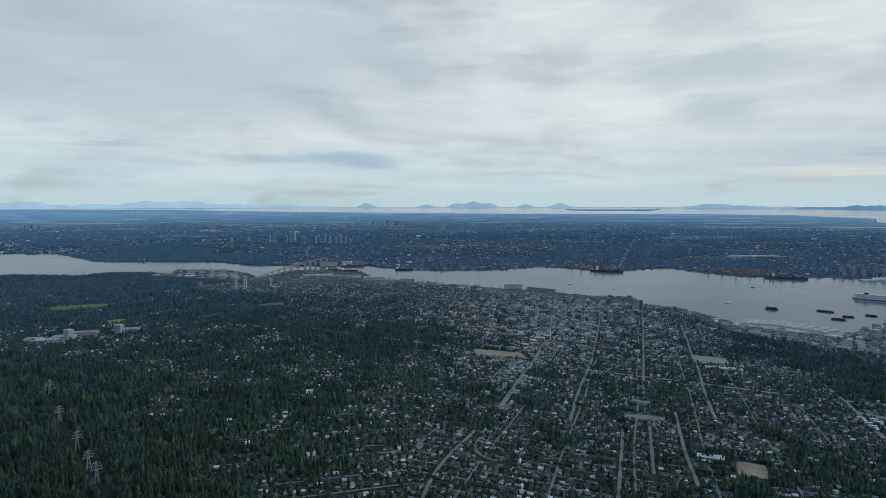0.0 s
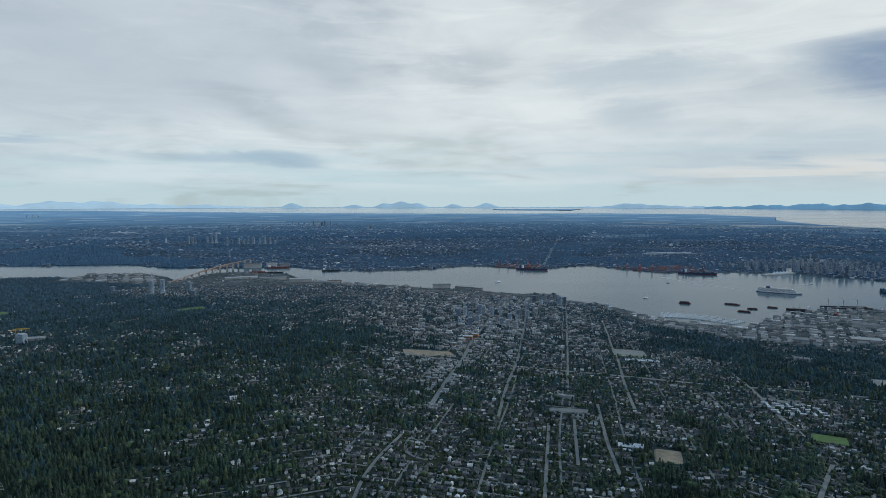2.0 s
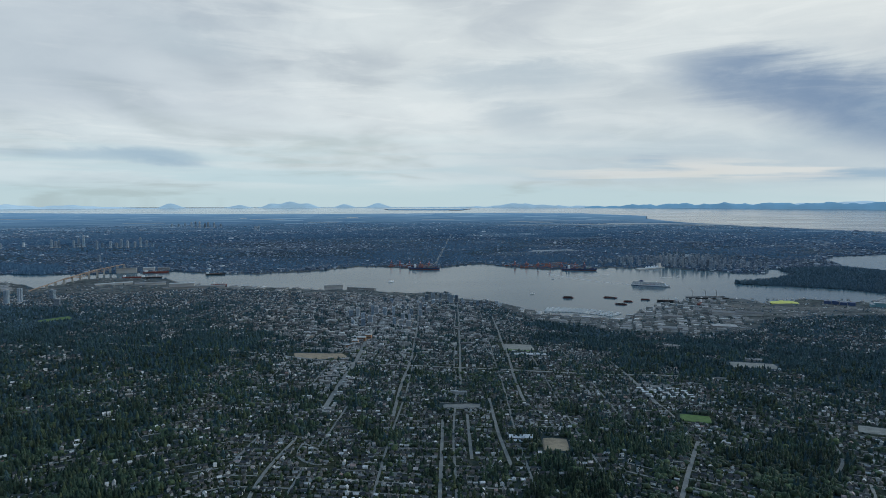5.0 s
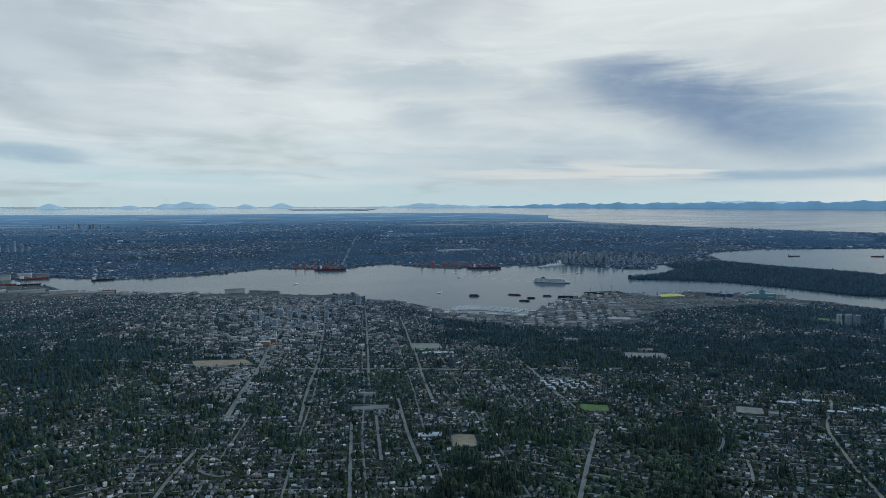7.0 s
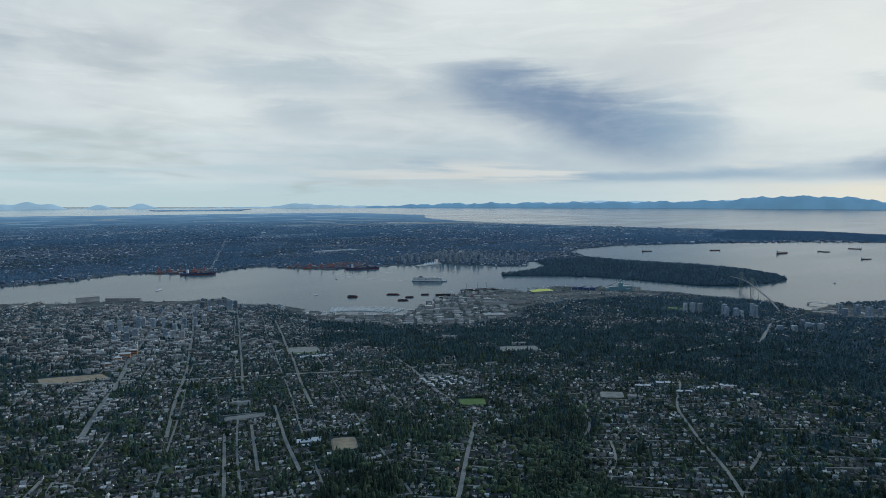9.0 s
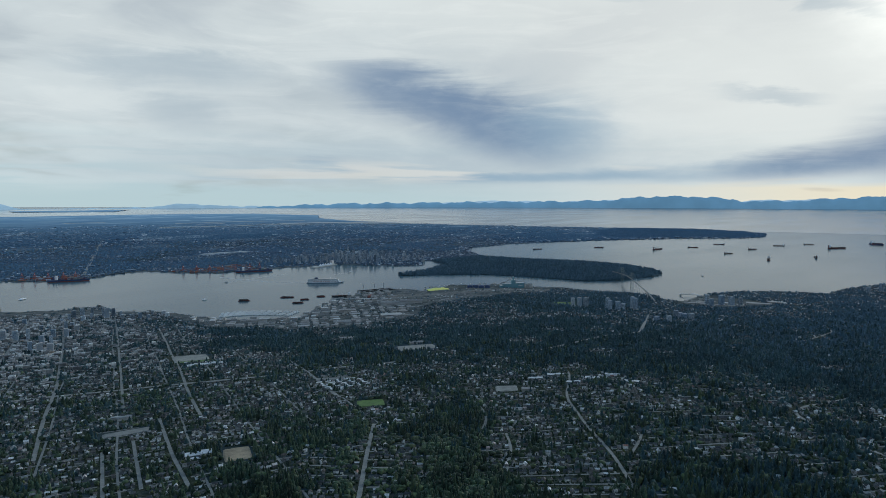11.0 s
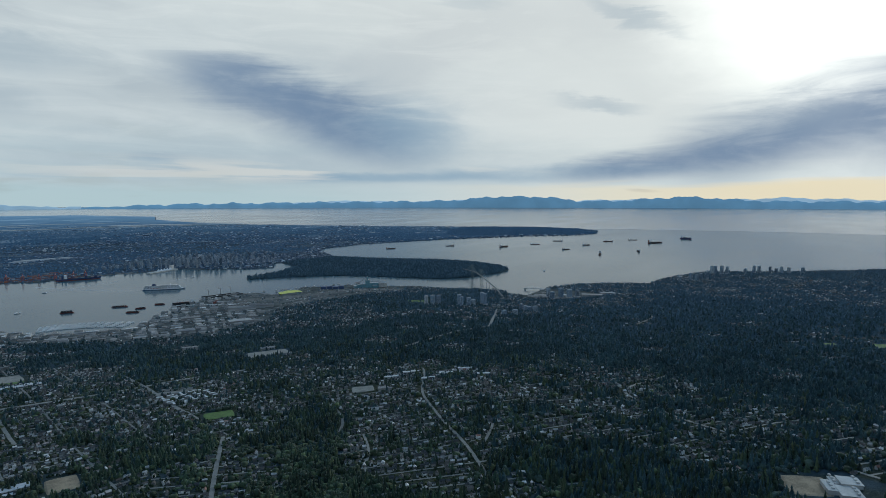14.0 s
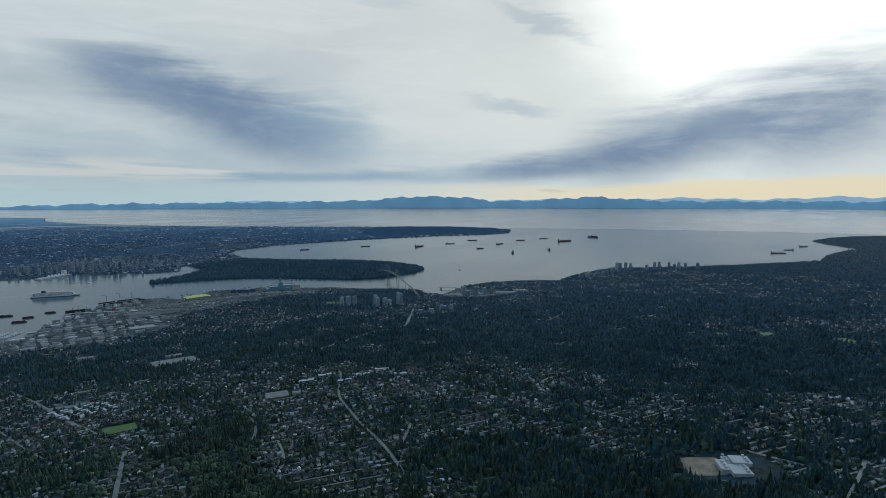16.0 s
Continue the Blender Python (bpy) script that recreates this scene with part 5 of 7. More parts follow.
def storeyed(outline, floors, share, inset):
    """A tower shaft one unit high: each storey a proud slab edge over a set-back band of windows."""
    n, V, F, G = len(outline), [], [], []
    ring = lambda k, z: V.extend([(x * k, y * k, z) for x, y in outline])
    ring(1.0, -0.06)
    for f in range(floors):
        z, s = f / floors, 1 / floors
        ring(1.0, z + s * share), ring(1 - inset, z + s * share), ring(1 - inset, z + s), ring(1.0, z + s)
    ring(1.0, 1.01)
    rings = len(V) // n
    for r in range(rings - 1):
        for k in range(n):
            q = (r * n + k, r * n + (k + 1) % n, (r + 1) * n + (k + 1) % n, (r + 1) * n + k)
            (G if r % 4 == 2 else F).append(q)
    faces = [np.array(F), np.array(G)]
    V.append((0, 0, 1.01))
    top = (rings - 1) * n
    faces.append(np.array([(top + k, top + (k + 1) % n, len(V) - 1) for k in range(n)]))
    return np.array(V), faces


def shaft_mesh(name, outline, floors, share, inset):
    V, faces = storeyed(outline, floors, share, inset)
    return mesh_of(name, V, faces, [m_tower_wall, m_tower_glass], [0, 1, 0])


RECT = [(-0.5, -0.38), (0.5, -0.38), (0.5, 0.38), (-0.5, 0.38)]
CUT = [(-0.5, -0.25), (-0.3, -0.45), (0.3, -0.45), (0.5, -0.25), (0.5, 0.25), (0.3, 0.45), (-0.3, 0.45), (-0.5, 0.25)]
CROSS = [(-0.5, -0.2), (-0.22, -0.2), (-0.22, -0.45), (0.22, -0.45), (0.22, -0.2), (0.5, -0.2), (0.5, 0.2), (0.22, 0.2), (0.22, 0.45), (-0.22, 0.45), (-0.22, 0.2), (-0.5, 0.2)]


def tower_kind(outline, floors, share, inset, label, category, group, cap):
    t = thing("apartment_tower" if category == "tower" else "office_tower", label, category, group)
    part("shaft", shaft_mesh("tower_shaft", outline, floors, share, inset), t)
    bm = bmesh.new()
    block(bm, -0.22, 0.2, -0.16, 0.18, 1.0, 1.0 + cap, 0.02)
    part("plant_room", solid(bm, "tower_plant_room", m_concrete), t, "grey rooftop plant room")
    bm = bmesh.new()
    block(bm, -0.62, 0.62, -0.55, 0.55, -0.08, 0.09, 0.01)
    part("podium", solid(bm, "tower_podium", m_concrete), t)
    return t


HIGH = "towers of the lower town"
KINDS = [tower_kind(RECT, 14, 0.42, 0.05, "pale concrete apartment tower with window bands", "tower", HIGH, 0.05),
         tower_kind(CUT, 16, 0.30, 0.04, "glassy apartment tower with cut corners", "tower", HIGH, 0.06),
         tower_kind(CROSS, 15, 0.45, 0.05, "concrete apartment tower of cross plan", "tower", HIGH, 0.04),
         tower_kind(RECT, 20, 0.22, 0.03, "dark glass tower with thin floor slabs", "tower", HIGH, 0.07)]
towers_made = 0


def tower(x, y, h, w=None, kind=None, turn=None):
    """Sets a tower of that height and width on the ground."""
    global towers_made
    k = KINDS[towers_made % 4 if kind is None else kind]
    w = w or 1.9 + 0.5 * math.sin(towers_made * 1.7)
    turn = -radians(18) + 0.2 * math.sin(towers_made) if turn is None else turn
    m = Matrix.Translation((x, y, max(height(x, y), 0.3))) @ Matrix.Rotation(turn, 4, "Z") @ Matrix.Diagonal((w, w * 0.9, h, 1))
    if "set" not in k:
        k["set"] = 1
        k.matrix_basis = m
    else:
        again(k, m)
    towers_made += 1


for tx, ty, th in ((50.3, 323, 5.7), (46.9, 325, 3.9), (52.7, 321, 3.3), (59, 327, 6.2), (62, 331, 4.7), (66, 328.5, 4.7), (70.6, 327, 5.3), (66, 304, 4), (69, 301.5, 3.4),
                   (73, 315, 3.9), (75.4, 309.6, 4.4), (79.8, 323.3, 4.6), (70.6, 292, 4.2), (85.5, 325, 4), (91.5, 348, 4), (49, 298, 4.5), (54.4, 309, 4.1), (44.5, 302, 3.0)):
    tower(tx, ty, th)
for tx, ty, th in ((101.5, 379, 4.4), (105.7, 386, 5.2), (114, 400, 4.6), (118.5, 397, 5), (122, 389, 5.6), (121, 380, 5.9), (125.5, 383, 5.2), (128, 378.5, 3.7), (126, 370.6, 2.5),
                   (130, 366.6, 2.9), (134, 366, 3.6), (144, 374, 3), (149, 370, 2.6), (108, 378, 2.9), (114, 384, 3.3), (137, 362, 2.5), (148, 362, 2.6),
                   (81.6, 384, 2.9), (87.3, 382, 2.5), (96.3, 355, 2.4), (94, 340, 2.6), (81.6, 352, 2.3), (97.4, 377, 2.2)):
    tower(tx, ty, th)
for tx, ty, th in ((-147.5, 430, 8.8), (-141, 432, 9.2), (-127, 444, 6), (-114, 407, 3.9), (-184, 459, 3.7)):
    tower(tx, ty, th, 3.2)
for tx, ty, th in ((317, 191.5, 5.1), (319.5, 188.5, 5.5), (322.5, 186, 5.5), (328, 174.5, 6.5), (325, 171.5, 5.8), (330, 169, 5.1), (333, 167.5, 3.8), (344.5, 167, 7.1), (341, 163.5, 7),
                   (310, 136.5, 2.5), (308, 129, 3.4), (331.5, 135, 4), (329, 131.5, 3.3), (326.5, 128.3, 3.2), (330, 126, 3.3)):
    tower(tx, ty, th, 2.6)
for tx, ty, th in ((612, 61, 5.1), (608, 57.5, 5.1), (611, 52.5, 5.1), (612.5, 48, 4.5), (635, 27, 4.7), (637, 23, 4.7), (560, 59.7, 4.2), (549, 66, 3.1), (558.7, 64, 3.1), (551, 71.4, 4.1),
                   (640.4, 14, 4.1), (641, 9, 3), (646, 5, 4.2), (648, -1, 3.6), (634, -12, 4.1), (627, 34, 2.9), (536, 77, 3), (408, 146, 4.4), (408.5, 137, 4.4), (409, 131, 3.8), (402, 141, 3), (414, 127, 3)):
    tower(tx, ty, th * 1.3 + 0.8, 3.2)
for tx, ty, th in ((-225, 927, 14.1), (-231, 928, 11.5), (-237.4, 928.6, 8.9), (-255, 930, 8.9), (-264, 930, 9.8), (-259.4, 932, 8), (-200, 886, 10.1), (-188, 904, 8.5), (-175, 904, 10.2),
                   (-167.5, 904, 8.5), (-151.6, 904, 11.9), (-144, 904, 8.5), (-137.4, 904, 5.1), (-323, 932.7, 6.4), (-303.6, 953, 5.5), (-158.3, 904, 7.6), (-198, 905, 6), (-181, 906, 6), (-163.6, 731, 6.9)):
    tower(tx, ty, th * 1.05, 2.8)
for tx, ty, th in ((-127, 1496, 13.9), (-135.5, 1496, 13.9), (-109, 1497, 12.5), (-95.6, 1498, 11.1), (-148, 1536, 11.4), (-162, 1536, 10), (-82, 1500, 8.3), (-195, 1574, 7.3), (-180.6, 1576, 7.3),
                   (-116, 1500, 9.7), (-882, 1303, 14.5), (-876, 1302, 10.2), (-912, 1334, 7.5), (-859, 1301, 7.2), (-1212, 2335, 9.7), (-1197, 2341, 12.2), (-1179, 2347, 9.7), (1.2, 1303, 8.4), (-5, 1359, 7.5)):
    tower(tx, ty, th, 4.0)
# the downtown peninsula, thickest about its middle
DOWNTOWN = np.array([(318, 575), (345, 545), (398, 536), (428, 488), (456, 462), (500, 492), (556, 482), (596, 522), (575, 590), (470, 650), (350, 660)], float)
spots = []
for x in np.arange(318, 600, 4.8):
    for y in np.arange(458, 660, 4.8):
        px, py = x + rng.uniform(-2.4, 2.4), y + rng.uniform(-2.4, 2.4)
        d = float(inland(np.array([px]), np.array([py]), DOWNTOWN)[0])
        core = math.exp(-((px - 425) / 60) ** 2 - ((py - 535) / 55) ** 2)
        if d > 2.0 and rng.random() < 0.24 + 0.55 * core:
            spots.append((px, py, (1.6 + (2.2 + 9.0 * rng.random() ** 1.8) * core ** 0.8) * rng.uniform(0.7, 1.2)))
spots.sort(key=lambda q: q[2] + 0.05 * (600 - q[1]), reverse=True)
for px, py, th in spots[:165]:
    tower(px, py, th, float(rng.uniform(1.4, 2.3)), turn=-radians(45) + float(rng.normal(0, 0.1)))
# the lower ones behind, too many to tell apart
lesser = np.array(spots[165:420])
models = []
for outline, floors, share, inset in ((RECT, 8, 0.42, 0.05), (CUT, 9, 0.30, 0.04), (CROSS, 8, 0.45, 0.05)):
    V, (f0, f1, f2) = storeyed(outline, floors, share, inset)
    models.append((V, [(f0, 0), (f1, 1), (f2, 0)]))
n = len(lesser)
w = rng.uniform(1.6, 2.8, n)
me = strewn("downtown_blocks", models, np.column_stack([lesser[:, :2], np.maximum(lie(lesser[:, 0], lesser[:, 1])[0], 0.3)]), np.stack([w, w * 0.9, lesser[:, 2]], -1),
            rng.normal(-0.785, 0.1, n), rng.integers(0, 3, n), [varied("mixed_tower_walls", [(p, tuple(0.62 * v for v in c)) for p, c in TOWER_WALLS], 0.75, "island", 2.0, 0.15), varied("mixed_tower_glass", TOWER_GLASS, 0.22, "island", 2.0, 0.2, 0.6)])
tagged(new("downtown_blocks", me), "crowded grey and glass blocks of the far downtown", "buildings", kind="stuff")


# ---- halls and sheds ----
m_shed_roof = varied("metal_shed_roof", ((0.0, (0.07, 0.075, 0.08)), (0.35, (0.15, 0.16, 0.165)), (0.6, (0.10, 0.10, 0.10)), (0.8, (0.25, 0.255, 0.25)), (0.93, (0.36, 0.36, 0.355)), (1.0, (0.66, 0.66, 0.65))), 0.5, "object", 1.0, 0.2)
m_shed_wall = varied("metal_shed_wall", ((0.0, (0.22, 0.22, 0.22)), (0.5, (0.34, 0.33, 0.31)), (1.0, (0.46, 0.46, 0.46))), 0.65, "object", 1.0, 0.2)


def shed_kind(ridge, label):
    t = thing("warehouse", label, "warehouse", "sheds on the waterfront")
    bm = bmesh.new()
    block(bm, -0.5, 0.5, -0.5, 0.5, -0.4, 1.0)
    part("wall", solid(bm, "shed_wall", m_shed_wall), t)
    bm = bmesh.new()
    n = 4
    rows = []
    for k in range(n + 1):
        f = k / n * 2 - 1
        rows.append([bm.verts.new((x, f * 0.52, 1.0 + ridge * (1 - abs(f)) + dz)) for x in (-0.52, 0.52) for dz in (0.0, 0.05)])
    for a, b in zip(rows, rows[1:]):
        for i, j in ((1, 3), (3, 2), (2, 0), (0, 1)):
            bm.faces.new((a[i], a[j], b[j], b[i]))
    for r in (rows[0], rows[-1]):
        bm.faces.new((r[0], r[1], r[3], r[2]))
    part("roof", solid(bm, "shed_roof", m_shed_roof), t, "ribbed metal roof")
    for x in (-0.25, 0.22):
        bm = bmesh.new()
        block(bm, x - 0.04, x + 0.04, -0.05, 0.05, 1.0 + ridge * 0.8, 1.12 + ridge, 0.01)
        part("roof_vent", solid(bm, "shed_vent", m_steel), t)
    bm = bmesh.new()
    block(bm, -0.1, 0.1, -0.512, -0.49, 0.0, 0.6)
    part("loading_door", solid(bm, "shed_door", m_steel), t)
    return t


SHEDS = [shed_kind(0.04, "flat grey industrial warehouse with roof vents"), shed_kind(0.30, "gabled metal warehouse near the water"), shed_kind(0.14, "long low industrial shed with a pale roof")]
sheds_made = 0


def shed(x, y, w, d, h, turn, kind=None, z=None):
    global sheds_made
    k = SHEDS[sheds_made % 3 if kind is None else kind]
    m = Matrix.Translation((x, y, max(height(x, y), 0.35) if z is None else z)) @ Matrix.Rotation(turn, 4, "Z") @ Matrix.Diagonal((w, d, h, 1))
    if "set" not in k:
        k["set"] = 1
        k.matrix_basis = m
    else:
        again(k, m)
    sheds_made += 1


placed = []
for poly, turn, step, lot in ((WORKS[0], 0.35, 7.5, 60), (WORKS[1], -0.62, 4.6, 260), (WORKS[2], -0.45, 7.0, 16), (WORKS[3], -0.9, 6.0, 14)):
    c, s = math.cos(turn), math.sin(turn)
    mid = poly.mean(0)
    n = 0
    for i in range(-26, 27):
        for j in range(-34, 35):
            u, v = i * step * 1.25 + rng.uniform(-1, 1), j * step * 0.8 + rng.uniform(-0.6, 0.6)
            x, y = mid[0] + u * c - v * s, mid[1] + u * s + v * c
            d = float(inland(np.array([x]), np.array([y]), poly)[0])
            if d < 3.0 or n >= lot or rng.random() < 0.36 or bool(near_road(np.array([x]), np.array([y]), 2.0)[0]):
                continue
            if math.hypot(x - 328, y - 325) < 22 or math.hypot(x - 380, y - 285) < 20:
                continue
            shed(x, y, float(rng.uniform(0.35, 1.2)) * step, float(rng.uniform(0.22, 0.66)) * step, float(rng.uniform(0.45, 1.0)), turn + float(rng.choice([0, 0, 1.57])) + float(rng.normal(0, 0.06)))
            placed.append((x, y))
            n += 1
# stacks, trailers and clutter on the yards
V, at = [], []
for poly, n in ((WORKS[0], 400), (WORKS[1], 900), (WORKS[2], 160)):
    lo, hi = poly.min(0), poly.max(0)
    px, py = rng.uniform(lo[0], hi[0], n * 3), rng.uniform(lo[1], hi[1], n * 3)
    ok = inland(px, py, poly) > 1.5
    at.append(np.stack([px[ok], py[ok]], -1)[:n])
at = np.concatenate(at)
me = strewn("yard_stacks", [(v[:8], [(f[:5], 0) for f, _ in g]) for v, g in FLATS_M[:1]], np.column_stack([at, np.maximum(lie(at[:, 0], at[:, 1])[0], 0.3)]),
            np.stack([rng.uniform(0.6, 2.4, len(at)), rng.uniform(0.3, 0.8, len(at)), rng.uniform(0.12, 0.32, len(at))], -1), rng.choice([-0.62, 0.95, 0.35], len(at)), np.zeros(len(at), int), [m_works])
tagged(new("yard_stacks", me), "containers, trailers and stacks on the yards", "clutter", kind="stuff")

# ochre blocks on the main avenue, one of them still going up
m_ochre = plain("ochre_cladding", (0.42, 0.22, 0.11), 0.7, 0.2, 1.5)
for x, y, w, d, h in ((42.5, 263, 3.6, 2.6, 1.7), (46, 266, 2.8, 2.2, 2.2), (34, 252, 4.0, 2.4, 1.0), (39.0, 258.5, 2.6, 2.0, 1.3)):
    t = thing("ochre_block", "ochre-clad apartment block beside the avenue", "building", "ochre blocks", at=(x, y, height(x, y)), turn=-0.31)
    bm = bmesh.new()
    block(bm, -w / 2, w / 2, -d / 2, d / 2, -0.5, h)
    part("wall", solid(bm, "ochre_wall", m_ochre), t)
    bm = bmesh.new()
    block(bm, -w / 2 - 0.06, w / 2 + 0.06, -d / 2 - 0.06, d / 2 + 0.06, h, h + 0.1)
    part("roof", solid(bm, "ochre_roof", m_townhouse_roof), t)
    for k in range(3):
        bm = bmesh.new()
        block(bm, -w / 2 + 0.2, w / 2 - 0.2, -d / 2 - 0.03, -d / 2 + 0.05, 0.2 + k * h / 3.2, 0.2 + k * h / 3.2 + h / 7)
        part("window_band", solid(bm, "ochre_windows", m_glass), t)
tower_crane = thing("tower_crane", "slender yellow tower crane over a building site", "crane", at=(-140, 257, height(-140, 257)), turn=0.6)
m_yellow = plain("yellow_crane_paint", (0.45, 0.30, 0.05), 0.6)
for nm, bars in (("mast", [((0, 0, -0.3), (0, 0, 6.4))]), ("jib", [((-1.6, 0, 5.9), (4.6, 0, 5.9)), ((0, 0, 6.4), (4.2, 0, 5.95)), ((0, 0, 6.4), (-1.5, 0, 5.95))]), ("counterweight", [((-1.6, 0, 5.3), (-1.6, 0, 5.9))])):
    bm = bmesh.new()
    for a, b in bars:
        bar(bm, a, b, 0.4 if nm == "counterweight" else 0.2)
    part(nm, solid(bm, "tower_crane_" + nm, m_yellow), tower_crane)
# single halls
for x, y, w, d, h, a, k in ((55, 474, 14, 4, 2.6, -0.1, 0), (75, 463, 23, 3.0, 1.6, -0.62, 0), (-48, 506, 44, 6, 1.8, 0.0, 2), (-57, 508, 18, 6, 4.0, 0.0, 0), (-84, 537, 22, 8, 1.3, 0.1, 2), (-110, 535, 26, 7, 1.0, 0.3, 2),
                            (-119, 634, 17, 4, 4.2, 0.0, 0), (-101, 640, 10, 4, 3.6, 0.0, 0), (-88, 641, 10, 4, 3.0, 0.0, 0), 
                            (54, 171.5, 5.0, 1.2, 0.7, -0.3, 2), (57, 169.5, 3.4, 1.6, 0.8, -0.3, 2),
                            (-157, 238, 9, 5, 1.1, 0.2, 0), (-153, 243, 8, 5, 1.6, 0.2, 0), (-151, 255, 9, 4, 1.6, 0.2, 0), (-164, 242, 7, 4, 1.1, 0.2, 0), (-148, 230, 7, 4, 1.0, 0.2, 0), (-137, 263, 8, 4, 1.6, 0.2, 0),
                            (24, 244, 10, 3, 0.9, -0.3, 0), (125, 168.8, 9, 1.5, 0.5, -0.64, 0), (171, 222, 6, 3, 1.2, -0.6, 0), (185, 190, 6, 3, 0.8, -0.6, 0), (203, 267, 9, 5, 1.2, -0.5, 1), (262, 290, 16, 7, 1.6, -0.8, 1), (271, 283, 14, 6, 1.6, -0.8, 1),
                            (230, 297, 10, 4, 1.2, -0.6, 2), (233, 260, 12, 6, 1.0, -0.5, 0), (150, 105.5, 4, 2, 0.8, -0.8, 0), (420, 118, 14, 5, 1.0, -1.2, 0), (430, 110, 10, 4, 1.0, -1.2, 0)):
    shed(x, y, w, d, h, a, k)
for x, y, h in ((-138, 257, 4.3), (-151, 243, 4.2)):
    tower(x, y, h, 3.4, 0)
# white-roofed halls, schools and shops
m_white_roof = plain("white_coated_roof", (0.44, 0.45, 0.46), 0.5, 0.15, 1.2)


def flat_hall(name, label, category, x, y, turn, wings, group=""):
    """A building of several flat-roofed wings with window bands."""
    hall = thing(name, label, category, group, at=(x, y, height(x, y)), turn=turn)
    for x0, x1, y0, y1, h in wings:
        bm = bmesh.new()
        block(bm, x0, x1, y0, y1, -0.9, h)
        wing = part("wing", solid(bm, "hall_wing", m_concrete), hall)
        bm = bmesh.new()
        block(bm, x0 - 0.07, x1 + 0.07, y0 - 0.07, y1 + 0.07, h, h + 0.09)
        part("roof", solid(bm, "hall_roof", m_white_roof), wing, "white coated flat roof")
        bm = bmesh.new()
        block(bm, x0 + 0.2, x1 - 0.2, y0 - 0.03, y0 + 0.04, h - 0.3, h - 0.1)
        part("window_band", solid(bm, "hall_windows", m_glass), wing)


flat_hall("sports_hall", "long low hall with white roofs beside a brown field", "hall", 57.2, 126.8, -0.42, ((-2.6, 0.6, -0.9, 1.1, 0.7), (0.6, 2.8, -1.3, 0.9, 0.95), (-2.0, 2.4, -2.3, -1.35, 0.45)))
flat_hall("school", "white-roofed school of five joined wings beside a playing field", "school", 101, 214.5, -0.36,
          [(-6.5 + 2.5 * k, -4.3 + 2.5 * k, -1.1 - 0.25 * (k % 2), 1.2, 0.8 + 0.2 * (k % 2)) for k in range(5)])
for k in range(6):
    a, r = radians(55.5 + 1.75 * k), 196 + 6.0 * math.sin(k * 2.1)
    flat_hall("shop_block", "pale flat-roofed shops along a road among trees", "shops", r * math.sin(a), r * math.cos(a), -a + 0.1 * math.sin(k), ((-2.2, 0.4, -0.8, 0.8, 0.6), (0.6, 2.3, -0.6, 0.9, 0.75)), "shops by the road")
# rows of white-roofed townhouses
m_townhouse = plain("white_membrane_roof", (0.62, 0.62, 0.61), 0.6, 0.15, 1.5)
bm = bmesh.new()
block(bm, -1.5, 1.5, -0.5, 0.5, -0.3, 0.75)
th_wall = solid(bm, "townhouse_wall", m_shed_wall)
bm = bmesh.new()
for k in range(4):
    block(bm, -1.55 + k * 0.78, -0.82 + k * 0.78, -0.55, 0.55, 0.75, 0.86 + 0.06 * (k % 2), 0.04)
th_roof = solid(bm, "townhouse_roof", m_townhouse)
row = None
for i in range(5):
    for j in range(5):
        x, y = 113.2 + i * 2.9 + j * 0.5, 155.0 + j * 2.3 - i * 1.1
        m = Matrix.Translation((x, y, height(x, y))) @ Matrix.Rotation(-0.35 + 1.57 * ((i + j) % 3 == 0), 4, "Z") @ Matrix.Diagonal((0.62, 0.62, 0.8, 1))
        if row is None:
            row = thing("townhouse_row", "row of townhouses with stepped white roofs", "townhouses", "white-roofed townhouses")
            row.matrix_basis = m
            part("wall", th_wall, row), part("roof", th_roof, row, "white membrane roof")
        else:
            again(row, m)

# the large white school on the hill
campus = thing("school_building", "large pale flat-roofed school with several wings", "school", at=(*CAMPUS, height(*CAMPUS) + 0.1), turn=0.25)
for k, (x0, x1, y0, y1, h) in enumerate(((-3.6, 0.5, -1.6, 1.8, 0.5), (0.5, 3.8, -2.8, 0.6, 0.8), (-2.0, 2.4, 1.8, 3.4, 0.45), (1.4, 4.2, 0.6, 1.8, 0.35))):
    bm = bmesh.new()
    block(bm, x0, x1, y0, y1, -0.8, h)
    part("wing", solid(bm, "school_wing", m_concrete), campus)
    bm = bmesh.new()
    block(bm, x0 - 0.08, x1 + 0.08, y0 - 0.08, y1 + 0.08, h, h + 0.1)
    part("roof", solid(bm, "school_roof", m_concrete), campus)
    for q in range(3):
        bm = bmesh.new()
        block(bm, x0 + 0.6 + q * 1.2, x0 + 1.2 + q * 1.2, y0 + 0.4, y0 + 0.9, h + 0.1, h + 0.35, 0.03)
        part("roof_unit", solid(bm, "school_roof_unit", m_concrete), campus)
    bm = bmesh.new()
    block(bm, x0 + 0.2, x1 - 0.2, y0 - 0.03, y0 + 0.05, 0.25, h - 0.3)
    part("window_band", solid(bm, "school_windows", m_glass), campus)


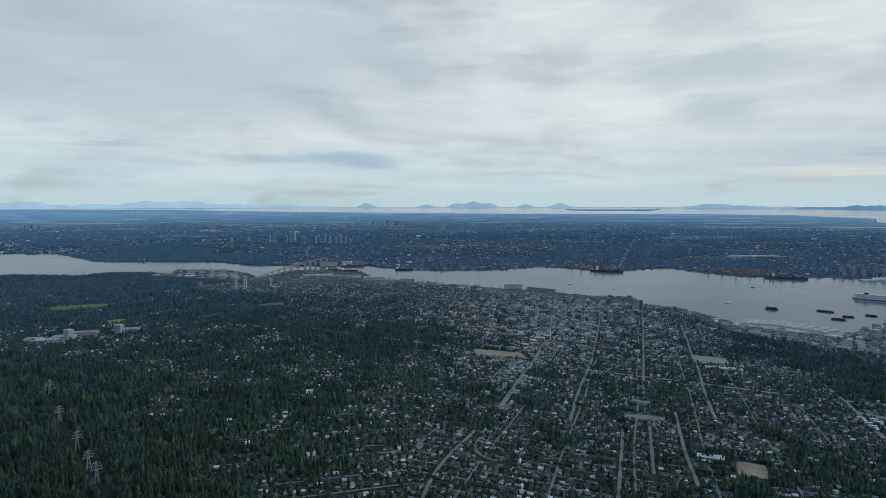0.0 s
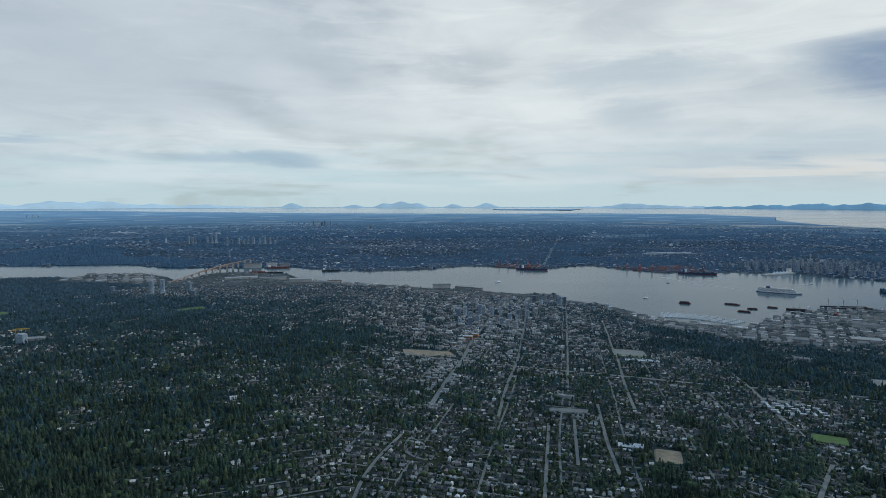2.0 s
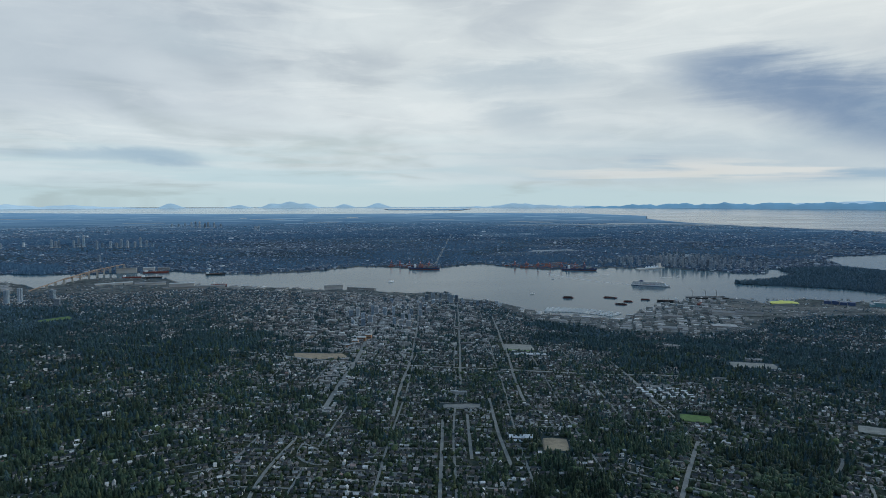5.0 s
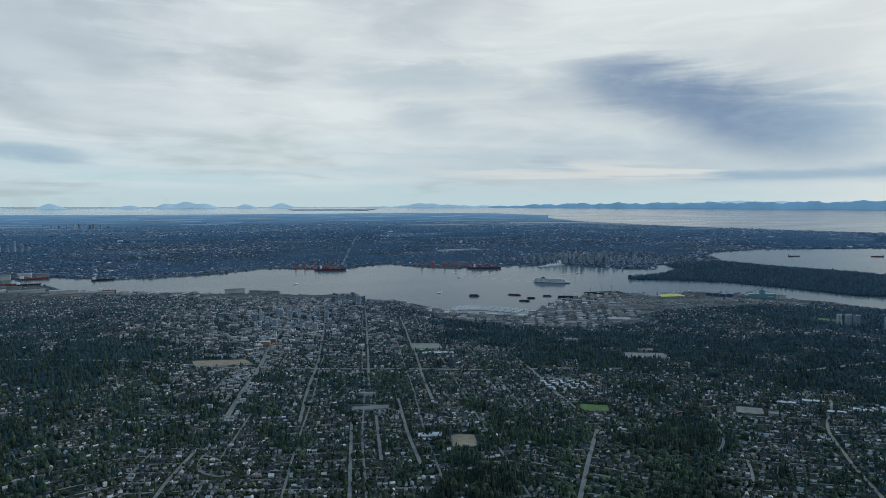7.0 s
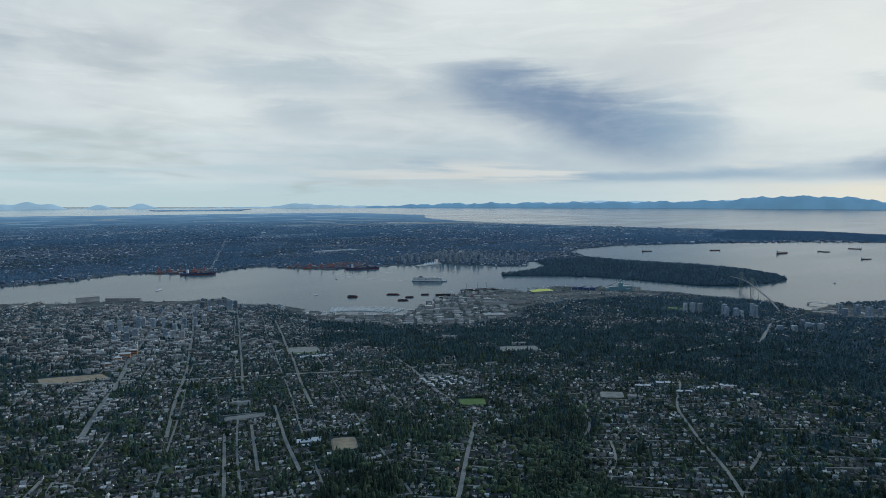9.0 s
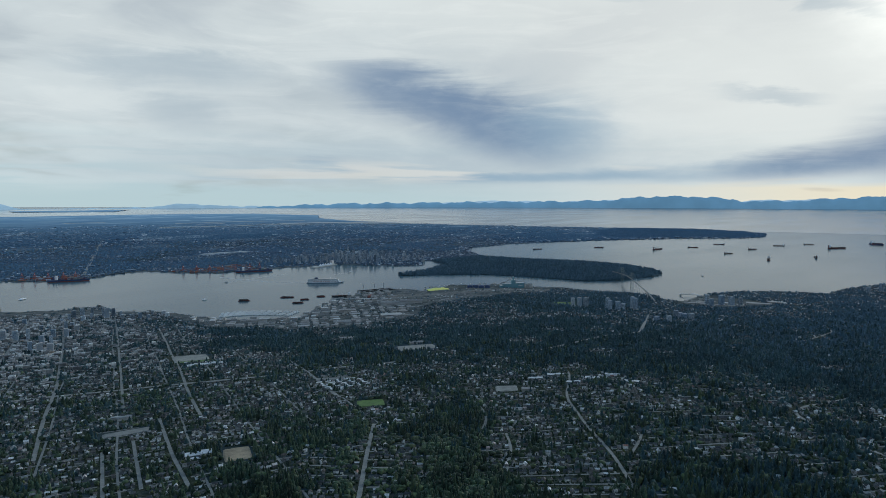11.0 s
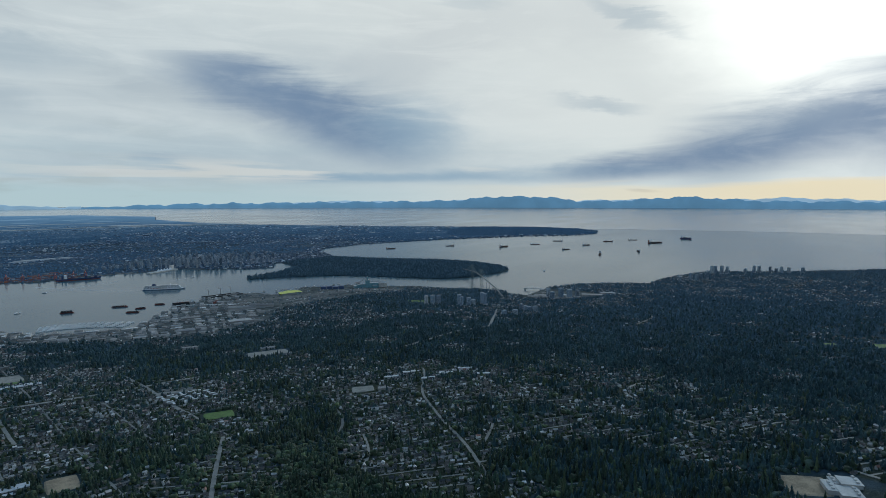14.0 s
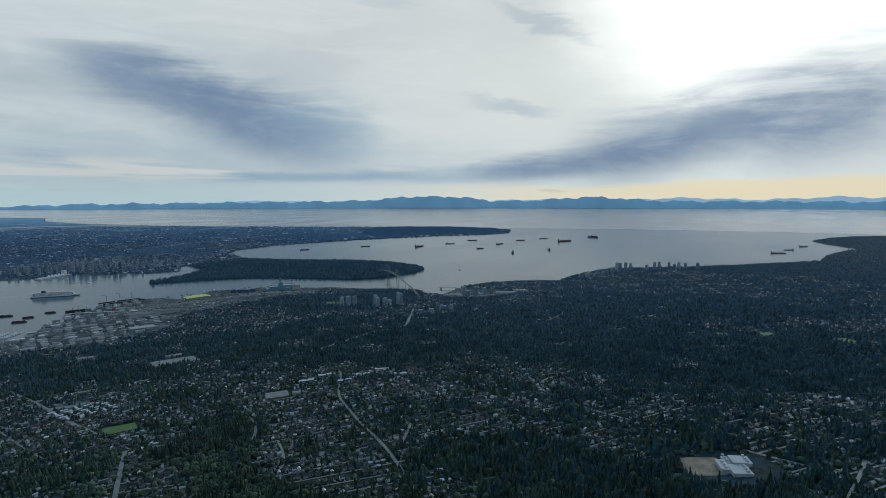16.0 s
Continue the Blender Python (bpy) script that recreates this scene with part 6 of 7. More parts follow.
# ---- ships ----
def hull_mesh(name, length, beam, depth, mat, band=None, sheer=0.25, full=0.75):
    """A ship's hull lofted through stations, bow towards +x, keel below the water."""
    n, V = 17, []
    for k in range(n):
        f = k / (n - 1)
        x = (f - 0.5) * length
        w = beam / 2 * min(1, (f / 0.10) ** 0.5 * 0.9 + 0.1 if f < 0.1 else 1) * (1 if f < full else max(0.03, math.cos((f - full) / (1 - full) * 1.52)))
        top = depth * (1 + sheer * max(0, (f - 0.8) / 0.2) ** 2)
        rake = max(0, (f - 0.9) / 0.1) * length * 0.02
        V += [(x - rake, 0, -0.5), (x - rake, w * 0.85, -0.4), (x, w * 0.96, depth * 0.35), (x + rake, w, top), (x + rake, -w, top), (x, -w * 0.96, depth * 0.35), (x - rake, -w * 0.85, -0.4)]
    m, F, L = 7, [], []
    for k in range(n - 1):
        for j in range(m):
            q = (k * m + j, (k + 1) * m + j, (k + 1) * m + (j + 1) % m, k * m + (j + 1) % m)
            (L if j in (0, 1, 5, 6) else F).append(q)
    faces = [np.array(F), np.array(L)]
    ends = np.array([[0, 1, 2, 3], [3, 4, 5, 6]])
    return mesh_of(name, V, faces + [ends], [mat, band or mat], [0, 1, 0])


m_navy = plain("navy_hull_paint", (0.028, 0.06, 0.14), 0.5)
m_hull_red = plain("red_hull_paint", (0.16, 0.035, 0.03), 0.6)
m_hull_black = plain("black_hull_paint", (0.02, 0.022, 0.026), 0.55)
m_deck = plain("brown_deck_paint", (0.14, 0.075, 0.06), 0.8)
m_orange = plain("orange_crane_paint", (0.30, 0.075, 0.06), 0.65)
m_boxes = varied("container_paint", ((0.0, (0.18, 0.04, 0.03)), (0.3, (0.04, 0.08, 0.16)), (0.55, (0.25, 0.10, 0.04)), (0.8, (0.30, 0.30, 0.30)), (1.0, (0.05, 0.14, 0.10))), 0.6, "object")


def at_sea(a, b):
    """Pose and length of a ship lying from stern a to bow b."""
    (ax, ay), (bx, by) = a, b
    return ((ax + bx) / 2, (ay + by) / 2, 0.0), math.atan2(by - ay, bx - ax), math.hypot(bx - ax, by - ay)


def cruise_ship(a, b):
    at, turn, n = at_sea(a, b)
    t = thing("cruise_ship", "large white cruise ship with rows of dark windows under way", "ship", at=at, turn=turn)
    part("hull", hull_mesh("cruise_hull", n, n * 0.125, 1.2, m_white, m_navy), t, "white upper hull over a dark blue waterline")
    for k in range(7):
        bm = bmesh.new()
        z = 1.15 + k * 0.46
        x0, x1, w = -0.47 * n + k * 0.14, 0.40 * n - k * 0.24 - 1.6 * (k == 6), n * 0.058 - 0.03 * k
        block(bm, x0, x1, -w, w, z, z + 0.32)
        deck = part("deck", solid(bm, "cruise_deck", m_white), t)
        bm = bmesh.new()
        block(bm, x0 + 0.2, x1 - 0.2, -w + 0.05, w - 0.05, z + 0.32, z + 0.465)
        part("window_strip", solid(bm, "cruise_windows", m_glass), deck)
    bm = bmesh.new()
    block(bm, -0.28 * n, -0.19 * n, -0.5, 0.5, 4.4, 5.9, 0.12)
    part("funnel", solid(bm, "cruise_funnel", m_navy), t, "dark blue funnel")
    bm = bmesh.new()
    bar(bm, (0.15 * n, 0, 4.3), (0.15 * n, 0, 5.6), 0.2), bar(bm, (0.15 * n, -0.5, 5.2), (0.15 * n, 0.5, 5.2), 0.12)
    part("mast", solid(bm, "cruise_mast", m_white), t)
    for k in range(9):
        for s in (-1, 1):
            bm = bmesh.new()
            block(bm, -0.3 * n + k * 1.5, -0.3 * n + k * 1.5 + 1.0, s * n * 0.064 - 0.12, s * n * 0.064 + 0.12, 1.55, 1.82, 0.05)
            part("lifeboat", solid(bm, "cruise_lifeboat", m_orange), t)
    t.scale = (1, 1, 0.78)
    return t


def bulk_carrier(n=20.0, hull=m_hull_black):
    t = thing("bulk_carrier", "anchored bulk carrier with deck hatches and white bridge", "ship", "ships at anchor")
    part("hull", hull_mesh("bulk_hull", n, n * 0.15, 1.15, hull, m_hull_red), t, "dark hull with red boot top")
    bm = bmesh.new()
    block(bm, -0.46 * n, -0.38 * n, -n * 0.06, n * 0.06, 1.1, 2.9, 0.06)
    block(bm, -0.45 * n, -0.37 * n, -n * 0.075, n * 0.075, 2.9, 3.25)
    house = part("bridge_house", solid(bm, "bulk_house", m_white), t, "white bridge house")
    bm = bmesh.new()
    block(bm, -0.375 * n, -0.364 * n, -n * 0.06, n * 0.06, 3.0, 3.18)
    part("bridge_window", solid(bm, "bulk_glass", m_glass), house)
    bm = bmesh.new()
    block(bm, -0.48 * n, -0.455 * n, -0.3, 0.3, 1.1, 3.5, 0.05)
    part("funnel", solid(bm, "bulk_funnel", m_hull_red), t)
    bm = bmesh.new()
    block(bm, -0.45, 0.45, -n * 0.045, n * 0.045, 0, 0.28, 0.05)
    hatch = solid(bm, "bulk_hatch", m_deck)
    bm = bmesh.new()
    bar(bm, (0, 0, 0), (0, 0, 1.5), 0.22), bar(bm, (0, 0, 1.4), (1.5, 0, 1.75), 0.12)
    crane = solid(bm, "bulk_crane", m_steel)
    for k in range(6):
        x = -0.29 * n + k * 0.122 * n
        part("hatch_cover", hatch, t, m=Matrix.Translation((x, 0, 1.12)))
        if k < 5:
            part("deck_crane", crane, t, m=Matrix.Translation((x + 0.061 * n, 0, 1.1)))
    return t


cruise_ship((289.5, 428), (312, 408))
ANCHORED = (((879, 343), (883, 332)), ((963, 338), (970, 324)), ((806, 269), (818, 263)), ((896, 268), (911, 261)), ((993, 263), (1000, 249)), ((1051, 235), (1056, 224)),
            ((990, 192), (1013, 175)), ((751, 203), (772, 208)), ((820, 170), (838, 176)), ((877, -102), (884, -120)), ((941, -126), (946, -137)), ((1015, -155), (1021, -166)),
            ((804, 362), (825, 358)), ((784, 438), (792, 432)), ((699, 485), (708, 480)))
first = bulk_carrier()
for k, (a, b) in enumerate(ANCHORED):
    at, turn, n = at_sea(a, b)
    m = Matrix.Translation(at) @ Matrix.Rotation(turn + (math.pi if k % 3 == 1 else 0), 4, "Z") @ Matrix.Diagonal((max(n, 14.0) / 20,) * 3 + (1,))
    if k == 0:
        first.matrix_basis = m
    else:
        again(first, m)


def container_ship(a, b, stacks, label):
    at, turn, n = at_sea(a, b)
    t = thing("container_ship", label, "ship", at=at, turn=turn)
    part("hull", hull_mesh("boxship_hull", n, n * 0.13, 1.7, m_navy, m_hull_red), t, "dark blue hull")
    bm = bmesh.new()
    block(bm, -0.32 * n, -0.27 * n, -n * 0.06, n * 0.06, 1.6, 4.6, 0.04)
    part("bridge_house", solid(bm, "boxship_house", m_white), t, "white bridge house")
    bm = bmesh.new()
    block(bm, -0.38 * n, -0.35 * n, -0.4, 0.4, 1.6, 4.4, 0.06)
    part("funnel", solid(bm, "boxship_funnel", m_navy), t)
    for k in range(stacks):
        x = -0.24 * n + k * 0.66 * n / stacks
        for j in range(3):
            bm = bmesh.new()
            h = 1.7 + float(rng.uniform(0.3, 1.6))
            y = (j - 1) * n * 0.036
            block(bm, x, x + 0.56 * n / stacks, y - n * 0.017, y + n * 0.017, 1.6, h)
            part("container_stack", solid(bm, "boxship_stack", m_boxes), t)
    return t


container_ship((143, 589), (171, 576), 9, "dark blue container ship at the berth, half loaded")
container_ship((285, 538), (316, 525), 9, "blue container ship with red stacks at the terminal")
container_ship((1129, 165), (1117, 145), 8, "dark fully loaded container ship at anchor")


def freighter(a, b, hull, label):
    at, turn, n = at_sea(a, b)
    t = thing("freighter", label, "ship", at=at, turn=turn)
    part("hull", hull_mesh("freighter_hull", n, n * 0.15, 1.2, hull), t)
    for x0, x1, h, mat, nm in ((-0.44, -0.32, 3.0, m_white, "bridge_house"), (-0.25, -0.05, 1.45, m_deck, "hatch_cover"), (0.0, 0.2, 1.45, m_deck, "hatch_cover"), (0.24, 0.36, 1.4, m_deck, "hatch_cover")):
        bm = bmesh.new()
        block(bm, x0 * n, x1 * n, -n * 0.05, n * 0.05, 1.1, h, 0.05)
        part(nm, solid(bm, "freighter_" + nm, mat), t)
    for x in (0.22, -0.02):
        bm = bmesh.new()
        bar(bm, (x * n, 0, 1.1), (x * n, 0, 3.0), 0.2)
        part("derrick_post", solid(bm, "freighter_post", m_steel), t)
    return t


freighter((-115, 592), (-100, 592), m_hull_red, "red freighter moored beside the terminal")
freighter((-99, 586), (-82, 586), m_hull_black, "black freighter moored at a wharf")
freighter((-104, 628), (-82, 628), m_hull_red, "dark red freighter under the grain terminal")
freighter((-47, 596), (-30, 595), m_hull_black, "low dark freighter at anchor in the inlet")
freighter((-37, 521), (-25, 519), m_hull_red, "red freighter in the drydock basin")


def barge(a, b, load):
    at, turn, n = at_sea(a, b)
    t = thing("barge", "flat dark red barge moored off the shore", "barge", "moored barges", at=at, turn=turn)
    part("hull", hull_mesh("barge_hull", n, n * 0.27, 0.55, m_hull_red, m_hull_black, 0.1, 0.92), t)
    for s in (-1, 1):
        bm = bmesh.new()
        block(bm, -0.42 * n, 0.38 * n, s * n * 0.115 - 0.06, s * n * 0.115 + 0.06, 0.5, 0.85)
        part("side_wall", solid(bm, "barge_wall", m_hull_black), t)
    if load:
        for k in range(4):
            bm = bmesh.new()
            block(bm, (-0.38 + 0.2 * k) * n, (-0.24 + 0.2 * k) * n, -n * 0.1, n * 0.1, 0.5, 1.6, 0.05)
            part("cargo_bin", solid(bm, "barge_bin", m_hull_black), t)
    else:
        bm = bmesh.new()
        block(bm, -0.4 * n, 0.35 * n, -n * 0.1, n * 0.1, 0.4, 0.62, 0.1)
        part("cargo", solid(bm, "barge_cargo", m_concrete), t)
    return t


barge((205, 385), (211.5, 381), True), barge((233.5, 378), (240.5, 371.5), False), barge((226, 351.5), (232, 347), False), barge((237, 358.5), (242.5, 356), False), barge((253, 362), (258, 358.5), False)


def small_boat(x, y, turn, n=3.0, label="small white harbour boat under way"):
    t = thing("harbour_boat", label, "boat", "harbour boats", at=(x, y, 0), turn=turn)
    part("hull", hull_mesh("boat_hull", n, n * 0.28, 0.4, m_white, m_hull_black), t)
    bm = bmesh.new()
    block(bm, -0.2 * n, 0.12 * n, -n * 0.08, n * 0.08, 0.38, 0.95, 0.05)
    part("cabin", solid(bm, "boat_cabin", m_white), t)
    return t


small_boat(106, 501, 0.9, 9, "dark tug boat with a white cabin")
small_boat(245, 479, 2.6), small_boat(192, 407, 0.2, 4), small_boat(360, 460, 0.1, 4), small_boat(560, 205, 1.0, 3)


# wakes: low ridges of churned water
def wake(name, line, w0, w1):
    p = np.array(line, float)
    t = np.linspace(0, 1, 40)
    q = np.stack([np.interp(t, np.linspace(0, 1, len(p)), p[:, k]) for k in (0, 1)], -1)
    d = np.gradient(q, axis=0)
    d /= np.linalg.norm(d, axis=1)[:, None]
    sd = np.stack([d[:, 1], -d[:, 0]], -1) * (w0 + (w1 - w0) * t)[:, None] / 2
    V = np.concatenate([np.column_stack([q - sd, np.full(40, 0.01)]), np.column_stack([q, np.full(40, 0.08)]), np.column_stack([q + sd, np.full(40, 0.01)])])
    i = np.arange(39)
    F = np.concatenate([np.stack([k * 40 + i, k * 40 + i + 1, (k + 1) * 40 + i + 1, (k + 1) * 40 + i], -1) for k in (0, 1)])[:, ::-1]
    tagged(new(name, mesh_of(name, V, [F], [m_wake], smooth=True)), "pale smooth wake trailing behind a ship", "wake", kind="structure")


m_wake = plain("churned_water", (0.24, 0.28, 0.30), 0.35, 0.2, 0.4, 0.5)
wake("ship_wake", [(290, 428), (280, 443), (270, 462), (262, 490), (258, 515)], 1.2, 3.0)
wake("boat_wake", [(246, 478), (262, 482), (285, 490), (310, 493)], 0.4, 2.0)
wake("boat_wake_small", [(358, 460), (350, 459), (340, 459)], 0.3, 1.0)
# ---- bridges ----
m_bridge = plain("green_grey_bridge_steel", (0.16, 0.20, 0.19), 0.6, 0.15, 0.8)
m_rust = plain("tan_bridge_steel", (0.30, 0.20, 0.14), 0.65, 0.15, 0.8)


def deck_mesh(name, pts, w, d, mat):
    bm = bmesh.new()
    rows = []
    for k, p in enumerate(pts):
        way = Vector(pts[min(k + 1, len(pts) - 1)]) - Vector(pts[max(k - 1, 0)])
        side = Vector((way.y, -way.x, 0)).normalized() * w / 2
        rows.append([bm.verts.new(Vector(p) + side * s + Vector((0, 0, u * d / 2))) for s, u in ((-1, -1), (1, -1), (1, 1), (-1, 1))])
    for a, b in zip(rows, rows[1:]):
        for i in range(4):
            bm.faces.new((a[i], a[(i + 1) % 4], b[(i + 1) % 4], b[i]))
    bm.faces.new(rows[0]), bm.faces.new(rows[-1])
    return solid(bm, name, mat)


def suspension_bridge():
    t = thing("suspension_bridge", "tall grey suspension bridge over the harbour mouth", "bridge", at=(0, 0, 0))
    deck = [(500, 262, 5.0), (481, 243, 6.0), (467, 231.5, 6.5), (452, 220, 6.3), (432, 204.5, 5.2), (412, 189, 4.0), (394, 175, height(394, 175) + 0.6)]
    part("deck", deck_mesh("bridge_deck", deck, 1.1, 0.35, m_asphalt), t, "grey roadway deck")
    south, north = Vector((481, 243, 0)), Vector((452, 220, 0))
    way = (north - south).normalized()
    side = Vector((way.y, -way.x, 0)) * 0.75
    for base in (south, north):
        bm = bmesh.new()
        for s in (-1, 1):
            bar(bm, base + side * s * 1.25 + Vector((0, 0, -0.6)), base + side * s + Vector((0, 0, 11.8)), 0.30)
        for z in (4.6, 8.0, 11.3):
            bar(bm, base - side + Vector((0, 0, z)), base + side + Vector((0, 0, z)), 0.3)
        for z0, z1 in ((0.2, 4.4), (6.6, 9.0), (9.0, 11.2)):
            bar(bm, base - side + Vector((0, 0, z0)), base + side + Vector((0, 0, z1)), 0.16), bar(bm, base + side + Vector((0, 0, z0)), base - side + Vector((0, 0, z1)), 0.16)
        part("tower", solid(bm, "bridge_tower", m_bridge), t, "braced steel bridge tower")
    span = (north - south).length
    for s in (-1, 1):
        bm = bmesh.new()
        pts = [south + side * s + way * -19 + Vector((0, 0, 5.6))]
        for k in range(15):
            f = k / 14
            pts.append(south + side * s + way * span * f + Vector((0, 0, 7.0 + 4.8 * (2 * f - 1) ** 2)))
        pts.append(north + side * s + way * 19 + Vector((0, 0, 5.6)))
        for a, b in zip(pts, pts[1:]):
            bar(bm, a, b, 0.13)
        part("main_cable", solid(bm, "bridge_cable", m_bridge), t)
        bm = bmesh.new()
        for p in pts[2:-2]:
            bar(bm, p, Vector((p.x, p.y, 6.3)), 0.05)
        tagged(part("hangers", solid(bm, "bridge_hangers", m_bridge), t), kind="stuff")
    for k in range(1, 7):
        f = k / 7
        x, y, z = 452 + (394 - 452) * f, 220 + (175 - 220) * f, 6.3 + (3.2 - 6.3) * f
        bm = bmesh.new()
        block(bm, x - 0.13, x + 0.13, y - 0.13, y + 0.13, min(height(x, y), z) - 0.5, z - 0.1, 0.04)
        part("pier", solid(bm, "bridge_pier", m_concrete), t)


suspension_bridge()


def cantilever_bridge():
    t = thing("truss_bridge", "long tan steel truss bridge across the inlet", "bridge", at=(0, 0, 0))
    P = [(-164, 520, 1.6), (-158, 540, 3.0), (-152, 562, 4.6), (-146, 585, 5.8), (-139, 612, 6.4), (-133, 634, 6.2), (-126, 660, 6.0)]
    part("deck", deck_mesh("truss_deck", P, 1.6, 0.4, m_rust), t, "tan roadway deck")
    for s in (-0.8, 0.8):
        bm = bmesh.new()
        n = 24
        prev = None
        for k in range(n + 1):
            f = k / n
            a = Vector(P[2]).lerp(Vector(P[5]), f)
            dip = 0.6 + 1.9 * max(math.exp(-((f - 0.35) / 0.10) ** 2), math.exp(-((f - 0.80) / 0.10) ** 2))
            hi, lo = a + Vector((s, 0, 0.3)), a + Vector((s, 0, -dip))
            if prev:
                bar(bm, prev[1], lo, 0.22), bar(bm, prev[0], hi, 0.2), bar(bm, prev[0] if k % 2 else prev[1], lo if k % 2 else hi, 0.14)
            prev = hi, lo
        part("truss", solid(bm, "bridge_truss", m_rust), t)
    for k in range(13):
        f = k / 12
        i = min(int(f * 6), 5)
        a = Vector(P[i]).lerp(Vector(P[i + 1]), f * 6 - i)
        g = height(a.x, a.y)
        bm = bmesh.new()
        block(bm, a.x - 0.9, a.x + 0.9, a.y - 0.3, a.y + 0.3, min(g, 0) - 0.6, a.z - 0.2, 0.08)
        part("pier", solid(bm, "truss_pier", m_concrete), t)


cantilever_bridge()


def river_bridge():
    t = thing("river_bridge", "low pale arched bridge over the river mouth", "bridge", at=(0, 0, 0))
    part("deck", deck_mesh("river_deck", [(436, 176, 1.2), (438, 169, 1.3), (440, 162, 1.2)], 0.9, 0.25, m_concrete), t)
    for s in (-0.45, 0.45):
        bm = bmesh.new()
        pts = [Vector((436.5 + 3 * k / 10 + s, 175 - 12 * k / 10, 1.2 + 1.3 * math.sin(math.pi * k / 10))) for k in range(11)]
        for a, b in zip(pts, pts[1:]):
            bar(bm, a, b, 0.14)
        part("arch", solid(bm, "river_arch", m_white), t)
    for y in (175.5, 162.5):
        bm = bmesh.new()
        block(bm, 437.2, 439.2, y - 0.4, y + 0.4, -1.0, 1.15, 0.05)
        part("abutment", solid(bm, "river_abutment", m_concrete), t)


river_bridge()


# ---- port cranes ----
def gantry_crane():
    t = thing("gantry_crane", "tall orange container crane on the quay", "crane", "cranes of the container port")
    for x in (-0.7, 0.7):
        for y in (-0.9, 0.9):
            bm = bmesh.new()
            bar(bm, (x, y, -0.3), (x * 0.85, y * 0.8, 3.6), 0.22)
            part("leg", solid(bm, "crane_leg", m_orange), t)
    bm = bmesh.new()
    bar(bm, (0, 2.4, 3.7), (0, -4.2, 3.7), 0.4, 0.35)
    part("boom", solid(bm, "crane_boom", m_orange), t)
    bm = bmesh.new()
    bar(bm, (-0.5, -0.7, 3.6), (0, -0.4, 5.6), 0.18), bar(bm, (0.5, -0.7, 3.6), (0, -0.4, 5.6), 0.18), bar(bm, (0, -0.4, 5.6), (0, -4.0, 3.8), 0.1), bar(bm, (0, -0.4, 5.6), (0, 2.3, 3.8), 0.1)
    part("apex_frame", solid(bm, "crane_apex", m_orange), t)
    bm = bmesh.new()
    block(bm, -0.4, 0.4, 1.0, 2.0, 3.8, 4.4, 0.05)
    part("machine_house", solid(bm, "crane_house", m_white), t)
    for z, y in ((1.6, 0.85), (1.6, -0.85)):
        bm = bmesh.new()
        bar(bm, (-0.68, y, z), (0.68, y, z), 0.18)
        part("cross_beam", solid(bm, "crane_beam", m_orange), t)
    return t


crane0 = gantry_crane()
for k, (x, y) in enumerate(((131, 616), (139, 611), (147, 603), (157, 597), (166, 596), (253, 579), (262, 570), (270, 560), (279, 552), (290, 548), (303, 544), (313, 543))):
    m = Matrix.Translation((x, y, max(height(x, y), 0.35))) @ Matrix.Rotation(-0.5 if k > 4 else -0.2, 4, "Z") @ Matrix.Diagonal((1.1, 1.1, 1.15, 1))
    if k:
        again(crane0, m)
    else:
        crane0.matrix_basis = m
# container rows behind the cranes
at = np.concatenate([np.stack([rng.uniform(125, 175, 160), rng.uniform(600, 622, 160)], -1), np.stack([rng.uniform(240, 318, 260), rng.uniform(548, 590, 260)], -1)])
ok = inland(at[:, 0], at[:, 1], COASTS[1]) > 2
at = at[ok]
m_port = varied("port_containers", ((0.0, (0.22, 0.06, 0.04)), (0.4, (0.30, 0.11, 0.06)), (0.6, (0.06, 0.09, 0.15)), (0.85, (0.28, 0.28, 0.28)), (1.0, (0.10, 0.14, 0.12))), 0.6)
me = strewn("port_containers", [(v[:8], [(f[:5], 0) for f, _ in g]) for v, g in FLATS_M[:1]], np.column_stack([at, lie(at[:, 0], at[:, 1])[0]]),
            np.stack([rng.uniform(1.2, 4.5, len(at)), rng.uniform(0.5, 1.2, len(at)), rng.uniform(0.4, 1.2, len(at))], -1), np.full(len(at), -0.45), np.zeros(len(at), int), [m_port])
tagged(new("port_containers", me), "stacked red and grey shipping containers", "containers", kind="stuff")


# ---- bulk terminals ----
def yellow_heap():
    m_sulphur = plain("yellow_sulphur", (0.66, 0.62, 0.17), 0.9, 0.15, 0.5)
    n, m, V = 26, 9, []
    for i in range(n):
        f = i / (n - 1)
        for j in range(m):
            g = j / (m - 1) * 2 - 1
            h = (1 - abs(g)) ** 0.8 * 1.5 * math.sin(math.pi * min(max(f, 0.02), 0.98)) ** 0.4 * (1 + 0.12 * math.sin(f * 19))
            V.append((-9 + 18 * f, g * (3.2 + 0.5 * math.sin(f * 7)), h - 0.05))
    i, j = np.meshgrid(np.arange(n - 1), np.arange(m - 1), indexing="ij")
    F = np.stack([i * m + j, (i + 1) * m + j, (i + 1) * m + j + 1, i * m + j + 1], -1).reshape(-1, 4)
    ob = tagged(new("sulphur_heap", mesh_of("sulphur_heap", V, [F], [m_sulphur], smooth=True)), "long bright yellow heap of sulphur on the wharf", "heap")
    ob.matrix_basis = Matrix.Translation((336, 322, max(height(336, 322), 0.35))) @ Matrix.Rotation(-0.35, 4, "Z")


yellow_heap()
m_teal = plain("teal_cladding", (0.13, 0.27, 0.31), 0.55, 0.15, 0.7)
grain = thing("grain_terminal", "teal grain terminal with silos and a tall head house", "terminal", at=(384, 284, max(height(384, 284), 0.35)), turn=-0.7)
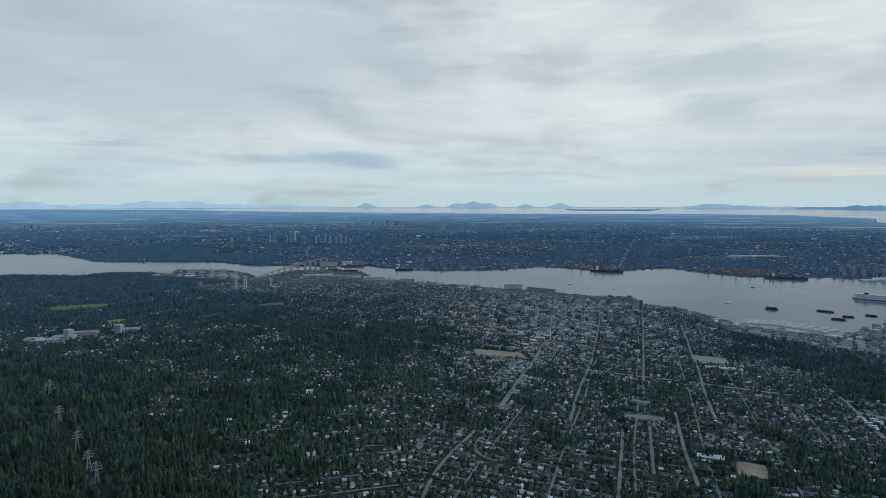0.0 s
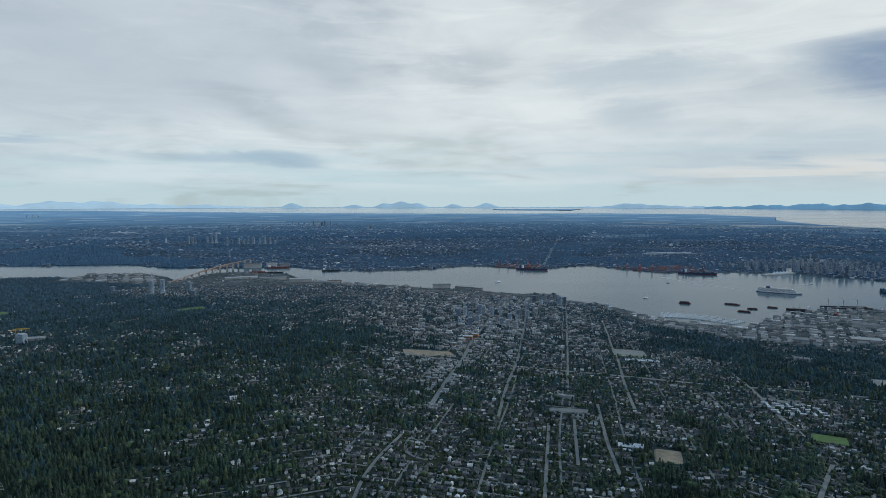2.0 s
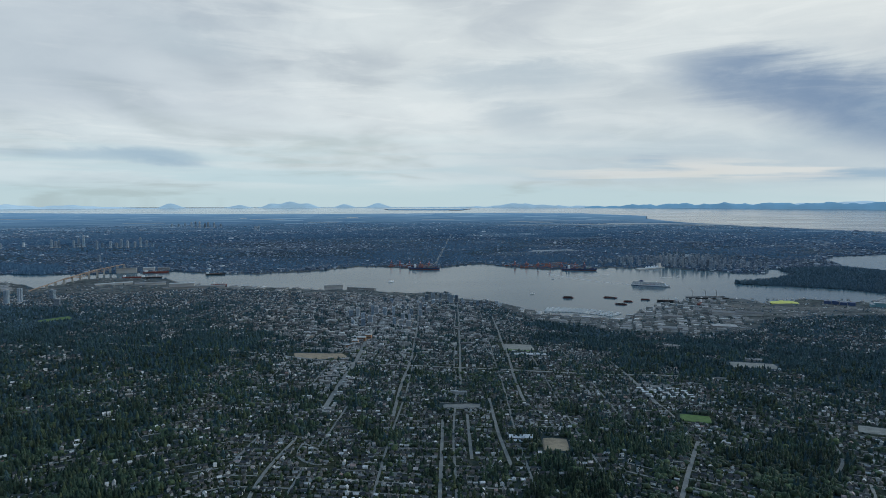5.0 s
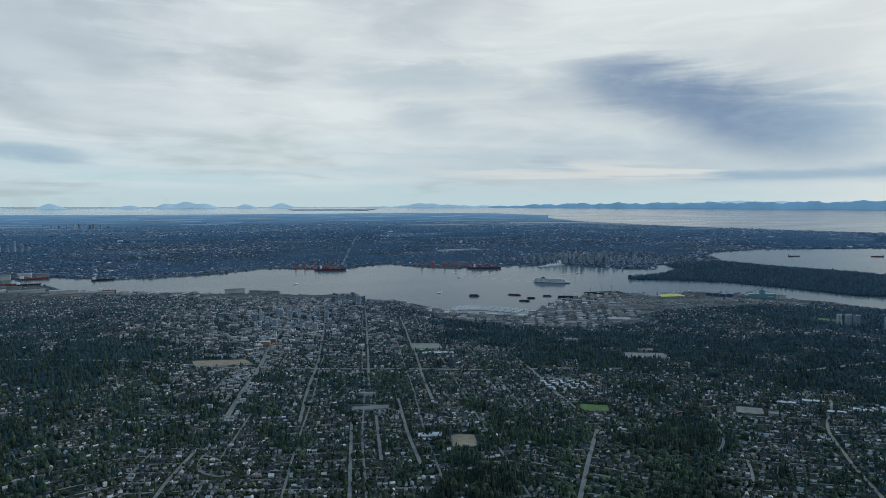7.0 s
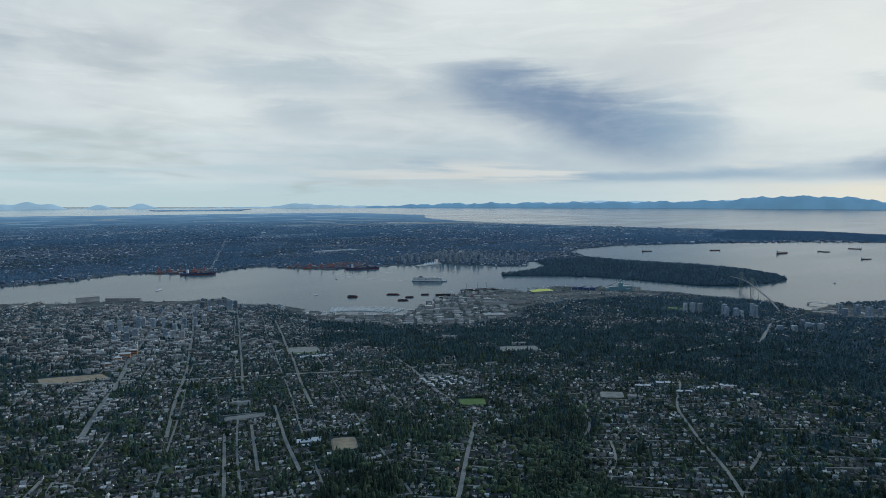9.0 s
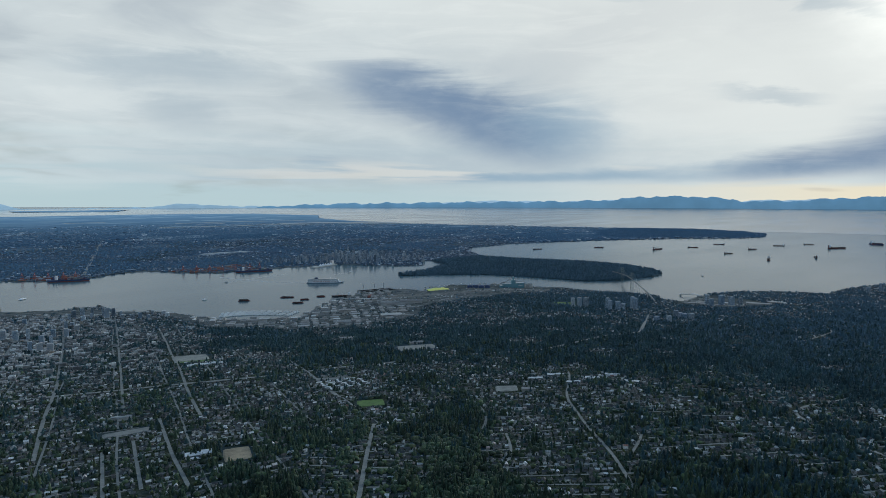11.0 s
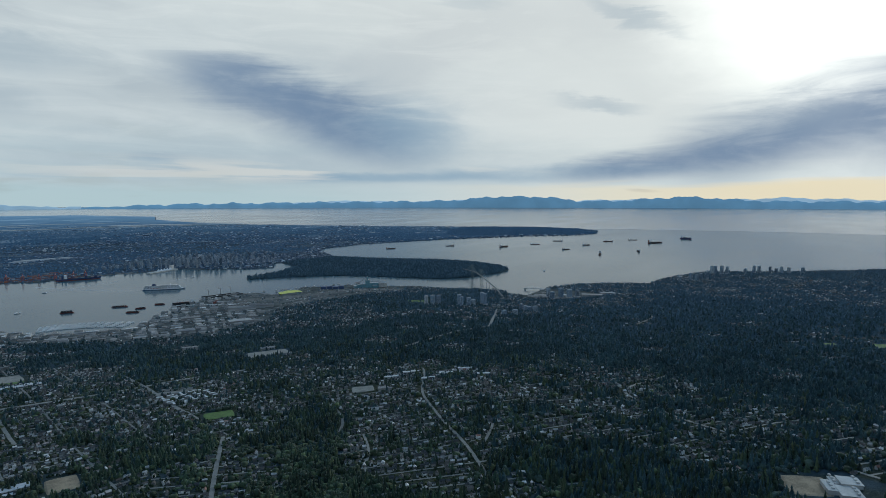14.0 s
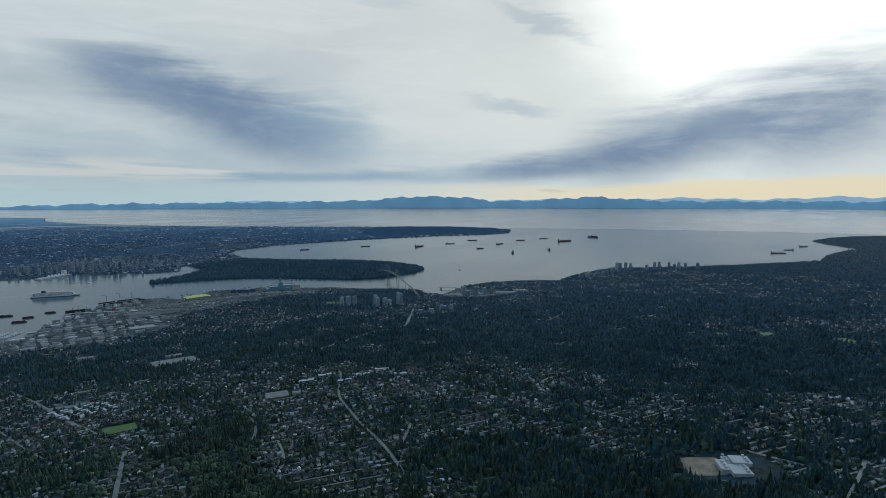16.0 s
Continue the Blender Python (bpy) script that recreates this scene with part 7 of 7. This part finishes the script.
for k, (x0, x1, y0, y1, h) in enumerate(((-3, 0, -2, 2, 6.0), (-1.9, -1.0, -0.6, 0.6, 8.6), (0, 7, -1.8, 1.8, 3.6), (-10, -3, -1.5, 1.5, 3.0), (2, 5, -4.2, -2, 2.0), (-12, -10, -3, 2, 2.0))):
    bm = bmesh.new()
    block(bm, x0, x1, y0, y1, -0.5, h)
    body = part("head_house" if k < 2 else "store", solid(bm, "grain_block", m_teal), grain)
    bm = bmesh.new()
    block(bm, x0 - 0.1, x1 + 0.1, y0 - 0.1, y1 + 0.1, h, h + 0.18)
    part("roof", solid(bm, "grain_roof", m_steel), body)
bm = bmesh.new()
bmesh.ops.create_cone(bm, cap_ends=True, segments=14, radius1=0.85, radius2=0.85, depth=3.4)
bmesh.ops.create_cone(bm, cap_ends=True, segments=14, radius1=0.85, radius2=0.1, depth=0.5, matrix=Matrix.Translation((0, 0, 1.95)))
silo_mesh = solid(bm, "grain_silo", m_concrete)
for k in range(8):
    part("silo", silo_mesh, grain, m=Matrix.Translation((7.9 + 1.75 * (k % 4), -0.9 + 1.8 * (k // 4), 1.5)))
bm = bmesh.new()
bar(bm, (-2, 0, 7.6), (-11, -1, 3.4), 0.4), bar(bm, (0, 0, 5.2), (9, 0, 4.2), 0.4)
part("conveyor", solid(bm, "grain_conveyor", m_steel), grain)
dark_store = thing("storage_sheds", "long dark bulk stores beside the rail yard", "shed", at=(364, 304, max(height(364, 304), 0.35)), turn=-0.95)
for k in range(4):
    bm = bmesh.new()
    block(bm, -9 + 4.5 * k, -4.8 + 4.5 * k, -1.6, 1.6, -0.4, 2.0 + 0.3 * (k % 2), 0.15)
    part("store", solid(bm, "dark_store", m_navy), dark_store)
# rail lines along the terminals
for k in range(7):
    o = k * 2.1
    ribbon("rail_track", [(262 + o * 0.7, 316 - o), (300 + o * 0.3, 322 - o), (330, 305 - o), (365 - o * 0.4, 282 - o * 0.8), (398 - o, 252 - o * 0.3)], 0.6, m_asphalt, "rail track across the waterfront yard", 0.12)
    ribbon("rail_track", [(120 + o * 0.2, 424 - o * 0.8), (60 + o * 0.3, 452 - o), (0, 480 - o * 0.9), (-30, 502 - o * 0.7)], 0.5, m_asphalt, "rail track along the shore", 0.12) if k < 3 else None

# drydock: floating dock walls, jib cranes
dock = thing("floating_drydock", "dark floating drydock with jib cranes at the shipyard", "drydock", at=(300, 352, 0), turn=-0.25)
bm = bmesh.new()
block(bm, -14, 14, -3.2, 3.2, -0.6, 0.5)
part("pontoon", solid(bm, "dock_pontoon", m_steel), dock)
for s in (-1, 1):
    bm = bmesh.new()
    block(bm, -14, 14, s * 3.0 - 0.45, s * 3.0 + 0.45, 0.5, 1.2)
    part("side_wall", solid(bm, "dock_wall", m_hull_black), dock)
for x in (-9, 0, 8):
    bm = bmesh.new()
    bar(bm, (x, 3, 1.7), (x, 3, 5.4), 0.3), bar(bm, (x, 3, 5.2), (x - 3.2, 1.2, 6.6), 0.2)
    part("jib_crane", solid(bm, "dock_crane", m_steel), dock)
wharf = thing("wharf", "dark timber wharf with moored vessels", "wharf", at=(266, 334, 0), turn=-0.9)
bm = bmesh.new()
block(bm, -17, 17, -0.9, 0.9, 0.25, 0.6)
part("deck", solid(bm, "wharf_deck", m_concrete), wharf)
bm = bmesh.new()
block(bm, -0.2, 0.2, -0.8, 0.8, -0.8, 0.3)
wharf_pile = solid(bm, "wharf_pile", m_trunk)
for k in range(12):
    part("pile", wharf_pile, wharf, m=Matrix.Translation((-16 + 2.9 * k, 0, 0)))
freighter((271, 345), (259, 352), m_hull_black, "old dark vessel laid up at the wharf")
freighter((283, 338), (274, 330), m_hull_red, "rust-red vessel in the repair basin")

# ---- marina ----
bm = bmesh.new()
block(bm, -7, 7, -0.22, 0.22, -0.3, 0.16)
pier_mesh = solid(bm, "marina_pier", m_concrete)
bm = bmesh.new()
block(bm, -0.75, 0.75, -0.3, 0.3, -0.1, 0.42)
block(bm, -0.8, 0.8, -0.34, 0.34, 0.42, 0.52, 0.05)
boathouse = solid(bm, "boathouse", m_townhouse)
pier_thing = None
for k in range(11):
    f = k / 10
    x, y = 171 + 31 * f, 340 - 26 * f + 6 * math.sin(f * 3.1)
    m = Matrix.Translation((x + 3, y + 5, 0)) @ Matrix.Rotation(0.98 - 0.5 * f, 4, "Z")
    if pier_thing is None:
        pier_thing = thing("marina_pier", "floating marina pier lined with white boats and boathouses", "pier", "piers of the marina")
        pier_thing.matrix_basis = m
        part("walkway", pier_mesh, pier_thing)
        for j in range(14):
            part("boathouse", boathouse, pier_thing, m=Matrix.Translation((-6.4 + 2.0 * (j // 2), 1.05 * (1 if j % 2 else -1), 0)) @ Matrix.Rotation(1.57, 4, "Z"))
    else:
        again(pier_thing, m)

# ---- white-sailed terminal across the water ----
sails = thing("cruise_terminal", "long white cruise terminal with tent-like sails", "terminal", at=(376, 523, 0), turn=0.25)
bm = bmesh.new()
block(bm, -20, 18, -2.6, 2.4, -0.5, 0.9)
part("pier_hall", solid(bm, "terminal_hall", m_concrete), sails)
for k in range(5):
    bm = bmesh.new()
    bmesh.ops.create_cone(bm, cap_ends=True, segments=4, radius1=2.2, radius2=0.15, depth=2.0, matrix=Matrix.Translation((-6 + k * 4.0, 0, 1.85)))
    part("sail", solid(bm, "terminal_sail", m_white), sails, "white fabric sail")
bm = bmesh.new()
block(bm, 12, 16, 0, 3, 0.8, 4.5, 0.2)
part("hotel_block", solid(bm, "terminal_hotel", m_tower_wall), sails)


# ---- power line ----
def pylon():
    t = thing("power_pylon", "grey steel lattice power pylon in a forest cut", "pylon", "pylons of the power line")
    for sx in (-1, 1):
        for sy in (-1, 1):
            bm = bmesh.new()
            bar(bm, (sx * 0.55, sy * 0.55, -0.3), (sx * 0.16, sy * 0.16, 3.2), 0.10), bar(bm, (sx * 0.16, sy * 0.16, 3.2), (sx * 0.05, sy * 0.05, 5.2), 0.08)
            part("leg", solid(bm, "pylon_leg", m_steel), t)
    for z, w in ((3.2, 1.25), (3.95, 1.05), (4.7, 0.8)):
        bm = bmesh.new()
        bar(bm, (-w, 0, z), (w, 0, z), 0.09), bar(bm, (-w, 0, z), (0, 0, z + 0.35), 0.06), bar(bm, (w, 0, z), (0, 0, z + 0.35), 0.06)
        arm = part("cross_arm", solid(bm, "pylon_arm", m_steel), t)
        for s in (-1, 1):
            bm = bmesh.new()
            bar(bm, (s * w * 0.96, 0, z - 0.03), (s * w * 0.96, 0, z - 0.28), 0.05)
            part("insulator", solid(bm, "pylon_insulator", m_white), arm)
    for k, (z0, z1, w0, w1) in enumerate(((0.0, 1.2, 0.52, 0.4), (1.2, 2.3, 0.4, 0.27), (2.3, 3.2, 0.27, 0.16))):
        bm = bmesh.new()
        for a, b in (((-1, -1), (1, -1)), ((1, -1), (1, 1)), ((1, 1), (-1, 1)), ((-1, 1), (-1, -1))):
            bar(bm, (a[0] * w0, a[1] * w0, z0), (b[0] * w1, b[1] * w1, z1), 0.05), bar(bm, (b[0] * w0, b[1] * w0, z0), (a[0] * w1, a[1] * w1, z1), 0.05)
        part("bracing", solid(bm, "pylon_bracing", m_steel), t)
    return t


pylon0 = pylon()
for k, (x, y, s) in enumerate(((-62.3, 106.3, 1.0), (-67.4, 112.6, 1.0), (-75.9, 123.1, 1.0), (-88.8, 137.9, 1.0), (-103.6, 157.6, 1.0))):
    m = Matrix.Translation((x, y, height(x, y))) @ Matrix.Rotation(0.68, 4, "Z") @ Matrix.Diagonal((0.8, 0.8, 0.78, 1))
    if k:
        again(pylon0, m)
    else:
        pylon0.matrix_basis = m

# ---- single trees at the edges of the nearest woods ----
def fir_thing(seed):
    t = thing("fir_tree", "tall dark fir with drooping branches", "tree", "firs on the hillside")
    bm = bmesh.new()
    bmesh.ops.create_cone(bm, cap_ends=True, segments=6, radius1=0.07, radius2=0.02, depth=0.9, matrix=Matrix.Translation((0, 0, 0.4)))
    part("trunk", solid(bm, "fir_trunk", m_trunk), t)
    v, f = conifer_model(8, 12, seed)
    tagged(part("crown", mesh_of("fir_crown", v, [f], [m_conifer_thing]), t), kind="stuff")
    return t


singles = [fir_thing(90 + k) for k in range(4)]
x, y = candidates(80, 118, 60, -38, 100)
z, far = lie(x, y)
d = woods(x, y, far)
ok = (d > 0.45) & ~near_road(x, y, 0.5) & ~in_open(x, y, 0.4)
x, y, z = x[ok], y[ok], z[ok]
pick = rng.permutation(len(x))[:230]
for n_, k in enumerate(pick):
    h, w = float(rng.uniform(2.6, 4.0)), float(rng.uniform(1.1, 1.6))
    m = Matrix.Translation((x[k], y[k], z[k])) @ Matrix.Rotation(float(rng.uniform(0, 6.28)), 4, "Z") @ Matrix.Diagonal((w, w, h, 1))
    if n_ < 4:
        singles[n_].matrix_basis = m
    else:
        again(singles[n_ % 4], m)

# ---- river arms and flats of the far delta ----
m_flat_sand = plain("wet_sand_flat", (0.24, 0.27, 0.29), 0.5, 0.2, 0.05)
ribbon("river_arm_east", [(-1400, 1590), (-1223, 1605), (-1074, 1605), (-900, 1640), (-820, 1665)], 26, m_water, "far arm of the river on the plain", 1.3)
ribbon("river_arm_west", [(560, 1400), (682, 1361), (783, 1368), (898, 1331), (1010, 1250), (1190, 1180)], 16, m_water, "far arm of the river near the sea", 1.3)
ribbon("sand_flat", [(880, 1420), (1000, 1400), (1110, 1350), (1180, 1290)], 46, m_flat_sand, "pale tidal sand flat by the river mouth", 1.2)
ribbon("airfield", [(700, 1640), (900, 1660), (1080, 1600)], 22, m_flat_sand, "pale airfield strip on the delta", 1.2)
for fx, fy, fw, fd in ((31, 2093, 60, 16), (330, 2152, 70, 14), (-1062, 2282, 80, 16), (-791, 2352, 90, 14), (-466, 1218, 26, 8), (360, 702, 34, 5), (-737, 1237, 14, 6), (560, 1900, 60, 14), (180, 1780, 46, 10), (-300, 1850, 60, 12), (760, 1560, 40, 9)):
    pad("pale_roofs", fx, fy, fw, fd, -0.1, m_flat_sand, "pale sheet of distant roofs and yards", 1.3)
